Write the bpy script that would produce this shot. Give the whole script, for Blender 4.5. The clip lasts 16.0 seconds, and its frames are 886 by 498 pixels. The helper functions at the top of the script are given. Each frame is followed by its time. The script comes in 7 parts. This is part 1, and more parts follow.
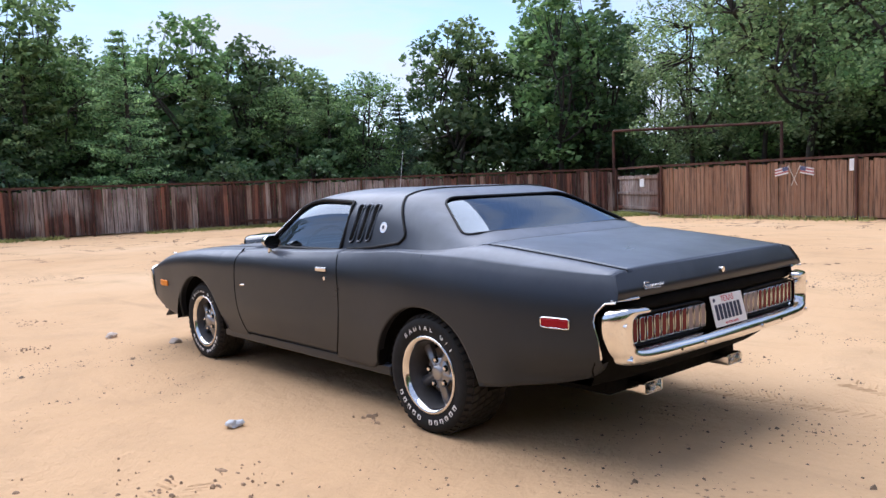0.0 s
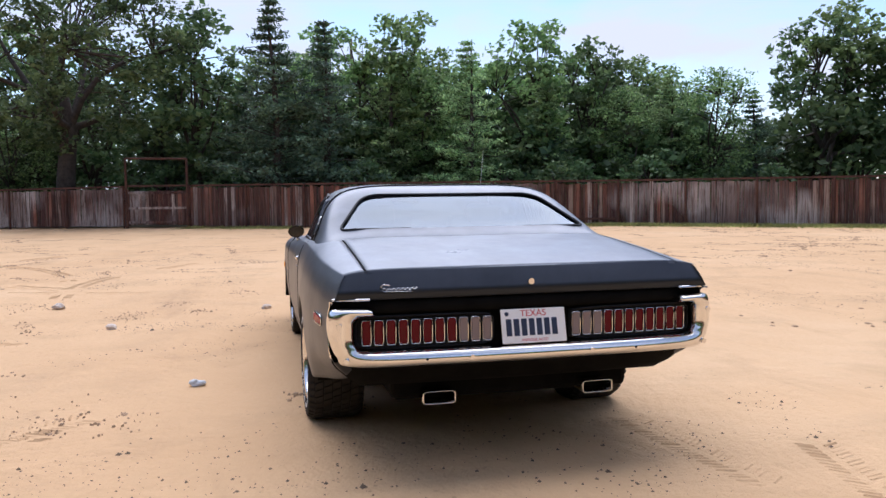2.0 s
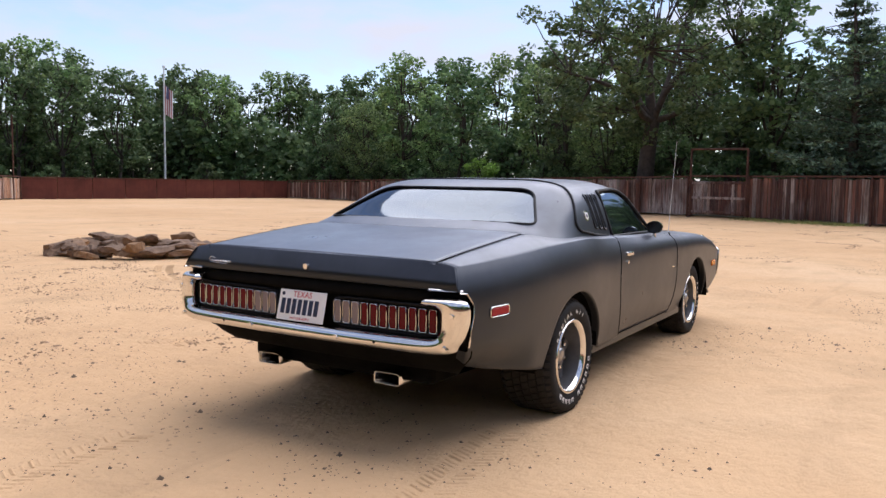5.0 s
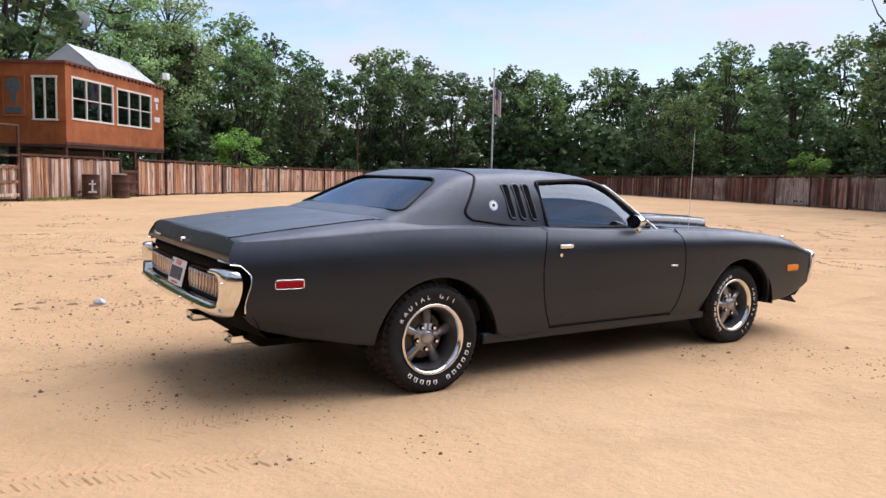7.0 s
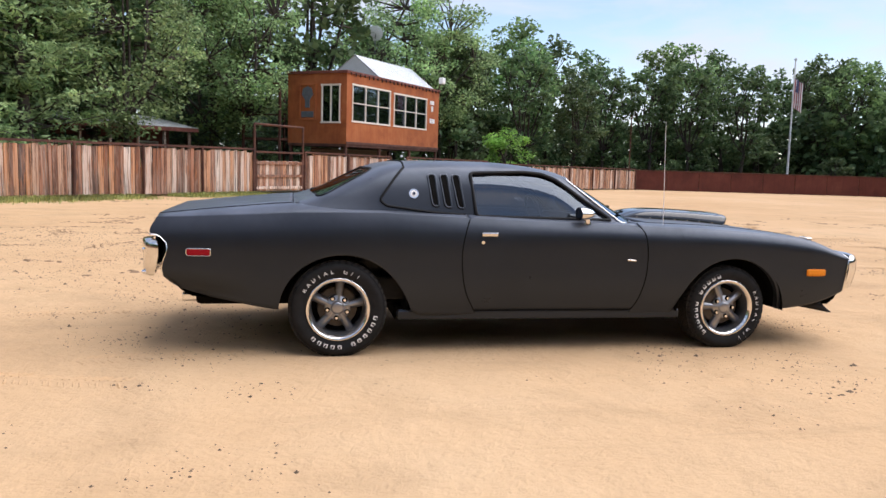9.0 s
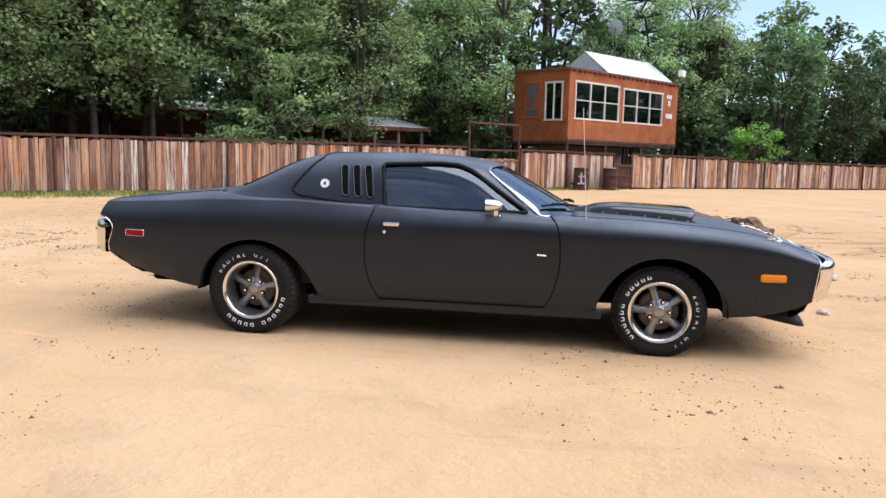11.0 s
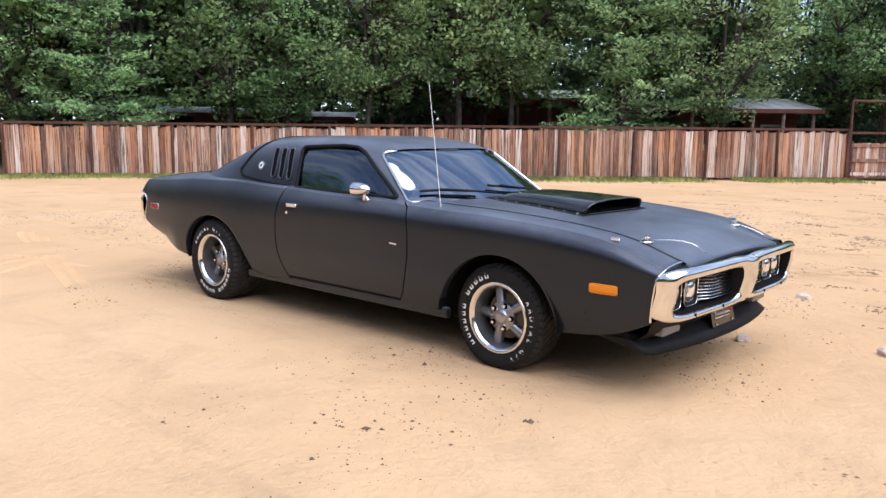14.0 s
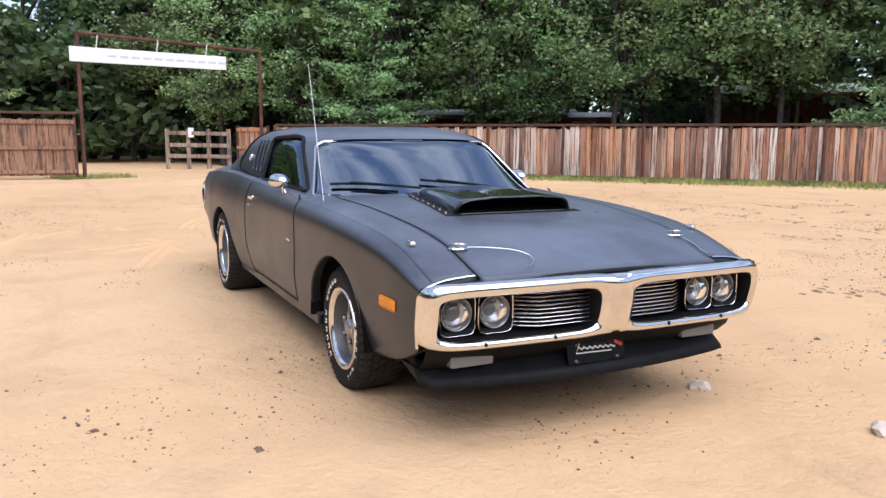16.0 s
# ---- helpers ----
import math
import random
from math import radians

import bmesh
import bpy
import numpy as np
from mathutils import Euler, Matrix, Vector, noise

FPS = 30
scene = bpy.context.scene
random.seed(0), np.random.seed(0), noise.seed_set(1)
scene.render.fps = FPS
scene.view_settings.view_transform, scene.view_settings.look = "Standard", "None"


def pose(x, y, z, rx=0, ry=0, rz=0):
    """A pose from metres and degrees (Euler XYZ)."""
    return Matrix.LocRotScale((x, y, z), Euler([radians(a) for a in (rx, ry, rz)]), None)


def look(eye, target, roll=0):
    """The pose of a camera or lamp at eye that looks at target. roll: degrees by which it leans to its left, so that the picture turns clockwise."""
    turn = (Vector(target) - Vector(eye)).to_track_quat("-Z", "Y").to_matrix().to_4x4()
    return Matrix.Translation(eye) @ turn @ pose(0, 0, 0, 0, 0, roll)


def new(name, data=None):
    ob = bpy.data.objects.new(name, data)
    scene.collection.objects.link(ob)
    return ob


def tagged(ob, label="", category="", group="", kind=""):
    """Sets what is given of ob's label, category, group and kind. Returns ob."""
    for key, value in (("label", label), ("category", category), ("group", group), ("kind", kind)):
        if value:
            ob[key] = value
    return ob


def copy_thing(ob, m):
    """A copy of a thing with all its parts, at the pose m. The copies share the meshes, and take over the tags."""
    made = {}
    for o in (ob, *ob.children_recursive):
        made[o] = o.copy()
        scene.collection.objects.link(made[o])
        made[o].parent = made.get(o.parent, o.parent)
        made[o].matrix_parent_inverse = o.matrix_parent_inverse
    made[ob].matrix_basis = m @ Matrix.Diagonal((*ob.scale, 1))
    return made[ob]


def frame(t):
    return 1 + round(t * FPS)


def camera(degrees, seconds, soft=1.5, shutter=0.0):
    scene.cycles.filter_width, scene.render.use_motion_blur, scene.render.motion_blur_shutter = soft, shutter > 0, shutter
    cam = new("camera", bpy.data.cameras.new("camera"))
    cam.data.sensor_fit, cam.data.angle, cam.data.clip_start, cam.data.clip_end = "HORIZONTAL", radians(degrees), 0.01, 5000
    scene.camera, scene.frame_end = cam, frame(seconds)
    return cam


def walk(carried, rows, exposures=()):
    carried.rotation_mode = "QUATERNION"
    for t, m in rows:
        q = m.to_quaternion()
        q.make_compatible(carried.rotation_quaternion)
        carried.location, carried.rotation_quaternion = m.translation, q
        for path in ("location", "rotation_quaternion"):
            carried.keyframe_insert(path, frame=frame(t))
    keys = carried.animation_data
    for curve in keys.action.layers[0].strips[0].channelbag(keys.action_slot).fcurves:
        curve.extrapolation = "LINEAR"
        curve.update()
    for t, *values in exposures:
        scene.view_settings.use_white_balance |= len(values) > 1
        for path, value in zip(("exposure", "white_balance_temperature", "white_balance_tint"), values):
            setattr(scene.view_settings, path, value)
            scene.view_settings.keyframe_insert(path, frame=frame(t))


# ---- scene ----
cam = camera(58.8, 16.0)
PATH = [
    (0, (-3.192, 3.639, 1.342), (-1.703, 2.313, 1.181), -2.1),
    (0.5, (-3.561, 3.053, 1.332), (-1.919, 1.921, 1.178), -1.7),
    (1, (-3.916, 2.432, 1.314), (-2.148, 1.51, 1.164), -1.4),
    (1.5, (-4.252, 1.829, 1.309), (-2.387, 1.123, 1.157), -1.3),
    (2, (-4.531, 1.224, 1.267), (-2.593, 0.749, 1.129), -0.6),
    (2.5, (-4.726, 0.613, 1.262), (-2.745, 0.374, 1.122), -0.5),
    (3, (-4.779, -0.031, 1.268), (-2.785, 0.001, 1.125), -0.1),
    (3.5, (-4.756, -0.716, 1.275), (-2.79, -0.382, 1.132), 0.0),
    (4, (-4.626, -1.379, 1.317), (-2.728, -0.769, 1.152), 0.3),
    (4.5, (-4.434, -2.014, 1.304), (-2.625, -1.176, 1.141), 0.6),
    (5, (-4.159, -2.623, 1.3), (-2.462, -1.578, 1.132), 0.9),
    (7.5, (-1.941, -5.213, 1.31), (-1.026, -3.445, 1.111), 1.5),
    (8, (-1.404, -5.578, 1.294), (-0.666, -3.731, 1.09), 1.7),
    (8.5, (-0.855, -5.922, 1.292), (-0.296, -4.014, 1.081), 1.7),
    (9, (-0.292, -6.177, 1.321), (0.083, -4.224, 1.104), 1.7),
    (9.5, (0.332, -6.309, 1.318), (0.523, -4.331, 1.093), 1.7),
    (10, (0.984, -6.369, 1.327), (0.995, -4.382, 1.096), 1.6),
    (12.5, (4.179, -5.674, 1.341), (3.367, -3.865, 1.075), 1.2),
    (13, (4.729, -5.323, 1.365), (3.745, -3.603, 1.091), 1.1),
    (13.5, (5.211, -4.868, 1.333), (4.052, -3.26, 1.062), 0.9),
    (14, (5.655, -4.401, 1.359), (4.334, -2.928, 1.07), 0.6),
    (14.5, (6.014, -3.863, 1.337), (4.55, -2.531, 1.047), 0.5),
    (15, (6.288, -3.269, 1.308), (4.701, -2.087, 1.018), 0.4),
    (15.5, (6.47, -2.676, 1.278), (4.778, -1.649, 0.991), 0.6),
    (16, (6.659, -2.084, 1.283), (4.874, -1.23, 0.996), 0.3),
]
walk(cam, [(t, look(eye, target, roll)) for t, eye, target, roll in PATH], [(0, 0.72, 5800, 15), (3, 0.55, 6000, 17), (5, 0.53, 6250, 17), (8.5, 0.62, 6350, 15), (10, 0.68, 6250, 13), (13, 0.80, 5950, 14), (16, 0.76, 5900, 14)])

# ---------------------------------------------------------------- world and sun
SUN_AZ, SUN_EL = -4.0, 58.0          # compass angle from +x, and height, in degrees


def make_world():
    w = bpy.data.worlds.new("sky")
    scene.world = w
    w.use_nodes = True
    nt = w.node_tree
    nt.nodes.clear()
    out = nt.nodes.new("ShaderNodeOutputWorld")
    bg = nt.nodes.new("ShaderNodeBackground")
    bg.inputs["Strength"].default_value = 0.12
    sky = nt.nodes.new("ShaderNodeTexSky")
    sky.sky_type = "NISHITA"
    sky.sun_disc = False
    sky.sun_elevation = radians(SUN_EL)
    sky.sun_rotation = radians(90 - SUN_AZ)
    sky.air_density, sky.dust_density, sky.ozone_density = 1.0, 0.12, 1.2
    tc = nt.nodes.new("ShaderNodeTexCoord")
    mp = nt.nodes.new("ShaderNodeMapping")
    mp.inputs["Scale"].default_value = (1.0, 1.0, 3.2)
    mp.inputs["Location"].default_value = (1.9, 0.6, 1.1)
    n1 = nt.nodes.new("ShaderNodeTexNoise")
    n1.inputs["Scale"].default_value = 3.4
    n1.inputs["Detail"].default_value = 7.0
    n1.inputs["Roughness"].default_value = 0.55
    n1.inputs["Distortion"].default_value = 0.25
    cr = nt.nodes.new("ShaderNodeValToRGB")
    cr.color_ramp.elements[0].position = 0.43
    cr.color_ramp.elements[1].position = 0.64
    cr.color_ramp.elements[0].color = (0.12, 0.12, 0.12, 1)
    cr.color_ramp.elements[1].color = (1, 1, 1, 1)
    mix = nt.nodes.new("ShaderNodeMix")
    mix.data_type = "RGBA"
    mix.inputs["B"].default_value = (4.5, 4.7, 5.2, 1)
    nt.links.new(tc.outputs["Generated"], mp.inputs["Vector"])
    nt.links.new(mp.outputs["Vector"], n1.inputs["Vector"])
    nt.links.new(n1.outputs["Fac"], cr.inputs["Fac"])
    nt.links.new(cr.outputs["Color"], mix.inputs["Factor"])
    nt.links.new(sky.outputs["Color"], mix.inputs["A"])
    nt.links.new(mix.outputs["Result"], bg.inputs["Color"])
    nt.links.new(bg.outputs["Background"], out.inputs["Surface"])


make_world()
sun_data = bpy.data.lights.new("sun", "SUN")
sun_data.energy, sun_data.angle, sun_data.color = 2.6, radians(80), (1.0, 0.955, 0.90)
sun = new("sun", sun_data)
_d = Vector((math.cos(radians(SUN_EL)) * math.cos(radians(SUN_AZ)), math.cos(radians(SUN_EL)) * math.sin(radians(SUN_AZ)), math.sin(radians(SUN_EL))))
sun.matrix_world = look(_d * 60, (0, 0, 0))


# ---------------------------------------------------------------- materials
class Nodes:
    """Small builder for a node material."""

    def __init__(self, name):
        self.m = bpy.data.materials.new(name)
        self.m.use_nodes = True
        self.t = self.m.node_tree
        self.b = self.t.nodes["Principled BSDF"]
        self.out = self.t.nodes["Material Output"]

    def n(self, kind, **kw):
        node = self.t.nodes.new("ShaderNode" + kind)
        for k, v in kw.items():
            node.inputs[k].default_value = v
        return node

    def link(self, a, b):
        self.t.links.new(a, b)

    def coords(self, scale=(1, 1, 1), which="Object"):
        tc = self.n("TexCoord")
        mp = self.n("Mapping")
        mp.inputs["Scale"].default_value = scale
        self.link(tc.outputs[which], mp.inputs["Vector"])
        return mp.outputs["Vector"]

    def noise(self, vec, scale, detail=4.0, rough=0.55, dist=0.0):
        n = self.n("TexNoise", Scale=scale, Detail=detail, Roughness=rough, Distortion=dist)
        self.link(vec, n.inputs["Vector"])
        return n.outputs["Fac"]

    def ramp(self, fac, stops):
        r = self.n("ValToRGB")
        e = r.color_ramp.elements
        while len(e) < len(stops):
            e.new(0.5)
        for el, (p, c) in zip(e, stops):
            el.position = p
            el.color = (*c, 1) if len(c) == 3 else c
        self.link(fac, r.inputs["Fac"])
        return r.outputs["Color"]

    def mix(self, fac, a, b, mode="MIX"):
        n = self.t.nodes.new("ShaderNodeMix")
        n.data_type, n.blend_type = "RGBA", mode
        for sock, v in ((n.inputs["Factor"], fac), (n.inputs["A"], a), (n.inputs["B"], b)):
            if isinstance(v, (int, float)):
                sock.default_value = v
            elif isinstance(v, tuple):
                sock.default_value = (*v, 1)
            else:
                self.link(v, sock)
        return n.outputs["Result"]

    def val(self, fac, lo, hi, a=0.0, b=1.0):
        n = self.n("MapRange")
        n.inputs["From Min"].default_value, n.inputs["From Max"].default_value = a, b
        n.inputs["To Min"].default_value, n.inputs["To Max"].default_value = lo, hi
        self.link(fac, n.inputs["Value"])
        return n.outputs["Result"]

    def bump(self, fac, strength, dist=0.01, base=None):
        n = self.n("Bump", Strength=strength, Distance=dist)
        self.link(fac, n.inputs["Height"])
        if base is not None:
            self.link(base, n.inputs["Normal"])
        return n.outputs["Normal"]

    def put(self, **kw):
        for k, v in kw.items():
            s = self.b.inputs[k.replace("_", " ")]
            if hasattr(v, "is_output"):
                self.link(v, s)
            elif isinstance(v, tuple) and len(v) == 3 and s.type == "RGBA":
                s.default_value = (*v, 1)
            else:
                s.default_value = v
        return self.m


def plain(name, color, rough=0.5, metal=0.0, vary=0.15, scale=9.0, bump=0.0, spec=0.5, coat=0.0):
    k = Nodes(name)
    v = k.coords()
    f = k.noise(v, scale, 6)
    lo = tuple(c * (1 - vary) for c in color)
    hi = tuple(min(1, c * (1 + vary)) for c in color)
    col = k.ramp(f, [(0.3, lo), (0.7, hi)])
    kw = dict(Base_Color=col, Metallic=metal, Roughness=k.val(k.noise(v, scale * 3.1, 3), rough * 0.85, min(1, rough * 1.15)), Specular_IOR_Level=spec, Coat_Weight=coat)
    if bump:
        kw["Normal"] = k.bump(k.noise(v, scale * 12, 5), bump, 0.004)
    return k.put(**kw)


def mat_sand():
    k = Nodes("yard_sand")
    v = k.coords()
    big = k.noise(v, 0.16, 5, 0.6)
    mid = k.noise(v, 1.1, 6, 0.62, 0.4)
    fine = k.noise(v, 26, 4, 0.7)
    c = k.ramp(big, [(0.3, (0.575, 0.36, 0.19)), (0.55, (0.65, 0.425, 0.235)), (0.75, (0.69, 0.48, 0.285))])
    c = k.mix(k.val(mid, 0, 0.55, 0.5, 0.75), c, (0.43, 0.285, 0.16))
    c = k.mix(k.val(fine, 0.0, 0.18, 0.35, 0.8), c, (0.42, 0.27, 0.14))
    drag = k.noise(k.coords((0.30, 1.9, 1)), 0.8, 6, 0.65, 0.7)
    c = k.mix(k.val(drag, 0, 0.42, 0.56, 0.72), c, (0.40, 0.26, 0.145))
    # dark crumbs of soil and bark in patches
    vo = k.n("TexVoronoi", Scale=13.0)
    vo.inputs["Randomness"].default_value = 1.0
    k.link(v, vo.inputs["Vector"])
    crumb = k.val(vo.outputs["Distance"], 1, 0, 0.10, 0.17)
    patch = k.val(k.noise(v, 0.55, 5, 0.7), 0, 1, 0.53, 0.66)
    mul = k.n("Math")
    mul.operation = "MULTIPLY"
    k.link(crumb, mul.inputs[0])
    k.link(patch, mul.inputs[1])
    c = k.mix(k.val(mul.outputs[0], 0, 0.85), c, (0.13, 0.085, 0.05))
    nb = k.bump(k.noise(v, 1.3, 6, 0.6, 0.3), 0.32, 0.20)
    nb = k.bump(k.noise(v, 6.0, 7, 0.72, 0.1), 0.58, 0.05, nb)
    nb = k.bump(fine, 0.5, 0.010, nb)
    return k.put(Base_Color=c, Roughness=0.95, Specular_IOR_Level=0.2, Normal=nb)


def mat_primer():
    k = Nodes("satin_black_primer")
    v = k.coords()
    f = k.noise(v, 1.6, 6, 0.6, 0.3)
    g = k.noise(v, 60, 3, 0.6)
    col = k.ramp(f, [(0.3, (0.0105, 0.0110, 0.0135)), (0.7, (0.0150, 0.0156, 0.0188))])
    dust = k.noise(v, 7.0, 7, 0.7)
    col = k.mix(k.val(dust, 0, 0.035, 0.5, 0.8), col, (0.085, 0.083, 0.083))
    # sky sheen put into the colour of upper faces, with some settled dust
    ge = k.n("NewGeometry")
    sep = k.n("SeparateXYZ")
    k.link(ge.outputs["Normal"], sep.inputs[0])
    sky_and_dust = k.n("Math")
    sky_and_dust.operation = "MULTIPLY"
    k.link(k.val(sep.outputs["Z"], 0, 1, 0.22, 0.88), sky_and_dust.inputs[0])
    k.link(k.val(k.noise(v, 2.2, 6, 0.65, 0.5), 0.35, 0.95, 0.3, 0.7), sky_and_dust.inputs[1])
    col = k.mix(sky_and_dust.outputs[0], col, (0.130, 0.144, 0.182))
    r = k.val(k.noise(v, 3.0, 6, 0.7), 0.27, 0.37, 0.3, 0.7)
    return k.put(Base_Color=col, Roughness=r, Specular_IOR_Level=0.48, Specular_Tint=(0.74, 0.86, 1.0), Sheen_Weight=0.05, Sheen_Roughness=0.45, Sheen_Tint=(0.82, 0.90, 1.0), Normal=k.bump(g, 0.05, 0.002))


def mat_wood_fence(name, stops, rough=0.9, grey=0.20, light=(0.56, 0.44, 0.35), warm=(0.40, 0.15, 0.06), dark_from=0.48, grey_tone=(0.48, 0.42, 0.37), fibre=0.31):
    k = Nodes(name)
    oi = k.n("ObjectInfo")
    ge = k.n("NewGeometry")
    add = k.n("Math")
    add.operation = "ADD"
    k.link(oi.outputs["Random"], add.inputs[0])
    k.link(ge.outputs["Random Per Island"], add.inputs[1])
    fr = k.n("Math")
    fr.operation = "FRACT"
    k.link(add.outputs[0], fr.inputs[0])
    base = k.ramp(fr.outputs[0], stops)
    base.node.color_ramp.interpolation = "CONSTANT"
    v = k.coords((1, 1, 1), "Object")
    mp = k.n("Mapping")
    mp.inputs["Scale"].default_value = (9, 9, 0.55)
    comb = k.n("CombineXYZ")
    k.link(fr.outputs[0], comb.inputs[2])
    sc = k.n("VectorMath")
    sc.operation = "SCALE"
    sc.inputs["Scale"].default_value = 37.0
    k.link(comb.outputs[0], sc.inputs[0])
    va = k.n("VectorMath")
    k.link(v, va.inputs[0])
    k.link(sc.outputs[0], va.inputs[1])
    k.link(va.outputs[0], mp.inputs["Vector"])
    streak = k.noise(mp.outputs["Vector"], 1.6, 8, 0.7, 0.8)
    grain = k.noise(mp.outputs["Vector"], 9.0, 5, 0.65)
    big = k.n("TexNoise", Scale=0.27, Detail=2.0)
    k.link(ge.outputs["Position"], big.inputs["Vector"])
    base = k.mix(k.val(big.outputs["Fac"], 0, grey, 0.50, 0.60), base, grey_tone)
    bleach = k.noise(mp.outputs["Vector"], 0.9, 6, 0.7, 1.2)
    red = k.noise(mp.outputs["Vector"], 2.3, 6, 0.7, 0.6)
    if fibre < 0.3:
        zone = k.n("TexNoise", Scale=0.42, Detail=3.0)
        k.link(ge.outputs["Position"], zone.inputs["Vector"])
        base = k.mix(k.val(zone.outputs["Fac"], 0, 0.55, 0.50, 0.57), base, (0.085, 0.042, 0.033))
    col = k.mix(k.val(bleach, 0, 0.46, 0.50, 0.59), base, light)
    col = k.mix(k.val(red, 0, 0.74, 0.51, 0.60), col, warm)
    col = k.mix(k.val(streak, 0, 0.85, dark_from + 0.015, dark_from + 0.12), col, (0.045, 0.027, 0.022))
    col = k.mix(k.val(grain, 0, fibre, 0.48, 0.75), col, (0.55, 0.42, 0.33))
    nb = k.bump(grain, 0.4, 0.006)
    return k.put(Base_Color=col, Roughness=rough, Specular_IOR_Level=0.25, Normal=nb)


def mat_leaf(name, dark, light, trans=0.48):
    k = Nodes(name)
    ge = k.n("NewGeometry")
    oi = k.n("ObjectInfo")
    col = k.ramp(ge.outputs["Random Per Island"], [(0.0, dark), (0.6, tuple((a + b) / 2 for a, b in zip(dark, light))), (1.0, light)])
    clump = k.noise(k.coords(), 0.75, 2, 0.5)
    hs = k.n("HueSaturation")
    k.link(k.val(oi.outputs["Random"], 0.488, 0.525), hs.inputs["Hue"])
    mul = k.n("Math")
    mul.operation = "MULTIPLY"
    k.link(k.val(oi.outputs["Random"], 0.8, 1.2), mul.inputs[0])
    k.link(k.val(clump, 0.85, 2.1, 0.32, 0.68), mul.inputs[1])
    k.link(mul.outputs[0], hs.inputs["Value"])
    k.link(col, hs.inputs["Color"])
    k.put(Base_Color=hs.outputs["Color"], Roughness=0.55, Specular_IOR_Level=0.35)
    tr = k.n("BsdfTranslucent")
    k.link(hs.outputs["Color"], tr.inputs["Color"])
    ms = k.n("MixShader")
    ms.inputs[0].default_value = trans
    k.link(k.b.outputs[0], ms.inputs[1])
    k.link(tr.outputs[0], ms.inputs[2])
    k.link(ms.outputs[0], k.out.inputs["Surface"])
    return k.m


def mat_rust(name, a, b, c, rough=0.8, scale=2.0, wide=None):
    k = Nodes(name)
    v = k.coords()
    f = k.noise(v, scale, 7, 0.65, 0.4)
    st = k.noise(k.coords((6, 6, 0.6)), 1.2, 6, 0.6)
    oi = k.n("ObjectInfo")
    col = k.ramp(f, [(0.28, a), (0.5, b), (0.72, c)])
    if wide:
        col = k.mix(k.val(oi.outputs["Random"], 0.0, 0.7, 0.55, 1.0), col, wide)
    col = k.mix(k.val(st, 0, 0.5, 0.45, 0.75), col, a)
    return k.put(Base_Color=col, Roughness=rough, Specular_IOR_Level=0.3, Normal=k.bump(k.noise(v, 40, 4), 0.15, 0.004))


def mat_glass_tint(name, color, rough=0.03, trans=0.8, ior=1.5):
    k = Nodes(name)
    v = k.coords()
    r = k.val(k.noise(v, 4, 5), rough * 0.6, rough * 1.5)
    return k.put(Base_Color=color, Roughness=r, Transmission_Weight=trans, IOR=ior, Specular_IOR_Level=0.6)


def mat_film_glass(name, tint, ior=1.75):
    """A thin tinted pane: gloss over a dark see-through film."""
    k = Nodes(name)
    v = k.coords()
    tr = k.n("BsdfTransparent")
    tr.inputs["Color"].default_value = (*tint, 1)
    gl = k.n("BsdfGlossy")
    gl.inputs["Color"].default_value = (0.78, 0.88, 1.0, 1)
    k.link(k.val(k.noise(v, 5, 5), 0.015, 0.05), gl.inputs["Roughness"])
    k.link(k.bump(k.noise(v, 0.9, 1), 0.02, 0.05), gl.inputs["Normal"])
    fr = k.n("Fresnel", IOR=ior)
    ms = k.n("MixShader")
    k.link(fr.outputs[0], ms.inputs[0])
    k.link(tr.outputs[0], ms.inputs[1])
    k.link(gl.outputs[0], ms.inputs[2])
    k.link(ms.outputs[0], k.out.inputs["Surface"])
    return k.m


def mat_lens(name, color):
    k = Nodes(name)
    v = k.coords((1, 1, 1))
    w = k.n("TexWave", Scale=60.0, Distortion=0.0)
    k.link(v, w.inputs["Vector"])
    return k.put(Base_Color=color, Roughness=0.22, Coat_Weight=0.0, Specular_IOR_Level=0.2, Normal=k.bump(w.outputs["Fac"], 0.3, 0.002))


M = {}
M["sand"] = mat_sand()
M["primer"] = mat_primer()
M["black"] = plain("black_matte_trim", (0.008, 0.008, 0.009), 0.6, vary=0.3, spec=0.2)
M["under"] = plain("dark_underside", (0.005, 0.0048, 0.0045), 0.95, vary=0.4, bump=0.2, spec=0.1)
M["gloss"] = plain("gloss_black_plastic", (0.008, 0.008, 0.009), 0.14, vary=0.2, spec=0.6, coat=0.5)
M["tread"] = plain("dusty_tread_rubber", (0.034, 0.031, 0.028), 0.85, vary=0.3, scale=14, bump=0.15, spec=0.2)
M["rubber"] = plain("tyre_rubber", (0.013, 0.013, 0.0135), 0.72, vary=0.25, scale=14, bump=0.15, spec=0.22)
M["white"] = plain("raised_white_rubber", (0.86, 0.85, 0.83), 0.6, vary=0.08)
M["chrome"] = plain("worn_chrome", (0.80, 0.79, 0.77), 0.10, 1.0, vary=0.08, scale=6)
M["polish"] = plain("polished_rim", (0.80, 0.79, 0.78), 0.15, 1.0, vary=0.1)
M["rim"] = plain("grey_cast_wheel", (0.32, 0.32, 0.33), 0.30, 0.85, vary=0.25)
M["hub_grey"] = plain("silver_hub_casting", (0.36, 0.36, 0.37), 0.32, 0.85, vary=0.15)
M["barrel_grey"] = plain("dull_grey_rim_barrel", (0.17, 0.17, 0.175), 0.45, 0.7, vary=0.25)
M["drum"] = plain("dusty_brake_drum", (0.13, 0.10, 0.07), 0.8, vary=0.3)
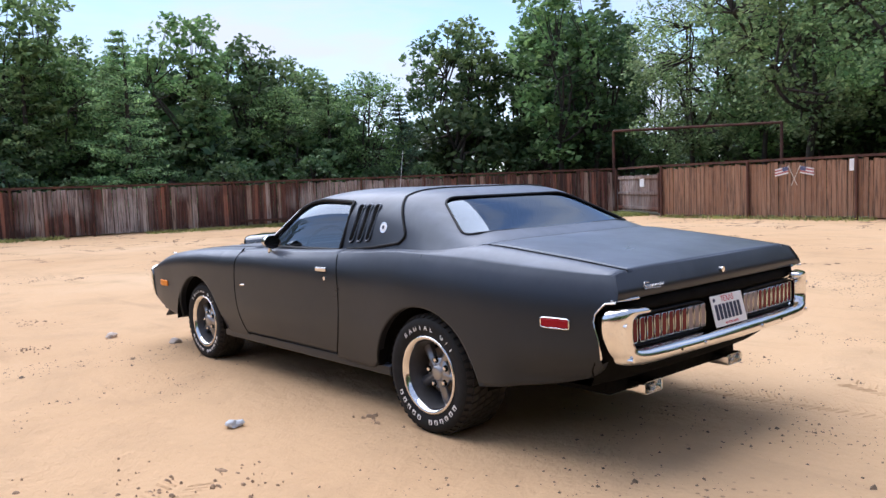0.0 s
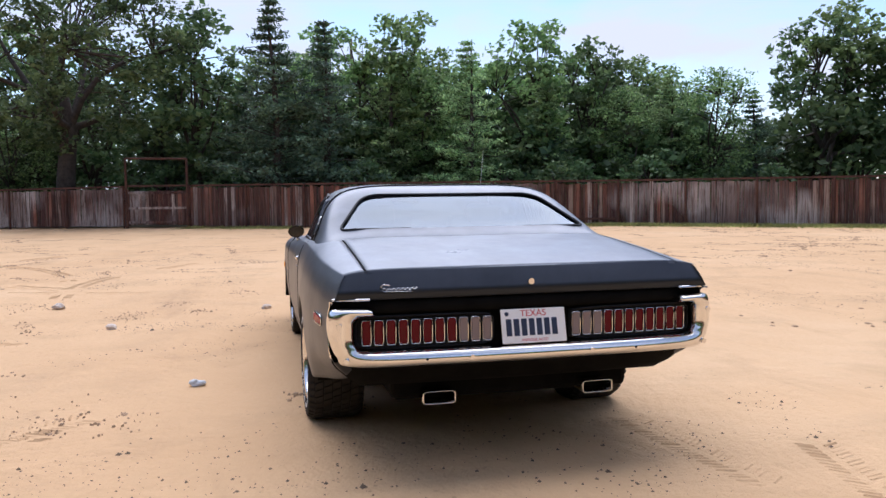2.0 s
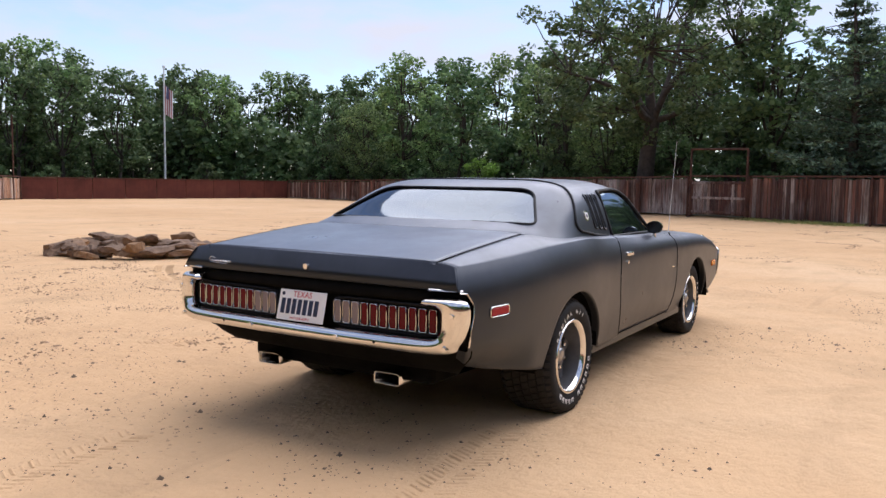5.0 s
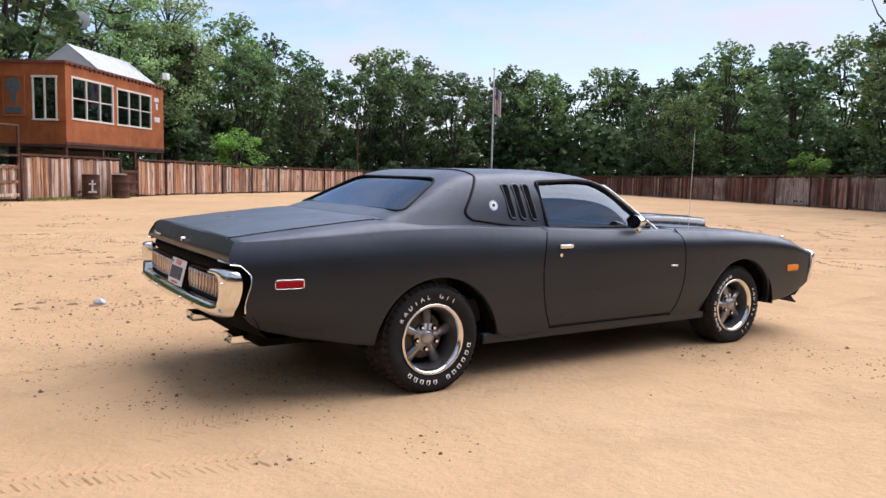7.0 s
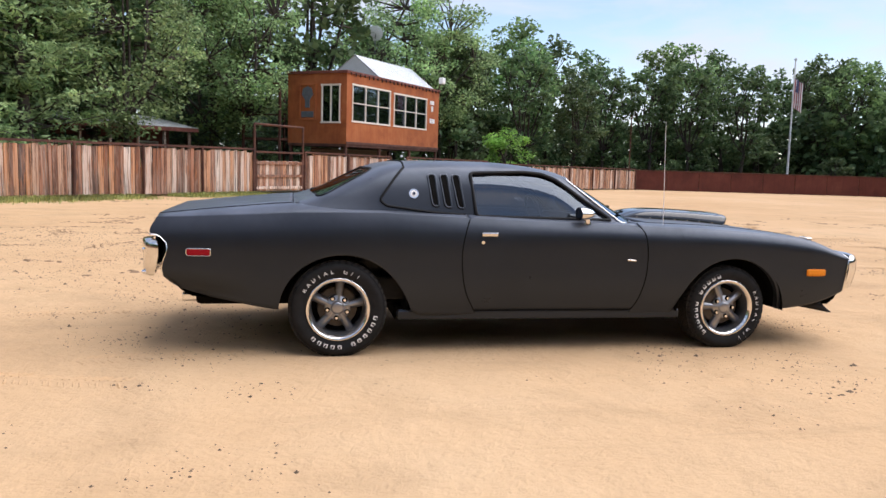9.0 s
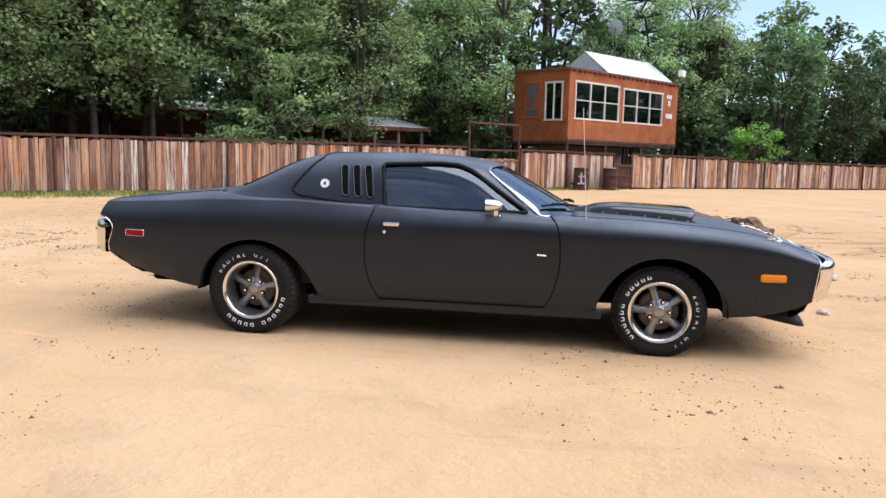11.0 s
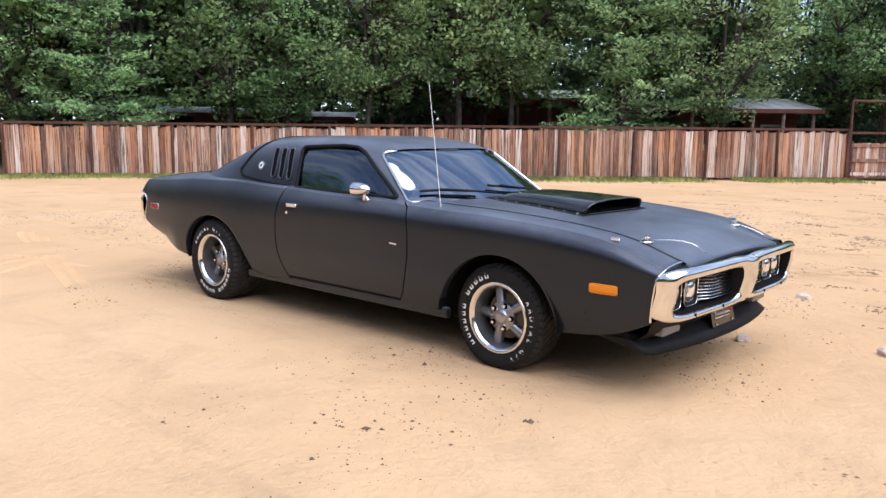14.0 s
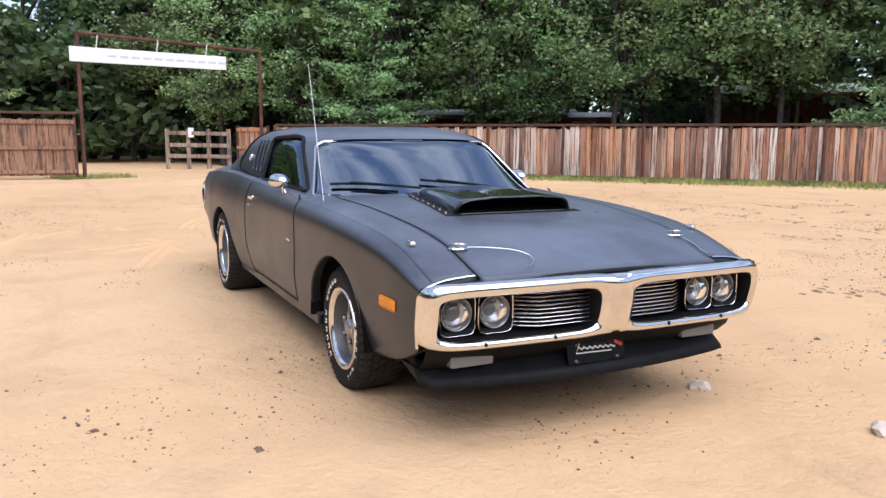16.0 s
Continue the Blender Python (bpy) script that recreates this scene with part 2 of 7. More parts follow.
M["slate"] = plain("blue_grey_sheet", (0.10, 0.115, 0.13), 0.6, vary=0.2)
M["glass"] = mat_film_glass("tinted_glass", (0.14, 0.15, 0.17), 4.2)
M["rear_glass"] = mat_film_glass("dusty_tinted_glass", (0.12, 0.13, 0.15), 1.9)
M["side_glass"] = mat_film_glass("dark_side_glass", (0.13, 0.14, 0.16), 2.0)
M["clear"] = mat_glass_tint("clear_glass", (0.92, 0.93, 0.93), 0.04, 0.9)
M["red"] = mat_lens("red_lens", (0.11, 0.002, 0.007))
M["pale"] = mat_lens("frosted_lens", (0.26, 0.20, 0.19))
M["turn"] = mat_lens("clear_grey_lens", (0.20, 0.20, 0.205))
M["marker_red"] = mat_lens("side_marker_red", (0.30, 0.004, 0.012))
M["amber"] = mat_lens("amber_lens", (0.80, 0.27, 0.02))
M["plate"] = plain("white_plate_enamel", (0.88, 0.88, 0.88), 0.35, vary=0.05)
M["ink"] = plain("dark_plate_ink", (0.02, 0.03, 0.07), 0.5, vary=0.1)
M["redink"] = plain("red_plate_ink", (0.55, 0.03, 0.05), 0.5, vary=0.1)
M["lamp_bowl"] = plain("lamp_reflector", (0.34, 0.35, 0.36), 0.28, 1.0, vary=0.05)
M["vinyl"] = plain("black_seat_vinyl", (0.02, 0.02, 0.02), 0.5, vary=0.3)
M["plank"] = mat_wood_fence("weathered_planks", [(0.0, (0.20, 0.085, 0.05)), (0.12, (0.58, 0.28, 0.14)), (0.25, (0.66, 0.52, 0.43)), (0.38, (0.090, 0.052, 0.044)), (0.47, (0.54, 0.33, 0.22)), (0.60, (0.38, 0.17, 0.10)), (0.70, (0.76, 0.65, 0.56)), (0.82, (0.52, 0.29, 0.17)), (0.92, (0.20, 0.11, 0.08))])
# Old red-brown and grey planks, darkened in colour for the east fence's shade
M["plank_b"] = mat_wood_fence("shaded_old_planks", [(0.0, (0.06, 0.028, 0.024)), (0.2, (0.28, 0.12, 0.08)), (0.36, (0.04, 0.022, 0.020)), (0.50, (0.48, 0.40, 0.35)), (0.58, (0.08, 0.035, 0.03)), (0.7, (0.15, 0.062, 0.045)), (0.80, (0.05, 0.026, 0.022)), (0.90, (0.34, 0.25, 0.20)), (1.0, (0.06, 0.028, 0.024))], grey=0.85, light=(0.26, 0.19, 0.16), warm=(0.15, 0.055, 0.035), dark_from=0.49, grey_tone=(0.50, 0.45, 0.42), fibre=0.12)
M["board"] = mat_wood_fence("brown_gate_boards", [(0.0, (0.26, 0.14, 0.085)), (0.5, (0.31, 0.175, 0.11)), (1.0, (0.36, 0.21, 0.13))], grey=0.0, light=(0.36, 0.22, 0.14), warm=(0.28, 0.13, 0.07))
M["rail"] = mat_rust("rusty_pipe", (0.045, 0.022, 0.018), (0.10, 0.045, 0.032), (0.16, 0.075, 0.05))
M["redwall"] = mat_rust("dark_red_sheet", (0.075, 0.022, 0.016), (0.12, 0.034, 0.024), (0.15, 0.05, 0.034), scale=0.8)
M["rust"] = mat_rust("rusted_steel_cladding", (0.22, 0.062, 0.022), (0.36, 0.11, 0.036), (0.44, 0.16, 0.06), scale=0.9)
M["tin"] = plain("galvanised_roof", (0.76, 0.78, 0.80), 0.42, 0.25, vary=0.10, scale=2.0)
M["bark"] = plain("grey_bark", (0.055, 0.043, 0.034), 0.95, vary=0.4, scale=7, bump=0.6)
M["oakleaf"] = mat_leaf("oak_leaves", (0.085, 0.142, 0.056), (0.35, 0.435, 0.20))
M["farleaf"] = mat_leaf("wood_leaves", (0.036, 0.068, 0.027), (0.138, 0.186, 0.078), 0.4)
M["elmleaf"] = mat_leaf("bright_leaves", (0.060, 0.108, 0.038), (0.235, 0.315, 0.120))
M["cedarleaf"] = mat_leaf("cedar_foliage", (0.030, 0.060, 0.036), (0.115, 0.165, 0.095), 0.2)
M["limeleaf"] = mat_leaf("young_yellow_leaves", (0.10, 0.19, 0.035), (0.26, 0.39, 0.09))
M["grass"] = mat_leaf("short_grass", (0.14, 0.16, 0.045), (0.32, 0.31, 0.11), 0.3)
M["floor"] = plain("forest_litter", (0.075, 0.062, 0.035), 0.95, vary=0.5, scale=2.5, bump=0.4)
M["rock"] = mat_rust("brown_sandstone", (0.085, 0.055, 0.04), (0.19, 0.125, 0.085), (0.30, 0.20, 0.13), 0.9, 3.5, (0.36, 0.20, 0.09))
M["pale_stone"] = plain("pale_stone", (0.60, 0.50, 0.42), 0.9, vary=0.25, scale=14, bump=0.4)
M["paper"] = plain("crumpled_paper", (0.55, 0.57, 0.60), 0.8, vary=0.15, scale=20)
M["sign"] = plain("white_sign_board", (0.78, 0.79, 0.80), 0.5, vary=0.06, scale=2)
M["frame_white"] = plain("cream_window_frame", (0.68, 0.64, 0.56), 0.6, vary=0.1)
M["window_dark"] = mat_film_glass("dark_window_pane", (0.45, 0.46, 0.47), 2.9)
M["shed"] = mat_rust("red_brown_siding", (0.10, 0.036, 0.028), (0.18, 0.062, 0.045), (0.25, 0.10, 0.07), scale=1.5)
M["dark_in"] = plain("dark_interior", (0.02, 0.018, 0.016), 0.9, vary=0.3)
M["grey_wood"] = mat_wood_fence("grey_rail_wood", [(0.0, (0.24, 0.20, 0.16)), (1.0, (0.34, 0.29, 0.24))])
M["barrel"] = mat_rust("rusty_barrel", (0.03, 0.018, 0.015), (0.075, 0.035, 0.025), (0.12, 0.05, 0.032), scale=3)
M["pole"] = plain("white_painted_pole", (0.72, 0.72, 0.71), 0.4, vary=0.06)
M["flag_red"] = plain("red_flag_cloth", (0.40, 0.10, 0.10), 0.9, vary=0.1)
M["flag_blue"] = plain("blue_flag_cloth", (0.10, 0.11, 0.20), 0.9, vary=0.1)
M["flag_white"] = plain("white_flag_cloth", (0.72, 0.70, 0.68), 0.9, vary=0.1)
M["soil"] = plain("dark_damp_soil", (0.27, 0.168, 0.095), 0.95, vary=0.4, scale=30, bump=0.5)
M["crumb"] = plain("dark_soil_crumbs", (0.125, 0.082, 0.05), 0.95, vary=0.5, scale=20, bump=0.4)
M["block"] = plain("tan_concrete", (0.42, 0.33, 0.24), 0.9, vary=0.15, bump=0.2)


# ---------------------------------------------------------------- mesh helpers
def mesh_of(name, verts, faces, mat, smooth=False):
    me = bpy.data.meshes.new(name)
    me.from_pydata([tuple(map(float, v)) for v in verts], [], [tuple(map(int, f)) for f in faces])
    if smooth:
        me.polygons.foreach_set("use_smooth", [True] * len(me.polygons))
    me.materials.append(M[mat] if isinstance(mat, str) else mat)
    me.update()
    return me


def child(name, me, parent, label="", m=None):
    ob = new(name, me)
    ob.parent = parent
    if m is not None:
        ob.matrix_basis = m
    if label:
        ob["label"] = label
    return ob


def part(name, bm, mat, parent, label="", smooth=False, m=None):
    me = bpy.data.meshes.new(name)
    if smooth:
        for f in bm.faces:
            f.smooth = True
    bm.to_mesh(me)
    bm.free()
    me.materials.append(M[mat])
    return child(name, me, parent, label, m)


def thing(name, label, category, at=(0, 0, 0), group="", kind="", turn=0.0):
    ob = new(name)
    ob.empty_display_size = 0.2
    ob.matrix_basis = pose(*at, 0, 0, turn)
    return tagged(ob, label, category, group, kind)


def box_bm(x0, x1, y0, y1, z0, z1, bevel=0.0, seg=2):
    bm = bmesh.new()
    bmesh.ops.create_cube(bm, size=1.0)
    for v in bm.verts:
        v.co = Vector(((x0 + x1) / 2 + v.co.x * (x1 - x0), (y0 + y1) / 2 + v.co.y * (y1 - y0), (z0 + z1) / 2 + v.co.z * (z1 - z0)))
    if bevel:
        bmesh.ops.bevel(bm, geom=bm.edges[:], offset=bevel, segments=seg, affect="EDGES", profile=0.5)
    return bm


def rod_bm(a, b, r, seg=10, r2=None, bm=None):
    """A round bar from a to b."""
    bm = bm or bmesh.new()
    a, b = Vector(a), Vector(b)
    d = b - a
    q = d.to_track_quat("Z", "Y").to_matrix().to_4x4()
    bmesh.ops.create_cone(bm, cap_ends=True, segments=seg, radius1=r, radius2=r if r2 is None else r2, depth=d.length, matrix=Matrix.Translation((a + b) / 2) @ q)
    return bm


def beam_bm(a, b, w, h, bevel=0.0):
    """A square bar from a to b, w across and h high."""
    a, b = Vector(a), Vector(b)
    d = b - a
    bm = box_bm(-d.length / 2, d.length / 2, -w / 2, w / 2, -h / 2, h / 2, bevel, 1)
    q = d.to_track_quat("X", "Z").to_matrix().to_4x4()
    bmesh.ops.transform(bm, matrix=Matrix.Translation((a + b) / 2) @ q, verts=bm.verts)
    return bm


def grid_mesh(name, P, mat, close_u=False, smooth=True, keep=None, flip=False):
    """A mesh from an array of points P[u][v]; keep: a mask of the cells."""
    P = np.asarray(P, float)
    nu, nv = P.shape[:2]
    faces = []
    for i in range(nu if close_u else nu - 1):
        k = (i + 1) % nu
        for j in range(nv - 1):
            if keep is None or keep[i][j]:
                f = (i * nv + j, k * nv + j, k * nv + j + 1, i * nv + j + 1)
                faces.append(f[::-1] if flip else f)
    used = sorted({i for f in faces for i in f})
    ren = {o: n for n, o in enumerate(used)}
    V = P.reshape(-1, 3)
    return mesh_of(name, [V[i] for i in used], [tuple(ren[i] for i in f) for f in faces], mat, smooth)


def tube_mesh(name, pts, r, mat, seg=8, closed=False, flat=1.0):
    """A round bead along a line of points."""
    pts = [Vector(p) for p in pts]
    n = len(pts)
    rings = []
    for i, p in enumerate(pts):
        a = pts[(i - 1) % n] if closed or i else p
        b = pts[(i + 1) % n] if closed or i < n - 1 else p
        t = (b - a).normalized()
        side = t.cross(Vector((0, 0, 1)))
        if side.length < 0.05:
            side = t.cross(Vector((0, 1, 0)))
        side.normalize()
        up = side.cross(t)
        rings.append([p + side * (r * math.cos(2 * math.pi * k / seg)) + up * (r * flat * math.sin(2 * math.pi * k / seg)) for k in range(seg + 1)])
    return grid_mesh(name, [[tuple(q) for q in ring] for ring in rings], mat, close_u=closed)


def lathe(name, prof, mat, seg=40, axis="y", smooth=True):
    """A turned shape: prof holds (radius, height along the axis)."""
    P = []
    for i in range(seg):
        a = 2 * math.pi * i / seg
        c, s = math.cos(a), math.sin(a)
        P.append([(r * c, h, r * s) if axis == "y" else (r * c, r * s, h) for r, h in prof])
    return grid_mesh(name, P, mat, close_u=True, smooth=smooth, flip=axis == "z")


def spl(*pairs):
    """A smooth curve through pairs (x, y), flat beyond its ends."""
    xs = np.array([p[0] for p in pairs], float)
    ys = np.array([p[1] for p in pairs], float)
    d = np.diff(ys) / np.diff(xs)
    m = np.zeros_like(ys)
    m[1:-1] = np.where(d[:-1] * d[1:] > 0, (d[:-1] + d[1:]) / 2, 0)
    m[0], m[-1] = d[0], d[-1]

    def f(x):
        x = np.clip(x, xs[0], xs[-1])
        i = np.clip(np.searchsorted(xs, x) - 1, 0, len(xs) - 2)
        h = xs[i + 1] - xs[i]
        t = (x - xs[i]) / h
        return ((1 + 2 * t) * (1 - t) ** 2 * ys[i] + t * (1 - t) ** 2 * h * m[i] + t * t * (3 - 2 * t) * ys[i + 1] + t * t * (t - 1) * h * m[i + 1])
    return f


def text_mesh(word, size, name, mat, depth=0.001):
    """The word as a flat mesh in the xy plane, centred."""
    cu = bpy.data.curves.new(name, "FONT")
    cu.body, cu.size, cu.align_x, cu.align_y, cu.extrude = word, size, "CENTER", "CENTER", depth
    ob = bpy.data.objects.new(name, cu)
    me = bpy.data.meshes.new_from_object(ob)
    bpy.data.objects.remove(ob)
    bpy.data.curves.remove(cu)
    me.name = name
    me.materials.clear()
    me.materials.append(M[mat])
    return me


# ---------------------------------------------------------------- ground
def ground_height(x, y):
    h = 0.02 * (noise.noise(Vector((x * 0.35, y * 0.35, 1.7)))) + 0.008 * noise.noise(Vector((x * 1.7, y * 1.7, 4.1)))
    near = max(0.0, 1 - max(abs(x - 1.4) / 2.6, abs(y) / 1.6))
    return h * (1 - min(1, near * 2.5))


def build_ground():
    c = np.concatenate([-np.geomspace(24, 900, 26)[::-1], np.arange(-23.6, 23.7, 0.27), np.geomspace(24, 900, 26)])
    xs, ys = c + 2.0, c + 0.0
    n = len(c)
    verts = [(x, y, ground_height(x, y)) for x in xs for y in ys]
    faces = [(i * n + j, (i + 1) * n + j, (i + 1) * n + j + 1, i * n + j + 1) for i in range(n - 1) for j in range(n - 1)]
    me = mesh_of("ground", verts, faces, "sand", True)
    tagged(new("ground", me), "pale yellow sand yard with crumbs of soil", "ground", kind="structure")


build_ground()

# corners of the fenced yard, going round
WEST = [(-19.3, 4.2), (-18.2, 6.2), (-15.0, 9.9), (-8.0, 16.4), (-1.75, 23.3)]
WEST2 = [(0.1, 25.2), (2.2, 27.3), (3.9, 28.6)]
WEST3 = [(4.7, 29.4), (6.0, 30.7), (9.5, 33.4)]
NORTH = [(9.5, 33.4), (21.0, 40.8)]
REDWALL = [(21.0, 40.8), (39.0, 37.4)]
EAST = [(39.0, 37.4), (34.6, 19.0), (30.6, 6.3)]
EAST2 = [(29.6, 3.6), (26.0, -3.6), (24.6, -12.0), (20.6, -17.2), (15.6, -22.4)]
# Unseen past its second point; added to close the yard for reflections
SOUTH = [(11.8, -19.8), (4.6, -18.9), (-3.0, -18.2), (-13.5, -13.0), (-17.0, -7.5)]


def along(pts):
    """Length, and a function that gives place and direction at a distance along a line."""
    P = [Vector((*p, 0)) for p in pts]
    L = [0.0]
    for a, b in zip(P, P[1:]):
        L.append(L[-1] + (b - a).length)

    def at(s):
        s = min(max(s, 0), L[-1] - 1e-6)
        for i in range(len(P) - 1):
            if s <= L[i + 1]:
                d = (P[i + 1] - P[i]).normalized()
                return P[i] + d * (s - L[i]), d
        return P[-1], d
    return L[-1], at


def plank_mesh(name, w, h, t, mat, seed):
    rng = random.Random(seed)
    bm = box_bm(-w / 2, w / 2, -t / 2, t / 2, 0, h)
    for v in bm.verts:
        if v.co.z > h / 2:
            v.co.z += rng.uniform(-0.02, 0.02)
        v.co.x += rng.uniform(-0.006, 0.006)
    me = bpy.data.meshes.new(name)
    bm.to_mesh(me)
    bm.free()
    me.materials.append(M[mat])
    return me


PLANKS_LATER = []


def fence(name, label, pts, h0, h1, mat, inside, seed, posts=2.45, parts=False, post_front=True, rail=True):
    """A plank fence along pts; inside: +1 if the yard lies to the left of the line."""
    rng = random.Random(seed)
    root = thing(name, label, "fence", kind="structure")
    L, at = along(pts)
    n = max(1, round(L / posts))
    for i in range(n + 1):
        p, d = at(L * i / n)
        side = Vector((-d.y, d.x, 0)) * inside
        h = h0 + (h1 - h0) * i / n
        q = p + side * (0.06 if post_front else -0.06)
        lean = Vector((rng.uniform(-0.02, 0.02), rng.uniform(-0.02, 0.02), 0))
        part("post", rod_bm((q.x, q.y, -0.05), (q.x + lean.x, q.y + lean.y, h + 0.02), 0.045, 8), "rail", root)
        if i < n and rail:
            p2, _ = at(L * (i + 1) / n)
            h2 = h0 + (h1 - h0) * (i + 1) / n
            part("top_rail", beam_bm((p.x, p.y, h + 0.03), (p2.x, p2.y, h2 + 0.03), 0.10, 0.07), "rail", root)
            part("bottom_rail", beam_bm((p.x - side.x * 0.05, p.y - side.y * 0.05, 0.25), (p2.x - side.x * 0.05, p2.y - side.y * 0.05, 0.25), 0.05, 0.09), "rail", root)
    s = 0.0
    verts, faces = [], []
    while s < L:
        w = rng.choice([0.11, 0.14, 0.145, 0.17, 0.19])
        p, d = at(s + w / 2)
        u = s / L
        h = (h0 + (h1 - h0) * u) - 0.06 + rng.uniform(-0.03, 0.015)
        ang = math.atan2(d.y, d.x)
        push = rng.uniform(-0.012, 0.012)
        side = Vector((-d.y, d.x, 0))
        m = Matrix.Translation((p.x + side.x * push, p.y + side.y * push, 0.07 + rng.uniform(-0.03, 0.03))) @ Matrix.Rotation(ang, 4, "Z") @ Matrix.Rotation(rng.uniform(-0.008, 0.008), 4, "Y")
        if parts:
            PLANKS_LATER.append((root, m, w, h - 0.07, mat))
        else:
            k = len(verts)
            for x in (-w / 2 + 0.004, w / 2 - 0.004):
                for y in (-0.011, 0.011):
                    for z in (0, h - 0.07):
                        verts.append(m @ Vector((x, y, z)))
            faces += [(k, k + 1, k + 3, k + 2), (k + 4, k + 6, k + 7, k + 5), (k, k + 4, k + 5, k + 1), (k + 2, k + 3, k + 7, k + 6), (k + 1, k + 5, k + 7, k + 3)]
        s += w + rng.uniform(0.001, 0.008)
    if verts:
        ob = child("planks", mesh_of("planks", verts, faces, mat), root)
        ob["kind"] = "stuff"
    return root


fence("fence_west", "weathered plank fence with rusty posts and pipe rail", WEST, 1.55, 1.60, "plank", -1, 11, parts=True)
fence("fence_west_middle", "weathered plank fence below the rusty tower", WEST2, 1.55, 1.50, "plank", -1, 12, parts=True)
fence("fence_west_end", "weathered plank fence beside the rusty tower", WEST3, 1.50, 1.45, "plank", -1, 13)
fence("fence_north", "grey weathered plank fence by the woods", NORTH, 1.35, 1.25, "plank", -1, 14)
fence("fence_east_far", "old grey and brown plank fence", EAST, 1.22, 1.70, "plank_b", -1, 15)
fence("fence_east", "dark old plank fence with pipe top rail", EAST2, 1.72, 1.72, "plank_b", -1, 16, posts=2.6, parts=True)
fence("fence_south", "tall brown board fence with flat boards", SOUTH, 1.70, 1.74, "board", -1, 17, posts=3.4, parts=True)


def red_wall():
    root = thing("sheet_wall", "low dark red sheet metal wall", "wall", kind="structure")
    L, at = along(REDWALL)
    n = 9
    for i in range(n):
        a, d = at(L * i / n)
        b, _ = at(L * (i + 1) / n - 0.02)
        part("panel", beam_bm((a.x, a.y, 0.62), (b.x, b.y, 0.60), 0.05, 1.2, 0.01), "redwall", root)
    a, _ = at(0)
    b, _ = at(L)
    part("cap", beam_bm((a.x, a.y, 1.25), (b.x, b.y, 1.23), 0.12, 0.06), "rail", root)


red_wall()


# ---------------------------------------------------------------- trees
def leaf_quads(centres, normals_jit, size, rng, droop=0.0, aspect=0.6):
    """Leaf quads, as vertex and face arrays, one at each centre."""
    n = len(centres)
    a = rng.normal(size=(n, 3))
    a[:, 2] = a[:, 2] * 0.55 - droop
    a /= np.linalg.norm(a, axis=1)[:, None]
    b = rng.normal(size=(n, 3))
    b[:, 2] *= 0.65
    b -= (b * a).sum(1)[:, None] * a
    b /= np.linalg.norm(b, axis=1)[:, None]
    s = size * rng.uniform(0.6, 1.3, n)[:, None]
    v = np.stack([centres - a * s, centres + b * s * aspect, centres + a * s, centres - b * s * aspect], 1)
    return v.reshape(-1, 3), np.arange(4 * n).reshape(n, 4)


def mesh_np(name, verts, quads, mat):
    me = bpy.data.meshes.new(name)
    me.vertices.add(len(verts))
    me.vertices.foreach_set("co", verts.astype(np.float32).ravel())
    me.loops.add(quads.size)
    me.loops.foreach_set("vertex_index", quads.astype(np.int32).ravel())
    me.polygons.add(len(quads))
    me.polygons.foreach_set("loop_start", np.arange(0, quads.size, 4, dtype=np.int32))
    me.materials.append(M[mat])
    me.update(calc_edges=True)
    return me


def limb(verts, faces, a, b, r1, r2, rng, bend=0.12, seg=6, steps=4):
    a, b = Vector(a), Vector(b)
    d = b - a
    mid = Vector(rng.normal(size=3)) * d.length * bend
    k0 = len(verts)
    q = d.to_track_quat("Z", "Y").to_matrix()
    for i in range(steps + 1):
        t = i / steps
        c = a + d * t + mid * math.sin(math.pi * t)
        r = r1 + (r2 - r1) * t
        for j in range(seg):
            an = 2 * math.pi * j / seg
            verts.append(c + q @ Vector((r * math.cos(an), r * math.sin(an), 0)))
    for i in range(steps):
        for j in range(seg):
            k = (j + 1) % seg
            faces.append((k0 + i * seg + j, k0 + i * seg + k, k0 + (i + 1) * seg + k, k0 + (i + 1) * seg + j))


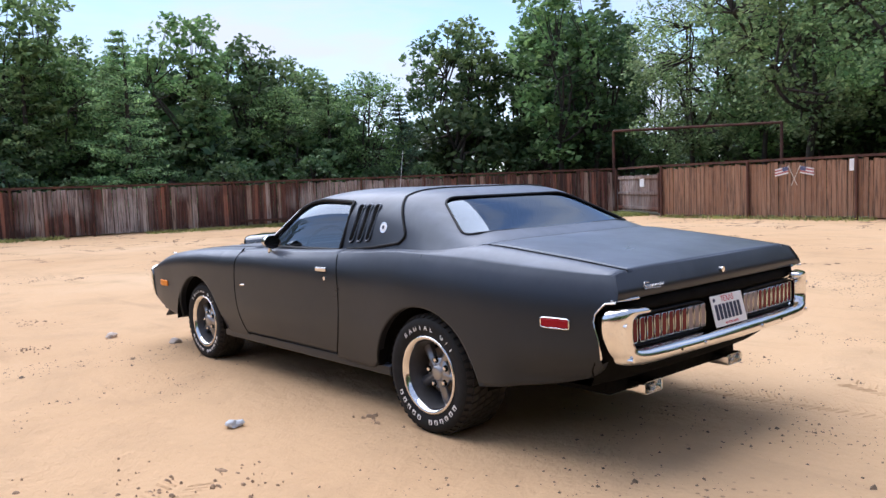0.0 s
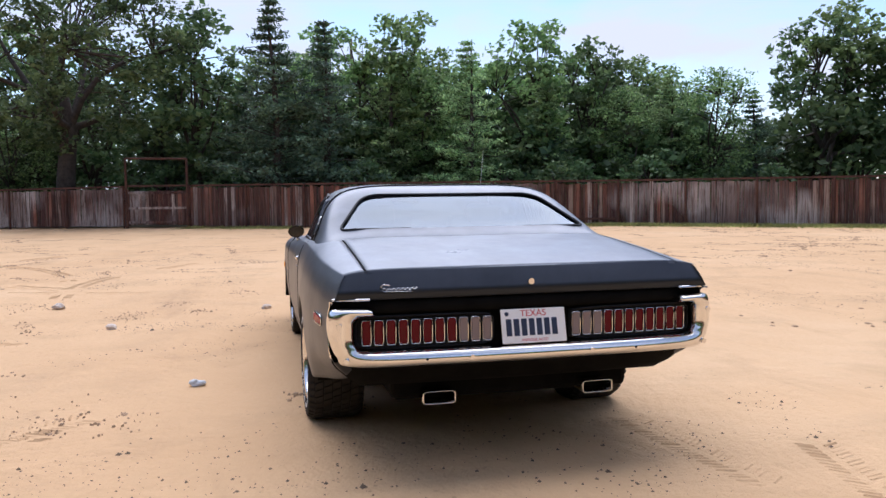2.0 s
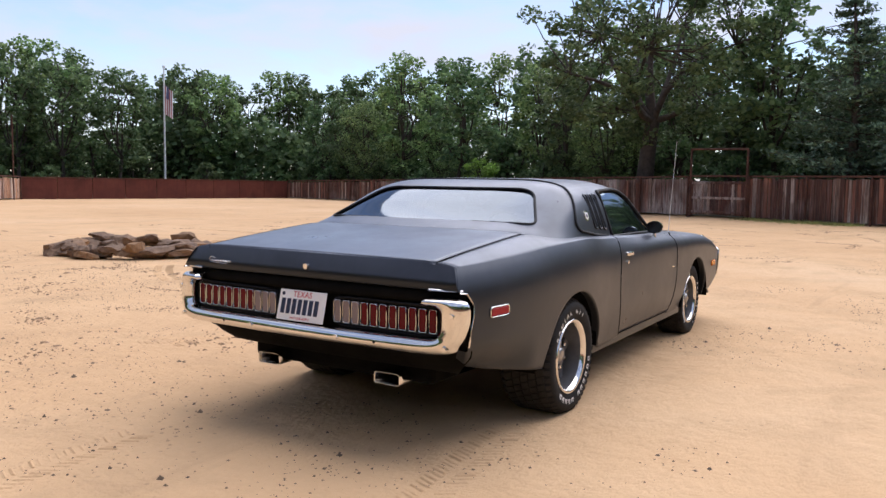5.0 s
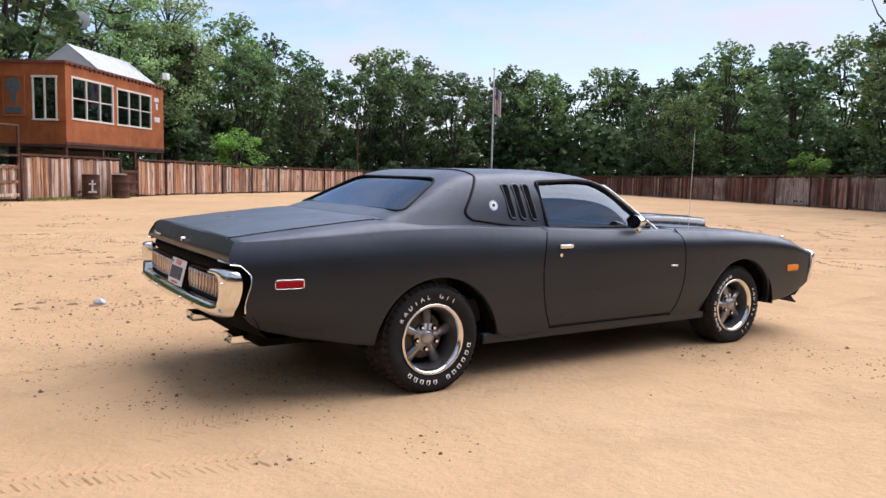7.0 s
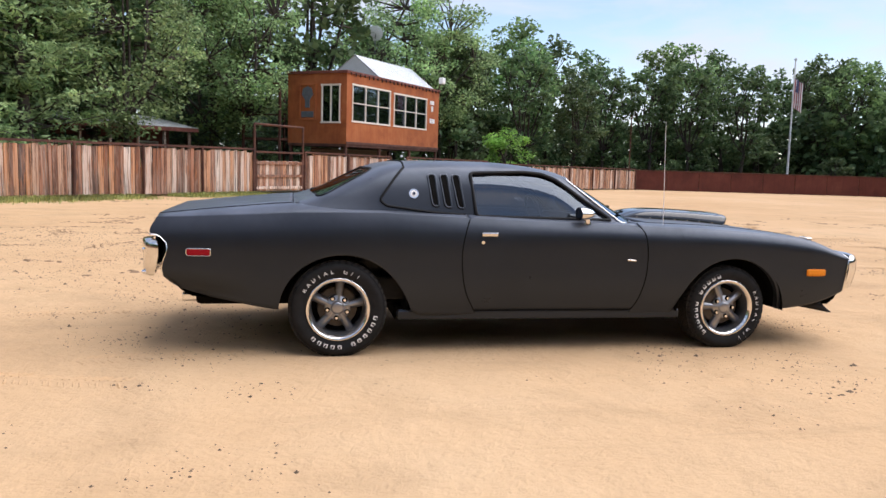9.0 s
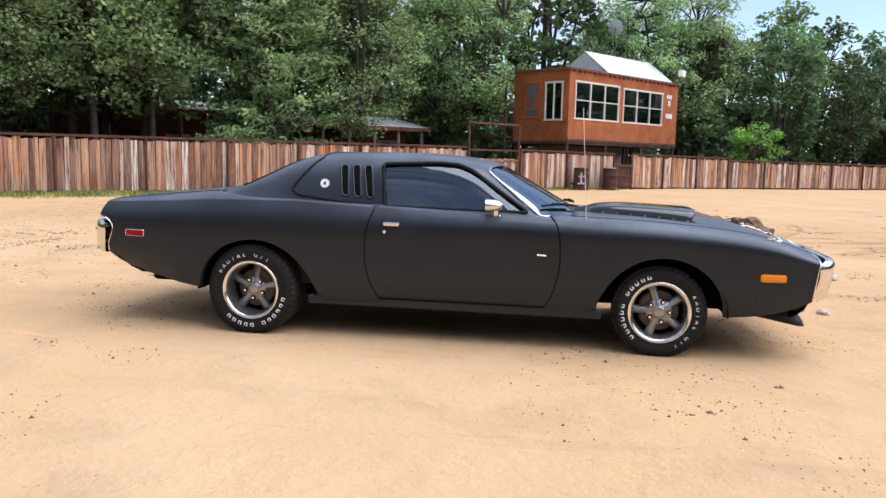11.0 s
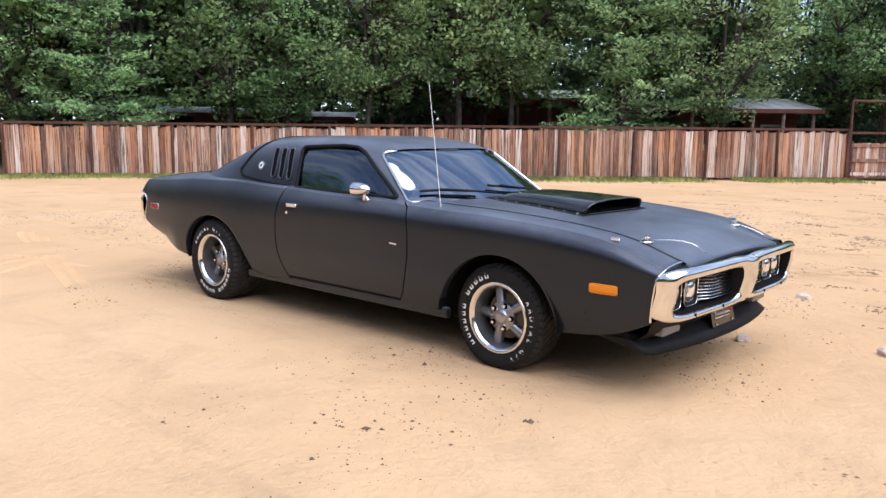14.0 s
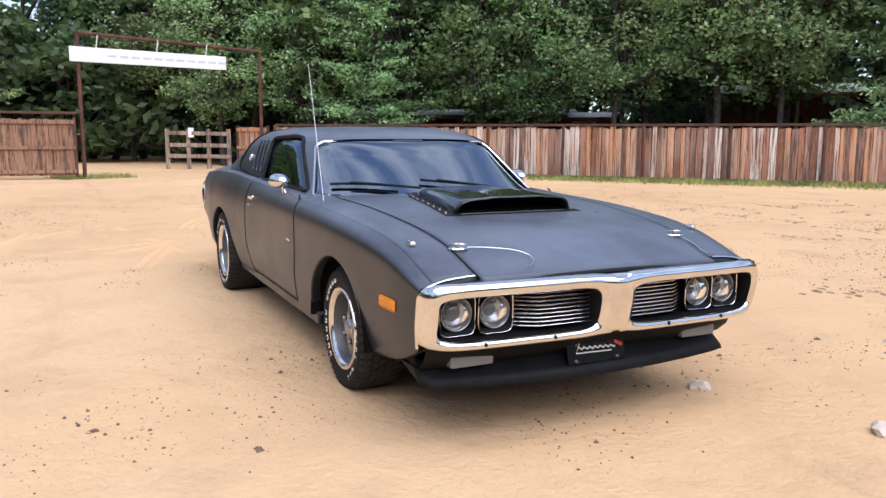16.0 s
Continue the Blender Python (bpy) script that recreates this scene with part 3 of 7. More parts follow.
def broadleaf(seed, H, spread, base, clumps, per, leaf, mat, trunk_r, clump_r=0.75, open_crown=0.5):
    """Trunk and crown meshes of a broad-leaved tree."""
    rng = np.random.default_rng(seed)
    tv, tf = [], []
    fork = Vector((rng.normal() * 0.1 * H * 0.2, rng.normal() * 0.1 * H * 0.2, base * H))
    limb(tv, tf, (0, 0, -0.1), fork, trunk_r, trunk_r * 0.72, rng, 0.03, 8, 5)
    C = []
    while len(C) < clumps:
        p = rng.normal(size=3)
        p /= np.linalg.norm(p)
        r = rng.uniform(open_crown, 1.0) ** 0.6
        lump = 0.78 + 0.32 * noise.noise(Vector(p * 1.7) + Vector((seed, 0, 0)))
        z = base * H + (1 - base) * H * (0.46 + 0.54 * p[2] * r * (0.85 + 0.3 * lump))
        q = np.array([p[0] * spread * r * lump, p[1] * spread * r * lump, z])
        if z > base * H * 0.75:
            C.append(q)
    C = np.array(C)
    mains = C[rng.choice(len(C), min(len(C), 9), replace=False)]
    knots = [np.array(fork)]
    limb(tv, tf, fork, (fork.x * 1.3, fork.y * 1.3, H * 0.8), trunk_r * 0.6, 0.03, rng, 0.06, 6, 4)
    knots += [np.array([fork.x * 1.2, fork.y * 1.2, H * f]) for f in (0.5, 0.65)]
    for m in mains:
        e = fork.lerp(Vector(m), 0.8)
        limb(tv, tf, fork, e, trunk_r * 0.42, 0.05, rng, 0.1, 6, 4)
        knots += [np.array(fork.lerp(e, f)) for f in (0.45, 0.75, 1.0)]
    K = np.array(knots)
    for c in C:
        k = K[np.argmin(((K - c) ** 2).sum(1))]
        limb(tv, tf, k, c, 0.05, 0.012, rng, 0.1, 3, 1 if per < 60 else 2)
    pts = []
    for c in C:
        rad = clump_r * rng.uniform(0.6, 1.25)
        p = rng.normal(size=(per, 3))
        p /= np.linalg.norm(p, axis=1)[:, None]
        p *= (rng.uniform(0.15, 1.0, per) ** 0.5)[:, None] * rad * np.array([1.0, 1.0, 0.62])
        pts.append(c + p)
    v, q = leaf_quads(np.concatenate(pts), None, leaf, rng, 0.15)
    return mesh_of("trunk", tv, tf, "bark", True), mesh_np("crown", v, q, mat)


def cedar(seed, H, spread, mat, leaf=0.13, gaps=0.12):
    rng = np.random.default_rng(seed)
    tv, tf = [], []
    limb(tv, tf, (0, 0, -0.1), (rng.normal() * 0.12, rng.normal() * 0.12, H), 0.02 * H + 0.05, 0.015, rng, 0.01, 8, 7)
    pts = []
    levels = int(H * 2.9)
    for i in range(levels):
        f = (i + 0.5) / levels
        z = 0.10 * H + 0.90 * H * f
        R = spread * (1 - f) ** 0.9 * (0.75 + 0.4 * rng.random())
        for _ in range(7):
            if rng.random() < gaps:
                continue
            an = rng.uniform(0, 2 * math.pi)
            rr = R * rng.uniform(0.55, 1.3) + 0.10
            tip = np.array([math.cos(an) * rr, math.sin(an) * rr, z + 0.16 * rr * rng.uniform(-0.6, 1.2)])
            root = np.array([0, 0, z - 0.1 * rr])
            limb(tv, tf, root, tip, 0.025, 0.008, rng, 0.08, 4, 2)
            n = int(20 + 40 * rr)
            t = rng.uniform(0.2, 1.0, n)[:, None]
            w = 0.12 + 0.20 * (1 - t) * rr
            pts.append(root + (tip - root) * t + rng.normal(size=(n, 3)) * w * np.array([0.9, 0.9, 0.30]))
    v, q = leaf_quads(np.concatenate(pts), None, leaf, rng, -0.25, 0.38)
    return mesh_of("trunk", tv, tf, "bark", True), mesh_np("crown", v, q, mat)


TREES = {}


def plant(kind, name, label, x, y, scale=1.0, turn=0.0, group=""):
    key = (kind, name)
    m = Matrix.Translation((x, y, 0)) @ Matrix.Rotation(turn, 4, "Z")
    if key not in TREES:
        root = new(name)
        tagged(root, label, "shrub" if "bush" in name else "tree", group)
        child("trunk", TREE_MESH[kind][0], root)
        child("crown", TREE_MESH[kind][1], root)
        root.matrix_basis = m @ Matrix.Scale(scale, 4)
        TREES[key] = root
        return root
    ob = copy_thing(TREES[key], m)
    ob.scale = (scale, scale, scale)
    return ob


TREE_MESH = {
    "oak_a": broadleaf(1, 9.0, 3.4, 0.29, 120, 98, 0.078, "oakleaf", 0.125),
    "oak_b": broadleaf(2, 10.0, 3.1, 0.31, 120, 98, 0.078, "oakleaf", 0.12),
    "oak_c": broadleaf(3, 8.0, 3.1, 0.26, 105, 80, 0.084, "elmleaf", 0.11),
    "oak_far": broadleaf(14, 10.0, 3.0, 0.30, 75, 40, 0.18, "farleaf", 0.17),
    "elm_far": broadleaf(15, 11.0, 3.0, 0.28, 75, 40, 0.18, "elmleaf", 0.17),
    "big_oak": broadleaf(5, 10.6, 6.7, 0.36, 170, 120, 0.105, "farleaf", 0.42, 0.72, 0.55),
    "cedar_a": cedar(6, 8.4, 2.6, "cedarleaf", 0.10),
    "cedar_b": cedar(7, 7.0, 2.5, "cedarleaf", 0.10),
    "cedar_c": cedar(8, 9.0, 3.0, "oakleaf", 0.10, 0.2),
    "bush_a": broadleaf(9, 2.6, 1.5, 0.1, 30, 34, 0.118, "farleaf", 0.05, 0.55),
    "bush_b": broadleaf(10, 3.0, 1.3, 0.15, 26, 120, 0.085, "limeleaf", 0.05, 0.5),
}
OAK = "tall oak with dense green leaves behind the fence"
ELM = "slender tree with bright green leaves in the wood"
CED = "dark green cedar with a pointed top"
BSH = "low leafy bush at the foot of the wood"


def flag_way(q):
    """True on the open strip in front of the flagpole and of the young tree."""
    return abs((q.x - 35.9) * 0.80 - (q.y - 47.0) * 0.60) < 2.6 and q.y < 48.5 and q.y > 38


def woods():
    rng = random.Random(5)

    def row(pts, offs, step, kinds, s0, s1, jitter=1.2):
        L, at = along(pts)
        s = rng.uniform(0, step)
        while s < L:
            p, d = at(s)
            side = Vector((-d.y, d.x, 0))
            q = p + side * (offs + rng.uniform(-jitter, jitter)) + d * rng.uniform(-0.8, 0.8)
            kind = rng.choice(kinds)
            if flag_way(q) or (q - Vector((12.0, 38.6, 0))).length < 3.0 or (q - Vector((33.4, 9.2, 0))).length < 4.0 or (q - Vector((3.6, 31.6, 0))).length < 6.0 or (q - Vector((-6, 29, 0))).length < 2.6 or (q - Vector((-0.8, 28.4, 0))).length < 4.2 or (q - Vector((-14, 24, 0))).length < 2.6:
                s += step
                continue
            nm, lb = {"o": ("oak_tree", OAK), "e": ("elm_tree", ELM), "c": ("cedar_tree", CED), "b": ("bush", BSH)}[kind[0]]
            plant(kind, nm, lb, q.x, q.y, rng.uniform(s0, s1), rng.uniform(0, 6.28), "trees round the yard" if kind[0] != "b" else "bushes round the yard")
            s += step * rng.uniform(0.75, 1.3)
    FAR = ["oak_far", "elm_far", "oak_far"]
    back = [(-27, -1), (-19.6, 6.6), (-8.0, 17.4), (8.0, 33.0)]
    far = [(9.5, 34.6), (21.0, 42.4)]
    row(far, 3.5, 3.4, FAR, 0.68, 0.85)
    row(far, 9.0, 3.8, FAR, 0.80, 0.95, 2)
    row(far, 16.0, 4.2, FAR, 0.9, 1.05, 2)
    row(back, 3.4, 3.3, ["oak_a", "oak_b", "oak_c", "oak_a", "cedar_c"], 0.92, 1.15)
    row(back, 9.0, 3.6, ["oak_far", "elm_far", "cedar_b"], 1.0, 1.2, 2)
    row(back, 6.2, 3.0, FAR, 1.0, 1.25, 1.5)
    row(back, 15.0, 4.0, FAR, 1.15, 1.4, 2)
    north = [(21.0, 46.0), (44.0, 44.0)]
    row(north, 4, 3.2, FAR, 0.85, 1.0)
    row([(12, 50), (52, 54)], 4, 3.8, FAR, 0.95, 1.12, 2)
    row([(40.0, 51.0), (58.0, 42.0)], 3.0, 2.4, FAR, 0.95, 1.15, 1.5)
    row([(40.0, 50.0), (56.0, 42.0)], 2.0, 2.4, ["bush_a"], 1.4, 2.1, 1.5)
    east = [(43.0, 42.0), (38.5, 22.0), (33.0, 10.0)]
    row(east, 3, 3.4, ["oak_far", "elm_far", "oak_c"], 0.75, 0.95)
    row(east, 9, 4.0, FAR, 0.9, 1.1, 2)
    e2 = [(33.0, 9.0), (27.5, -3.5), (26.3, -12.0), (26.3, -24.0)]
    row(e2, 5.0, 2.4, ["cedar_b", "oak_c", "cedar_a", "cedar_c"], 0.70, 0.92)
    row(e2, 7.0, 3.0, ["cedar_a", "oak_far", "elm_far", "cedar_b"], 0.75, 0.95, 1.5)
    row(e2, 5.6, 1.9, ["bush_a"], 1.4, 2.1, 1.0)
    row(e2, 8.5, 2.4, ["bush_a"], 1.5, 2.3, 1.0)
    row(e2, 10.0, 2.3, FAR, 0.68, 0.84, 1.5)
    row(e2, 14.0, 2.3, FAR, 0.72, 0.88, 2)
    s = [(24.5, -27.5), (19, -33.5), (6, -29.0), (-6, -27.5), (-18, -18)]
    row(s, 3.6, 2.6, ["oak_far", "elm_far", "oak_c"], 0.95, 1.2)
    row([(30, -24), (22, -36), (8, -34)], 6.0, 2.4, FAR, 0.90, 1.05, 2)
    row([(30, -24), (22, -36), (8, -34)], 4.0, 2.2, ["bush_a"], 1.5, 2.4, 2)
    row(s, 9.0, 3.6, FAR, 1.15, 1.4, 2)
    row([(-18, -19), (-22.5, -9.0), (-28, -3)], 3.5, 3.0, ["oak_a", "cedar_c", "oak_b"], 0.95, 1.15)
    row([(-24, -16), (-31, -4), (-33, 6)], 4.5, 2.8, ["oak_far", "cedar_b", "oak_far"], 0.95, 1.2)
    # dense growth behind the way out
    row([(-28, -14), (-31, -3), (-29, 5)], 2.0, 1.6, ["bush_a"], 1.7, 2.5, 1.0)
    row([(-30, -14), (-34, -3), (-32, 6)], 4.0, 2.2, FAR, 1.05, 1.3, 1.0)
    # undergrowth
    row(back, 12.5, 2.6, ["bush_a"], 0.7, 1.1)
    row(north, 2.5, 3.0, ["bush_a"], 0.6, 1.0)
    row(east, 2.0, 2.4, ["bush_a"], 0.7, 1.1)
    row(e2, 2.2, 1.9, ["bush_a"], 0.7, 1.1, 0.6)
    row(s, 4.0, 2.2, ["bush_a"], 0.9, 1.5)
    row(s, 7.0, 2.4, ["bush_a"], 1.4, 2.2)
    row(back, 17.0, 2.8, ["bush_a"], 1.4, 2.1)
    row(far, 6.0, 2.6, ["bush_a"], 1.2, 1.8)
    row(north, 7.0, 2.6, ["bush_a"], 1.2, 1.8)
    row(east, 6.0, 2.4, ["bush_a"], 1.2, 1.8)
    # trees that stand out
    plant("big_oak", "spreading_oak_tree", "broad spreading oak with open crown and thick dark trunk", 33.4, 9.2, 1.14, 0.4)
    plant("cedar_a", "cedar_tree", CED, 30.6, 0.1, 1.16, 1.0, "trees round the yard")
    plant("cedar_a", "cedar_tree", CED, 30.2, -2.0, 1.05, 2.4, "trees round the yard")
    plant("cedar_c", "cedar_tree", CED, 29.6, -8.3, 0.9, 0.3, "trees round the yard")
    plant("oak_c", "oak_tree", OAK, -4.6, 32.2, 1.2, 0.7, "trees round the yard")
    plant("oak_b", "oak_tree", OAK, -2.3, 30.6, 1.06, 1.4, "trees round the yard")
    plant("oak_a", "oak_tree", OAK, 5.0, 38.6, 1.25, 1.7, "trees round the yard")
    plant("oak_far", "oak_tree", OAK, 0.5, 36.0, 1.35, 2.7, "trees round the yard")
    plant("oak_b", "oak_tree", OAK, 8.2, 40.8, 1.2, 0.2, "trees round the yard")
    plant("bush_b", "young_tree", "small young tree with yellow green leaves", 11.6, 36.9, 1.12, 0.0)
    plant("bush_b", "young_tree", "small young tree with yellow green leaves", 38.2, 21.0, 0.95, 2.0)
    plant("oak_a", "oak_tree", OAK, 10.2, -27.6, 1.38, 2.2, "trees round the yard")
    plant("oak_b", "oak_tree", OAK, 6.6, -26.4, 1.30, 0.9, "trees round the yard")
    plant("oak_a", "oak_tree", OAK, 16.6, -30.0, 1.16, 0.5, "trees round the yard")
    plant("oak_b", "oak_tree", OAK, 13.6, -31.0, 1.12, 3.4, "trees round the yard")
    plant("oak_far", "oak_tree", OAK, 34.2, 3.6, 0.98, 1.2, "trees round the yard")
    # the wood further off
    r2 = np.random.default_rng(4)
    n = 140000
    an = r2.uniform(0, 2 * math.pi, n)
    R = r2.uniform(47, 56, n)
    cx, cy = 8.0 + np.cos(an) * R * 1.05, 8.0 + np.sin(an) * R * 1.15
    top = 6.8 + 1.2 * np.sin(an * 3 + 1) + 0.9 * np.sin(an * 17) + 0.6 * np.sin(an * 41 + 2)
    top = np.where(cx > 25, top * 0.9, np.where(cx < -8, top * 1.35, top))
    z = r2.uniform(0, 1, n) ** 1.35 * top
    v, q = leaf_quads(np.stack([cx, cy, z], 1), None, 0.31, r2, 0.1, 0.70)
    ob = new("distant_wood", mesh_np("distant_wood", v, q, "farleaf"))
    tagged(ob, "dense dark green wood in the distance", "woodland", kind="stuff")


woods()


def forest_floor():
    """Dark leaf litter outside the fences."""
    ring = WEST + WEST2 + WEST3 + NORTH[1:] + REDWALL[1:] + EAST[1:] + EAST2 + SOUTH
    c = Vector((4, 6))
    verts, faces = [], []
    n = len(ring)
    for p in ring:
        d = (Vector(p) - c).normalized()
        for r in (0.4, 4.0, 60.0, 800.0):
            q = Vector(p) + d * r
            verts.append((q.x, q.y, 0.045 if r < 1000 else 0.0))
    for i in range(n):
        k = (i + 1) % n
        if i == n - 1:
            continue            # the way out through the gate
        for j in range(3):
            faces.append((i * 4 + j, i * 4 + j + 1, k * 4 + j + 1, k * 4 + j))
    tagged(new("forest_floor", mesh_of("forest_floor", verts, faces, "floor")), "brown leaf litter under the trees", "ground", kind="structure")


forest_floor()


# ---------------------------------------------------------------- the car
# x runs forward from the rear axle, y to the car's left, z up
ZS = spl((-1.17, 0.922), (-1.0, 0.927), (-0.64, 0.944), (-0.26, 0.964), (0.28, 0.976), (0.66, 0.958), (0.92, 0.948), (1.4, 0.930), (2.06, 0.914), (2.38, 0.900), (2.78, 0.888), (3.06, 0.872), (3.43, 0.838), (3.65, 0.796), (3.80, 0.741), (3.86, 0.717), (3.95, 0.684))
WID = spl((-1.17, 0.895), (-0.85, 0.935), (-0.35, 0.960), (0.15, 0.955), (0.7, 0.925), (1.3, 0.915), (2.1, 0.918), (2.9, 0.912), (3.5, 0.890), (3.72, 0.882), (3.90, 0.868))
ZB = spl((-1.17, 0.56), (-1.08, 0.47), (-0.9, 0.41), (-0.7, 0.375), (-0.4, 0.325), (0.4, 0.275), (1.0, 0.258), (2.5, 0.24), (3.2, 0.285), (3.6, 0.325), (3.75, 0.37), (3.88, 0.43))
ZC = spl((-1.18, 0.922), (-1.1, 0.934), (-0.9, 0.960), (-0.6, 0.992), (-0.29, 1.020), (0.5, 1.03), (2.2, 0.918), (2.8, 0.894), (3.3, 0.850), (3.66, 0.793), (3.85, 0.735), (3.96, 0.698))
FLAT = spl((-1.2, 9.0), (-0.3, 9.0), (0.15, 2.6), (0.8, 2.0), (4.0, 2.0))
ARCHES = ((0.035, 0.30, 0.432, 0.392), (2.915, 0.29, 0.413, 0.390))


def side_low(x):
    z = ZB(x)
    for cx, cz, a, b in ARCHES:
        u = (x - cx) / a
        z = np.where(np.abs(u) < 1, np.maximum(z, cz + b * np.sqrt(np.maximum(0, 1 - u * u))), z)
    return z


def side_y(x, z):
    zs = ZS(x)
    low = np.clip((0.56 - z) / 0.30, 0, 1.6)
    high = np.clip((z - 0.66) / (zs - 0.66), 0, 1)
    tuck = 0.13 * np.clip((-x - 0.55) / 0.5, 0, 1) * np.clip((0.60 - z) / 0.17, 0, 1) ** 2
    crest = 2.8 + 3.2 * np.clip((x - 0.6) / 1.4, 0, 1)
    return WID(x) - 0.055 * low ** 2 - tuck - 0.058 * high ** crest


def top_z(x, y):
    """Height of hood, fender tops and deck."""
    ys = WID(x) - 0.058
    t = np.clip(1 - np.abs(y) / ys, 0, 1)
    return ZS(x) + (ZC(x) - ZS(x)) * (1 - (1 - t) ** FLAT(x)) + 0.018 * (1 - np.exp(-t * 14))


def stations(x0, x1, step):
    s = set(np.round(np.linspace(x0, x1, max(2, int((x1 - x0) / step) + 1)), 4))
    for cx, cz, a, b in ARCHES:
        for k in range(0, 41):
            x = cx + a * 0.9999 * math.cos(math.pi * k / 40)
            if x0 < x < x1:
                s.add(round(x, 5))
    return np.array(sorted(s))


CUT_F = spl((0.24, 2.09), (0.295, 2.125), (0.349, 2.16), (0.491, 2.208), (0.651, 2.228), (0.77, 2.222), (0.888, 2.19), (0.95, 2.13))
CUT_R = spl((0.24, 0.985), (0.317, 0.945), (0.416, 0.893), (0.535, 0.862), (0.694, 0.852), (0.853, 0.878), (0.98, 0.925))


TAIL = spl((0.50, -1.112), (0.60, -1.122), (0.792, -1.126), (0.812, -1.180), (0.83, -1.200), (0.925, -1.160))
NOSE = spl((0.43, 3.872), (0.60, 3.890), (0.70, 3.906), (0.73, 3.910))


def side_panel(name, parent, sign, x0, x1, warp0=None, warp1=None, floor=None, label=""):
    xs = stations(x0, x1, 0.05)
    vs = np.linspace(0, 1, 26)
    P = []
    for x in xs:
        lo, hi = float(side_low(x)), float(ZS(x))
        if floor is not None:
            lo = max(lo, floor)
        row = []
        z = lo + (hi - lo) * vs
        xx = np.full_like(z, x)
        f = (x - x0) / (x1 - x0)
        if warp0:
            xx = xx + (warp0(z) - x0) * (1 - f) ** 3
        if warp1:
            xx = xx + (warp1(z) - x1) * f ** 3
        z = lo + (float(ZS(xx[-1])) - lo) * vs
        y = side_y(xx, z)
        row.append((xx[0], sign * (y[0] - 0.05), lo + 0.004))
        row.append((xx[0], sign * (y[0] - 0.012), lo - 0.001))
        row += [(a, sign * b, c) for a, b, c in zip(xx, y, z)]
        P.append(row)
    me = grid_mesh(name, P, "primer", flip=sign > 0)
    return child(name, me, parent, label)


def top_panel(name, parent, xs, y_in, y_out, ny=14, lift=0.0, label="", lip=True):
    """A strip of the upper skin between two lines y(x), with turned-down edges."""
    P = []
    for x in xs:
        ya, yb = y_in(x), y_out(x)
        y = np.linspace(ya, yb, ny)
        z = top_z(np.full_like(y, x), y) + lift
        row = [(x, a, b) for a, b in zip(y, z)]
        if lip:
            row = [(x, ya, row[0][2] - 0.03)] + row + [(x, yb, row[-1][2] - 0.03)]
        P.append(row)
    if lip:
        P = [[(p[0], p[1], p[2] - 0.035) for p in P[0]]] + P + [[(p[0], p[1], p[2] - 0.035) for p in P[-1]]]
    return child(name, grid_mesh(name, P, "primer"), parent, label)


# the greenhouse: a skin over the cabin
ROOF = spl((-0.42, 0.975), (-0.30, 1.036), (-0.165, 1.082), (-0.05, 1.132), (0.08, 1.195), (0.24, 1.268), (0.34, 1.303), (0.44, 1.322), (0.62, 1.334), (0.9, 1.340), (1.07, 1.340), (1.39, 1.322), (1.57, 1.298), (1.70, 1.270), (1.80, 1.232), (1.95, 1.152), (2.2, 1.012), (2.42, 0.89))
BASE_Y = spl((-0.42, 0.885), (0.0, 0.875), (0.35, 0.850), (0.9, 0.812), (1.6, 0.808), (2.42, 0.815))
NEXP = spl((-0.42, 8.0), (-0.2, 7.0), (0.05, 6.0), (0.35, 5.6), (0.8, 6.0), (1.5, 6.0), (1.9, 4.8), (2.42, 3.0))


def shell(s, th):
    """A point of the cabin skin: s along the car, th from -90 (right base) over 0 (roof) to 90 degrees."""
    a = np.abs(th)
    n = NEXP(s)
    zb = ZS(np.clip(s, -0.4, 2.2)) - 0.012
    h = np.maximum(ROOF(s) - zb, 0.0)
    c, q = np.cos(a), np.sin(a)
    k = (np.abs(c) ** n + q ** n) ** (-1 / n)
    up = np.abs(c) * k
    y = BASE_Y(s) * q * k * (1 - 0.135 * up)
    z = zb + h * up
    rel = y / 0.83
    front = np.clip((s - 1.2) / 1.2, 0, 1)
    rear = np.clip((0.5 - s) / 0.9, 0, 1)
    x = s - 0.31 * front ** 1.2 * rel ** 2.2 + 0.06 * rear * rel ** 2
    return x, np.sign(th) * y, z


def inside_poly(px, pz, poly):
    res = np.zeros(px.shape, bool)
    j = len(poly) - 1
    for i in range(len(poly)):
        xi, zi = poly[i]
        xj, zj = poly[j]
        hit = ((zi > pz) != (zj > pz)) & (px < (xj - xi) * (pz - zi) / (zj - zi + 1e-12) + xi)
        res ^= hit
        j = i
    return res


def rounded(poly, r, seg=5):
    """The polygon with its corners rounded."""
    out = []
    n = len(poly)
    for i in range(n):
        p, a, b = Vector(poly[i]), Vector(poly[i - 1]), Vector(poly[(i + 1) % n])
        u, v = (a - p), (b - p)
        d = min(r, u.length * 0.45, v.length * 0.45)
        s, e = p + u.normalized() * d, p + v.normalized() * d
        for k in range(seg + 1):
            t = k / seg
            q = s * (1 - t) ** 2 + p * 2 * t * (1 - t) + e * t * t
            out.append((q.x, q.y))
    return out


SIDE_WIN = rounded([(0.972, 0.955), (0.935, 1.256), (1.34, 1.272), (1.48, 1.262), (1.58, 1.226), (1.80, 1.075), (1.995, 0.942)], 0.03)
C_PANEL = rounded([(0.492, 1.312), (0.40, 1.22), (0.285, 1.062), (0.33, 1.022), (0.62, 0.985), (0.925, 0.962)], 0.07)
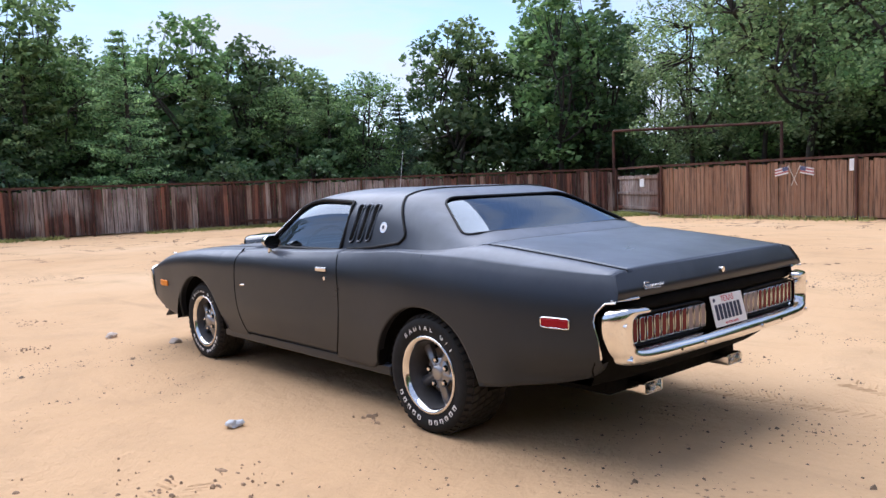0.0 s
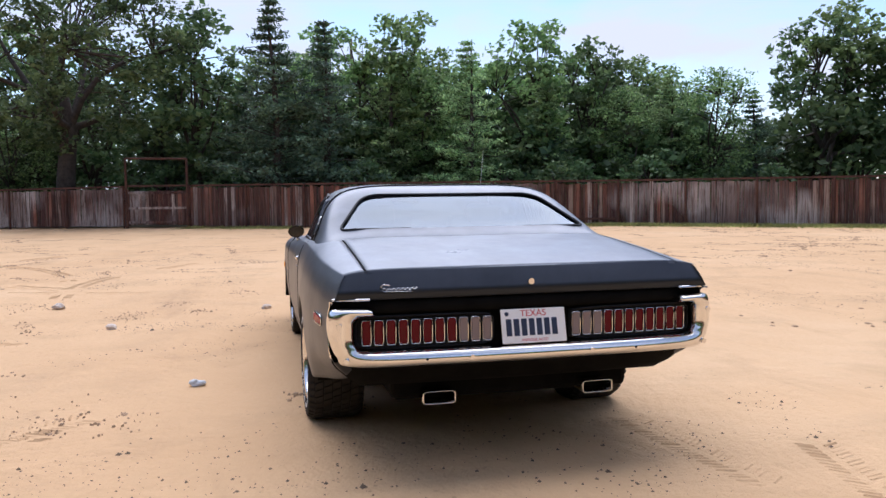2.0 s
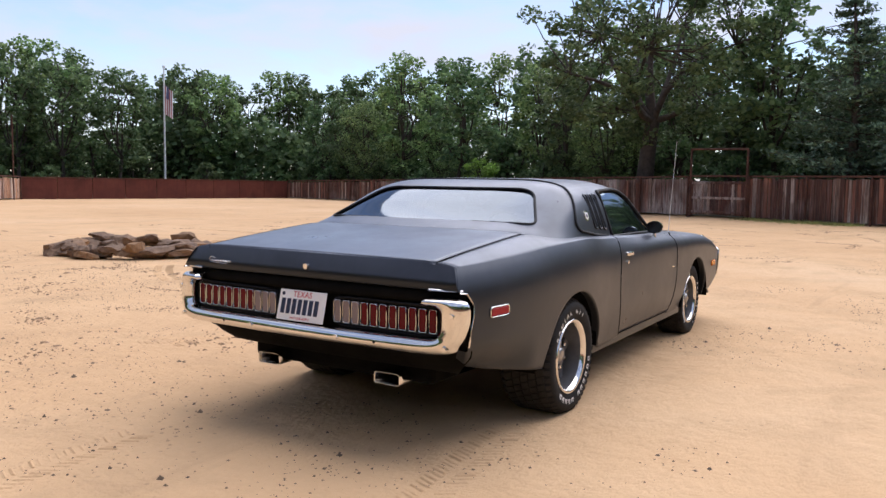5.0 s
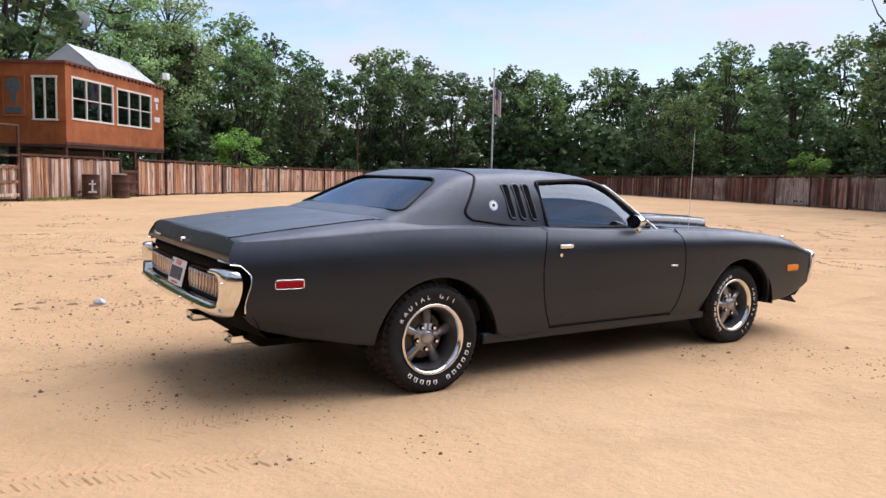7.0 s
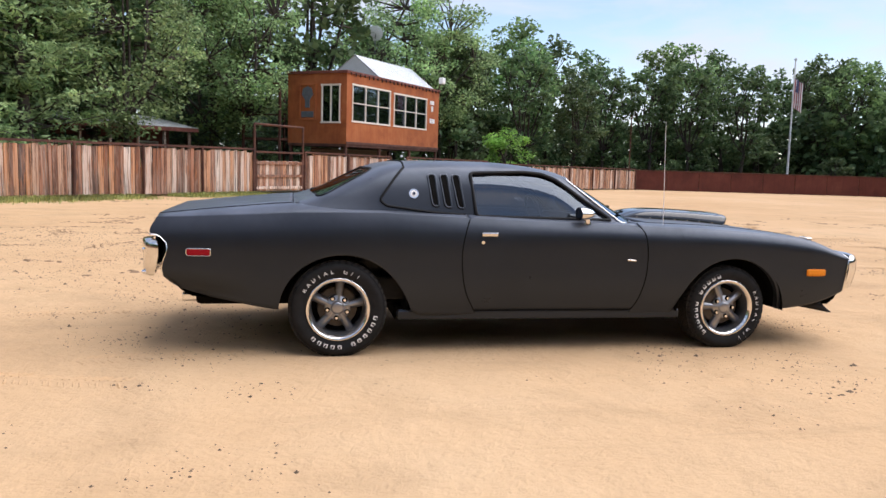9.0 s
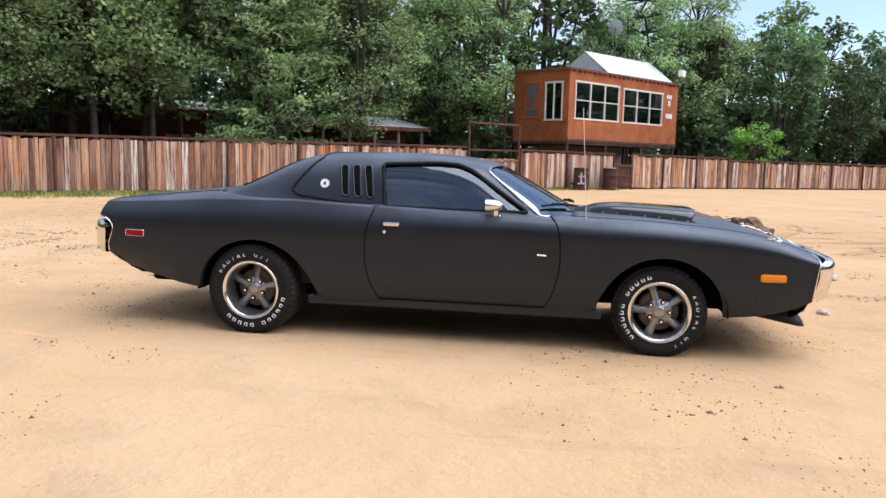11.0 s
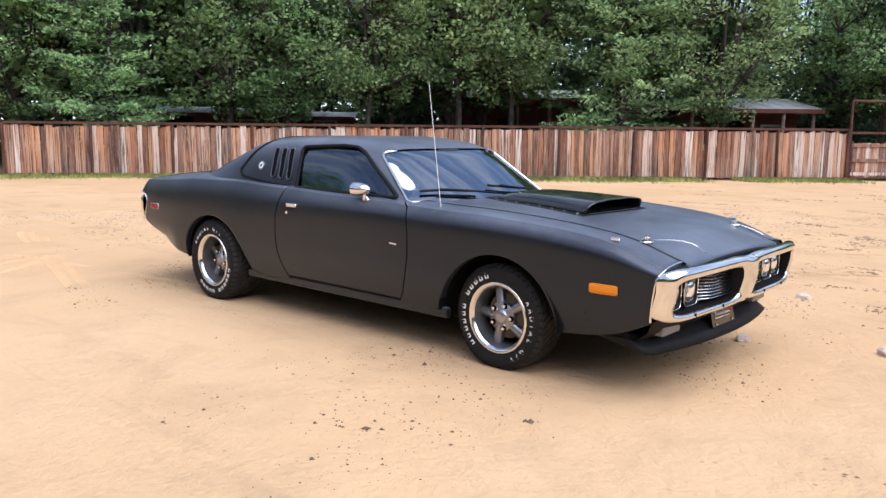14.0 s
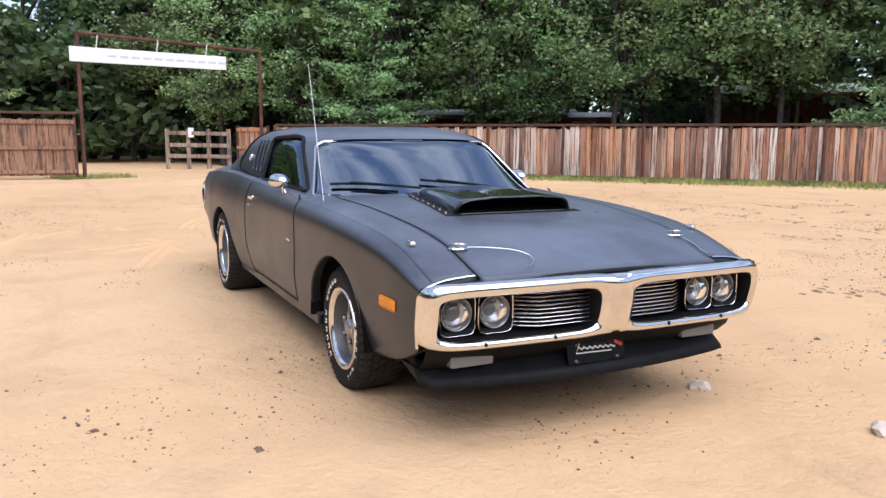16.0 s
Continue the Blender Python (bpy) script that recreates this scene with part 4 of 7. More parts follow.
# windshield and rear window, as y against s
SCREEN = rounded([(-0.62, 1.745), (0.62, 1.745), (0.765, 2.345), (-0.765, 2.345)], 0.06)
REAR = rounded([(-0.555, 0.25), (0.555, 0.25), (0.755, -0.165), (-0.755, -0.165)], 0.10, 7)


def greenhouse(car):
    ss = np.linspace(-0.40, 2.40, 300)
    ths = np.radians(np.linspace(-90, 90, 221))
    S, T = np.meshgrid(ss, ths, indexing="ij")
    X, Y, Z = shell(S, T)
    P = np.stack([X, Y, Z], -1)
    cx, cy, cz, cs = [(a[:-1, :-1] + a[1:, 1:]) / 2 for a in (X, Y, Z, S)]
    sidey = np.abs(cy) > 0.52
    hole = (inside_poly(cx, cz, SIDE_WIN) & sidey) | (inside_poly(cy, cs, SCREEN) & (cs > 1.6)) | (inside_poly(cy, cs, REAR) & (cs < 0.4))
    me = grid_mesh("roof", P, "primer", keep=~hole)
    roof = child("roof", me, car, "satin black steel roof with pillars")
    # glass just below the skin
    def sheet(name, mask, label, drop):
        Q = P.copy()
        ctr = np.stack([np.clip(X, 0.3, 1.6) * 0 + 1.0, Y * 0, Z * 0 + 0.9], -1)
        d = ctr - Q
        d /= np.linalg.norm(d, axis=-1)[..., None]
        Q = Q + d * drop
        g = child(name, grid_mesh(name, Q, {"windshield": "glass", "rear_window": "rear_glass"}.get(name, "side_glass"), keep=mask), car, label)
        g.visible_shadow = False
        return g
    def grow(poly, k):
        c = Vector((sum(p[0] for p in poly) / len(poly), sum(p[1] for p in poly) / len(poly)))
        return [tuple(c + (Vector(p) - c) * k) for p in poly]
    sheet("windshield", inside_poly(cy, cs, grow(SCREEN, 1.03)) & (cs > 1.6), "tinted curved windshield", 0.012)
    sheet("rear_window", inside_poly(cy, cs, grow(REAR, 1.04)) & (cs < 0.5), "dark sloping rear window", 0.012)
    wl = inside_poly(cx, cz, grow(SIDE_WIN, 1.03)) & sidey
    sheet("side_window", wl & (cy > 0), "dark tinted side glass", 0.014)
    sheet("side_window", wl & (cy < 0), "dark tinted side glass", 0.014)

    def on_skin_s(poly, out=0.004):
        """Points of the skin from (y, s)."""
        pts = []
        for y, s in poly:
            lo, hi = 0.0, math.pi / 2
            for _ in range(30):
                th = (lo + hi) / 2
                lo, hi = (th, hi) if float(shell(np.float64(s), np.float64(th))[1]) < abs(y) else (lo, th)
            x, yy, z = shell(np.float64(s), np.float64(math.copysign(th, y)))
            pts.append((float(x), float(yy), float(z) + out))
        return pts

    def on_skin_z(poly, sign, out=0.003):
        """Points of the cabin's side from (x, z)."""
        pts = []
        for x, z in poly:
            s = x
            for _ in range(8):
                lo, hi = 0.0, math.pi / 2
                for _ in range(26):
                    th = (lo + hi) / 2
                    lo, hi = (th, hi) if float(shell(np.float64(s), np.float64(th))[2]) > z else (lo, th)
                xx, yy, zz = shell(np.float64(s), np.float64(th))
                s += x - float(xx)
            pts.append((x, sign * (float(yy) + out), z))
        return pts
    child("screen_trim", tube_mesh("screen_trim", on_skin_s(SCREEN), 0.0085, "chrome", 8, True), car, "bright chrome windshield moulding")
    child("rear_window_trim", tube_mesh("rear_window_trim", on_skin_s(REAR, 0.001), 0.008, "black", 8, True), car, "black rubber seal")
    for sg in (1, -1):
        child("window_trim", tube_mesh("window_trim", on_skin_z(SIDE_WIN, sg), 0.013, "black", 8, True), car, "black window seal")
        edge = C_PANEL[4:-3]
        child("quarter_trim", tube_mesh("quarter_trim", on_skin_z(edge, sg, 0.003), 0.009, "black", 8), car, "black moulding along the quarter panel")
    y0 = abs(on_skin_z(edge[:1], 1)[0][1])
    s0 = edge[0][0]
    for _ in range(4):
        s0 += edge[0][0] - on_skin_s([(y0, s0)])[0][0]
    child("roof_moulding", tube_mesh("roof_moulding", on_skin_s([(y, s0 + 0.02 * (1 - (y / y0) ** 2)) for y in np.linspace(-y0, y0, 41)], 0.001), 0.007, "black", 8), car, "black seam across the roof")
    return on_skin_z, on_skin_s


car = thing("car", "matte black two-door muscle car with chrome bumpers on sand", "car")
SKIN_Z, SKIN_S = greenhouse(car)


def body(car):
    for sg in (1, -1):
        side_panel("quarter_panel", car, sg, -1.15, 0.866, TAIL, CUT_R)
        d = side_panel("door", car, sg, 0.876, 2.196, lambda z: CUT_R(z) + 0.008, lambda z: CUT_F(z) - 0.004, 0.302)
        side_panel("front_fender", car, sg, 2.206, 3.880, lambda z: CUT_F(z) + 0.004, NOSE)
        part("sill", box_bm(0.42, 2.52, min(sg * 0.82, sg * 0.868), max(sg * 0.82, sg * 0.868), 0.235, 0.302, 0.012), "primer", car)
        for cut in (CUT_R, CUT_F):
            pts = [(float(cut(z)) + (0.004 if cut is CUT_R else 0.0), sg * (float(side_y(np.float64(cut(z)), np.float64(z))) - 0.0015), z) for z in np.linspace(0.305, 0.93, 22)]
            child("door_gap", tube_mesh("door_gap", pts, 0.0048, "under", 6), car)
        child("sill_gap", tube_mesh("sill_gap", [(x, sg * (float(side_y(np.float64(x), np.float64(0.302))) - 0.002), 0.301) for x in np.linspace(0.96, 2.13, 12)], 0.005, "under", 6), car)
        xf = np.linspace(2.16, 3.908, 40)
        top_panel("fender_top", car, xf, lambda x: sg * float(HOODY(x) + 0.006), lambda x: sg * float(WID(x) - 0.058), 12)
        xr = np.linspace(-1.158, 0.9, 44)
        top_panel("quarter_top", car, xr, lambda x: sg * (0.748 if x < -0.29 else 0.78), lambda x: sg * float(WID(x) - 0.058), 10)
        xd = np.linspace(0.90, 2.16, 24)
        top_panel("door_top", car, xd, lambda x: sg * 0.79, lambda x: sg * float(WID(x) - 0.058), 6)
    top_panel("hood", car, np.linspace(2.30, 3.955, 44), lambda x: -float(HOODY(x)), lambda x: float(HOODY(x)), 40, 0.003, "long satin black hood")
    for sg in (1, -1):
        pts = [(x, sg * (float(HOODY(x)) + 0.003), float(top_z(np.float64(x), np.float64(HOODY(x)))) - 0.001) for x in np.linspace(2.3, 3.93, 30)]
        child("hood_gap", tube_mesh("hood_gap", pts, 0.0042, "under", 6), car)
        pts = [(x, sg * 0.7415, float(top_z(np.float64(x), np.float64(0.7415))) - 0.0005) for x in np.linspace(-1.158, -0.30, 20)]
        child("lid_gap", tube_mesh("lid_gap", pts, 0.0042, "under", 6), car)
    child("lid_gap", tube_mesh("lid_gap", [(-0.294, y, float(top_z(np.float64(-0.294), np.float64(abs(y)))) - 0.001) for y in np.linspace(-0.74, 0.74, 24)], 0.0036, "under", 6), car)
    top_panel("cowl", car, np.linspace(1.95, 2.29, 10), lambda x: -0.74, lambda x: 0.74, 30, -0.012, "black vented cowl")
    top_panel("deck_lid", car, np.linspace(-1.160, -0.298, 30), lambda x: -0.740, lambda x: 0.740, 40, 0.002, "dusty satin black trunk lid")
    top_panel("deck_filler", car, np.linspace(-0.290, -0.14, 6), lambda x: -0.742, lambda x: 0.742, 30, 0.0, "", False)
    # rear face above the bumper, sloping back as it comes down
    P = []
    for y in np.linspace(-0.882, 0.882, 60):
        e = 0.012 * (abs(y) / 0.9) ** 2
        zt = float(top_z(np.float64(-1.158), np.float64(y * 0.955))) + 0.002
        P.append([(-1.13 + e, y * 0.955, zt - 0.02), (-1.160 + e, y * 0.955, zt), (-1.166 + e, y * 0.957, zt - 0.007), (-1.192 + e, y * 0.985, 0.865), (-1.214 + e, y, 0.825), (-1.19 + e, y, 0.815)])
    child("tail_panel", grid_mesh("tail_panel", P, "primer", flip=True), car, "black rear panel below the deck lid")
    P = []
    for y in np.linspace(-0.89, 0.89, 60):
        e = 0.03 * (abs(y) / 0.9) ** 2 + 0.04 * (abs(y) / 0.9) ** 10
        P.append([(-1.165 + e, y, 0.818), (-1.205 + e, y, 0.805), (-1.212 + e, y, 0.77), (-1.195 + e, y, 0.752), (-1.165 + e, y, 0.748), (-1.165 + e, y, 0.595), (-1.14 + e, y, 0.53), (-1.11 + e, y * 0.975, 0.495), (-1.07 + e, y * 0.90, 0.432), (-1.03 + e, y * 0.86, 0.400), (-0.95, y * 0.84, 0.385), (-0.5, y * 0.8, 0.36)])
    child("rear_body_panel", grid_mesh("rear_body_panel", P, "under", flip=True), car, "black recessed panel round the tail lights")
    # underside and the dark inner body
    part("underbody", box_bm(-0.95, 3.7, -0.60, 0.60, 0.30, 0.50, 0.03), "under", car)
    # Box added under the floor to deepen the shade below the car
    part("chassis_rail", box_bm(0.42, 2.48, -0.66, 0.66, 0.19, 0.30, 0.03), "under", car)
    part("inner_body", box_bm(0.47, 2.46, -0.84, 0.84, 0.29, 0.50, 0.03), "under", car)
    part("trunk_floor", box_bm(-1.0, -0.45, -0.78, 0.78, 0.45, 0.75, 0.05), "under", car)
    part("engine_bay", box_bm(3.34, 3.78, -0.80, 0.80, 0.42, 0.66, 0.04), "under", car)
    for cx, cz, a, b in ARCHES:
        for sg in (1, -1):
            P = []
            for k in range(25):
                an = math.pi * (k / 24)
                x, z = cx + (a + 0.02) * math.cos(an), cz + (b + 0.02) * math.sin(an)
                P.append([(x, sg * 0.90, z), (x, sg * 0.52, z), (cx, sg * 0.50, cz)])
            child("wheel_well", grid_mesh("wheel_well", P, "under", flip=sg > 0), car)


HOODY = spl((2.0, 0.69), (2.6, 0.67), (3.3, 0.645), (3.96, 0.61))
body(car)


# ---------------------------------------------------------------- wheels
def wheel(parent, x, y, sg, R, half, rimr, seed, dish):
    """Tyre, rim, spokes and hub, turned so that its face looks outward."""
    w = new("wheel")
    w.parent = parent
    w.matrix_basis = pose(x, y, R - 0.012, 0, 0, 0 if sg < 0 else 180) @ Matrix.Rotation(seed, 4, "Y")
    # the wheel is built facing -y
    prof = [(rimr - 0.012, half * 0.75), (rimr + 0.01, half * 0.92), (R * 0.83, half * 1.02), (R * 0.93, half * 0.97), (R - 0.012, half * 0.80), (R - 0.008, 0.0), (R - 0.012, -half * 0.80), (R * 0.93, -half * 0.97), (R * 0.83, -half * 1.02), (rimr + 0.012, -half * 0.93), (rimr - 0.005, -half * 0.80), (rimr - 0.012, -half * 0.7)]
    child("tyre", lathe("tyre", prof, "rubber", 56), w, "black tyre with raised white letters")
    # tread blocks
    verts, faces = [], []
    n = 46
    rows = 5
    for i in range(n):
        for j in range(rows):
            yy = -half * 0.80 + (j + 0.5) * half * 1.6 / rows
            a0 = 2 * math.pi * (i + 0.5 * (j % 2)) / n
            da = 2 * math.pi / n * 0.40
            dy = half * 0.8 / rows * 0.86
            k = len(verts)
            for rr in (R - 0.016, R):
                for s1, s2 in ((-1, -1), (1, -1), (1, 1), (-1, 1)):
                    an = a0 + s1 * da + s2 * da * 0.35
                    verts.append((rr * math.cos(an), yy + s2 * dy, rr * math.sin(an)))
            faces += [(k + 4, k + 5, k + 6, k + 7), (k, k + 1, k + 5, k + 4), (k + 1, k + 2, k + 6, k + 5), (k + 2, k + 3, k + 7, k + 6), (k + 3, k, k + 4, k + 7)]
        # shoulder lugs
        for s2 in (-1, 1):
            an, da = 2 * math.pi * i / n, 2 * math.pi / n * 0.3
            k = len(verts)
            for rr, yy in ((R - 0.006, half * 0.80), (R * 0.945, half * 0.99)):
                for q in (-1, 1):
                    verts.append((rr * math.cos(an + q * da), s2 * yy, rr * math.sin(an + q * da)))
            for rr, yy in ((R - 0.03, half * 0.78), (R * 0.93, half * 0.93)):
                for q in (-1, 1):
                    verts.append((rr * math.cos(an + q * da), s2 * yy, rr * math.sin(an + q * da)))
            faces += [(k, k + 1, k + 3, k + 2), (k, k + 2, k + 6, k + 4), (k + 1, k + 5, k + 7, k + 3)]
    ob = child("tread", mesh_of("tread", verts, faces, "tread"), w)
    ob["kind"] = "stuff"
    # rim
    f = -half
    lip = [(rimr + 0.010, f * 0.88), (rimr + 0.010, f * 0.97), (rimr + 0.003, f * 0.99), (rimr - 0.008, f * 0.95), (rimr - 0.014, f * 0.90), (rimr - 0.020, f * 0.82)]
    child("rim", lathe("rim", lip, "polish", 56), w, "polished rim edge")
    child("barrel", lathe("barrel", [(rimr - 0.020, f * 0.82), (rimr - 0.024, f * 0.6), (rimr - 0.028, f * 0.3), (rimr - 0.03, 0.02)], "barrel_grey", 48), w, "dark inner face of the rim")
    child("brake_drum", lathe("brake_drum", [(0.0, f * 0.22), (0.10, f * 0.22), (0.105, f * 0.16), (0.130, f * 0.16), (0.138, f * 0.08), (0.138, 0.05)], "drum", 32), w, "dusty brown brake drum")
    child("rim_back", lathe("rim_back", [(rimr - 0.03, 0.02), (0.12, 0.04), (0.0, 0.04)], "under", 32), w)
    f = -half * dish            # the spokes stand back inside the rim
    for i in range(5):
        an = 2 * math.pi * i / 5 - 0.05
        P = []
        for t in np.linspace(0, 1, 8):
            r = 0.045 + t * (rimr - 0.065)
            wd = 0.022 + 0.010 * t + 0.014 * max(0, 0.15 - t) / 0.15
            yy = f * (0.74 - 0.26 * t ** 1.3)
            ring = []
            for dx, dy in ((-1.0, 0.045), (-1.0, 0.014), (-0.86, 0.010), (-0.30, -0.004), (0.30, -0.004), (0.86, 0.010), (1.0, 0.014), (1.0, 0.045)):
                c, s = math.cos(an), math.sin(an)
                ring.append((r * c - dx * wd * s, yy + dy, r * s + dx * wd * c))
            P.append(ring)
        child("spoke", grid_mesh("spoke", P, "rim"), w, "grey cast spoke")
        bm = bmesh.new()
        bmesh.ops.create_cone(bm, cap_ends=True, segments=6, radius1=0.012, radius2=0.010, depth=0.03, matrix=Matrix.Translation((0.071 * math.cos(an + 0.63), f * 0.71, 0.071 * math.sin(an + 0.63))) @ Matrix.Rotation(math.pi / 2, 4, "X"))
        part("lug_nut", bm, "chrome", w)
        part("lug_well", rod_bm((0.071 * math.cos(an + 0.63), f * 0.70, 0.071 * math.sin(an + 0.63)), (0.071 * math.cos(an + 0.63), f * 0.745, 0.071 * math.sin(an + 0.63)), 0.018, 14), "under", w)
    child("hub", lathe("hub", [(0.0, f * 0.95), (0.020, f * 0.945), (0.034, f * 0.92), (0.041, f * 0.87), (0.045, f * 0.80), (0.049, f * 0.745), (0.082, f * 0.725), (0.088, f * 0.66), (0.089, f * 0.45), (0.05, f * 0.3)], "hub_grey", 32), w, "silver grey hub with domed cap")
    # raised letters on the wall: one readable word, the maker's words as plain bars
    f = -half
    rr = rimr + 0.012 + 0.33 * (R - rimr)
    wall = f * 1.003

    def put_letter(me, an, name, m0=None):
        m = Matrix.Rotation(an, 4, "Y") @ Matrix.Translation((0, wall, rr)) @ Matrix.Rotation(math.pi / 2, 4, "X")
        child(name, me, w, "", m)
    for i, ch in enumerate("RADIAL G/T"):
        if ch != " ":
            put_letter(LETTER(ch), (i - 4.5) * 0.175, "letter")
    for i in range(12):
        if i != 6:
            put_letter(LETTER_BAR[0], math.pi - 0.07 + (i - 5.5) * 0.185, "letter_mark")
    return w


_letters = {}


def LETTER(ch):
    if ch not in _letters:
        _letters[ch] = text_mesh(ch, 0.040, "letter", "white", 0.0012)
    return _letters[ch]


LETTER_BAR = []


def letter_bar():
    bm = box_bm(-0.013, 0.013, -0.015, 0.015, -0.001, 0.0012)
    bm2 = bmesh.new()
    for x0, x1, y0, y1 in ((-0.013, 0.013, 0.009, 0.015), (-0.013, 0.013, -0.015, -0.009), (-0.013, -0.006, -0.009, 0.009), (0.007, 0.013, -0.009, 0.005)):
        b = box_bm(x0, x1, y0, y1, -0.001, 0.0012)
        me = bpy.data.meshes.new("t")
        b.to_mesh(me)
        b.free()
        bm2.from_mesh(me)
        bpy.data.meshes.remove(me)
    bm.free()
    me = bpy.data.meshes.new("letter_mark")
    bm2.to_mesh(me)
    bm2.free()
    me.materials.append(M["white"])
    LETTER_BAR.append(me)


letter_bar()
wheel(car, 0.010, 0.787, 1, 0.333, 0.152, 0.205, 0.1, 0.62)
wheel(car, 0.010, -0.787, -1, 0.333, 0.152, 0.205, -0.26, 0.62)
wheel(car, 2.907, 0.748, 1, 0.316, 0.118, 0.202, 0.0, 0.80)
wheel(car, 2.907, -0.748, -1, 0.316, 0.118, 0.202, 1.87, 0.80)


# ---------------------------------------------------------------- bumpers, lamps and trim
def xfront(y):
    u = abs(y) / 0.885
    return 4.058 - 0.032 * u ** 2 - 0.075 * u ** 14


def xrear(y):
    u = abs(y) / 0.925
    return -1.272 + 0.028 * u ** 2 + 0.06 * u ** 16


def lean(z):
    """How far the front bumper falls back towards its lower edge."""
    return -0.045 * max(0.0, (0.60 - z) / 0.165) ** 1.3 - 0.012 * max(0.0, (z - 0.66) / 0.06) ** 2


def superpt(a, cy, cz, hy, hz, n):
    c, s = math.cos(a), math.sin(a)
    k = (abs(c) ** n + abs(s) ** n) ** (-1 / n)
    return cy + hy * c * k, cz + hz * s * k


def front_end(car):
    P2 = []
    bumper = new("front_bumper")
    bumper.parent = car
    bumper["label"] = "chrome loop bumper with two openings"
    for sg in (1, -1):
        P = []
        for i in range(96):
            a = 2 * math.pi * i / 96
            # even steps round the rectangle
            a = math.atan2(math.sin(a) * 0.55, math.cos(a))
            iy, iz = superpt(a, 0.452, 0.565, 0.366, 0.092, 7)
            oy, oz = superpt(a, 0.4385, 0.575, 0.4385, 0.141, 8)
            my, mz = iy * 0.45 + oy * 0.55, iz * 0.45 + oz * 0.55
            back = 0.0 if oy < 0.03 else 1.0
            P2.append([(xfront(iy) - 0.13 + lean(iz), sg * (iy + (0.452 - iy) * 0.03), iz + (0.568 - iz) * 0.03), (xfront(iy) - 0.026 + lean(iz), sg * iy, iz)])
            row = [(xfront(iy) - 0.028, sg * iy, iz), (xfront(iy) - 0.014, sg * (iy * 0.9 + oy * 0.1), iz * 0.9 + oz * 0.1), (xfront(my), sg * my, mz), (xfront(oy) - 0.012 * back, sg * (oy * 0.9 + iy * 0.1), oz * 0.9 + iz * 0.1), (xfront(oy) - 0.035 * back, sg * oy, oz), (xfront(oy) - 0.058 * back, sg * oy, oz - 0.01 * math.sin(a) * back)]
            P.append([(p[0] + lean(p[2]), p[1], p[2]) for p in row])
        child("loop", grid_mesh("loop", P, "chrome", close_u=True, flip=sg < 0), bumper)
        child("opening_lining", grid_mesh("opening_lining", P2, "black", close_u=True, flip=sg < 0), bumper)
        P2 = []
    P = []
    for z in np.linspace(0.447, 0.709, 22):
        w = 0.074 + 0.030 * max(0, (z - 0.66) / 0.05) ** 2 + 0.030 * max(0, (0.49 - z) / 0.045) ** 2
        x = xfront(0) + 0.004 + lean(z) - 0.030 * max(0, (z - 0.685) / 0.024) ** 2 - 0.022 * max(0, (0.47 - z) / 0.023) ** 2
        P.append([(x - 0.02 * u ** 4, w * u, z) for u in np.linspace(-1, 1, 13)])
    child("centre_post", grid_mesh("centre_post", P, "chrome", flip=True), bumper, "flat chrome post between the openings")
    for y, z in ((0.30, 0.462), (-0.30, 0.462), (0.62, 0.462), (-0.62, 0.462)):
        part("bumper_slot", box_bm(xfront(y) - 0.014 + lean(z), xfront(y) - 0.0025 + lean(z), y - 0.006, y + 0.006, z - 0.011, z + 0.006, 0.002, 1), "black", bumper)
    # grille
    grille = new("grille")
    grille.parent = car
    grille["label"] = "black grille with thin bright slats"
    part("grille_back", box_bm(3.84, 3.885, -0.82, 0.82, 0.46, 0.68, 0.006, 1), "under", grille)
    for sg in (1, -1):
        for i in range(9):
            z = 0.502 + i * 0.0172
            pts = [(3.905, sg * 0.448, z), (3.962, sg * 0.355, z), (3.968, sg * 0.24, z), (3.968, sg * 0.10, z)]
            child("slat", tube_mesh("slat", pts, 0.0036, "polish", 6), grille)
            child("slat_web", tube_mesh("slat_web", [(p[0] - 0.02, p[1], p[2] - 0.003) for p in pts], 0.0065, "black", 6), grille)
        part("grille_end", box_bm(3.88, 3.955, min(sg * 0.09, sg * 0.10), max(sg * 0.09, sg * 0.10), 0.48, 0.66), "black", grille)
        for y in (0.540, 0.708):
            lamp = new("headlight")
            lamp.parent = car
            x0 = 3.918 - (0.012 if y > 0.6 else 0)
            lamp.matrix_basis = Matrix.Translation((x0, sg * y, 0.572))
            lamp["label"] = "round sealed headlight in a square bezel"
            prof = [(0.0, 0.028), (0.03, 0.025), (0.055, 0.014), (0.066, 0.0)]
            Q = []
            for i in range(32):
                a = 2 * math.pi * i / 32
                Q.append([(h, r * math.cos(a), r * math.sin(a)) for r, h in prof])
            child("lens", grid_mesh("lens", Q, "clear", close_u=True), lamp, "clear ribbed glass lens")
            prof = [(0.0, -0.045), (0.04, -0.035), (0.062, -0.008), (0.068, 0.0)]
            Q = []
            for i in range(32):
                a = 2 * math.pi * i / 32
                Q.append([(h, r * math.cos(a), r * math.sin(a)) for r, h in prof])
            child("reflector", grid_mesh("reflector", Q, "lamp_bowl", close_u=True), lamp)
            Q = []
            for i in range(33):
                a = 2 * math.pi * (i % 32) / 32
                Q.append((0.004, 0.068 * math.cos(a), 0.068 * math.sin(a)))
            child("lamp_ring", tube_mesh("lamp_ring", Q[:-1], 0.003, "rim", 6, True), lamp)
            sq = [superpt(2 * math.pi * i / 40, 0, 0, 0.080, 0.086, 6) for i in range(40)]
            child("bezel_edge", tube_mesh("bezel_edge", [(0.014, a, b) for a, b in sq], 0.0028, "polish", 6, True), lamp, "bright square bezel edge")
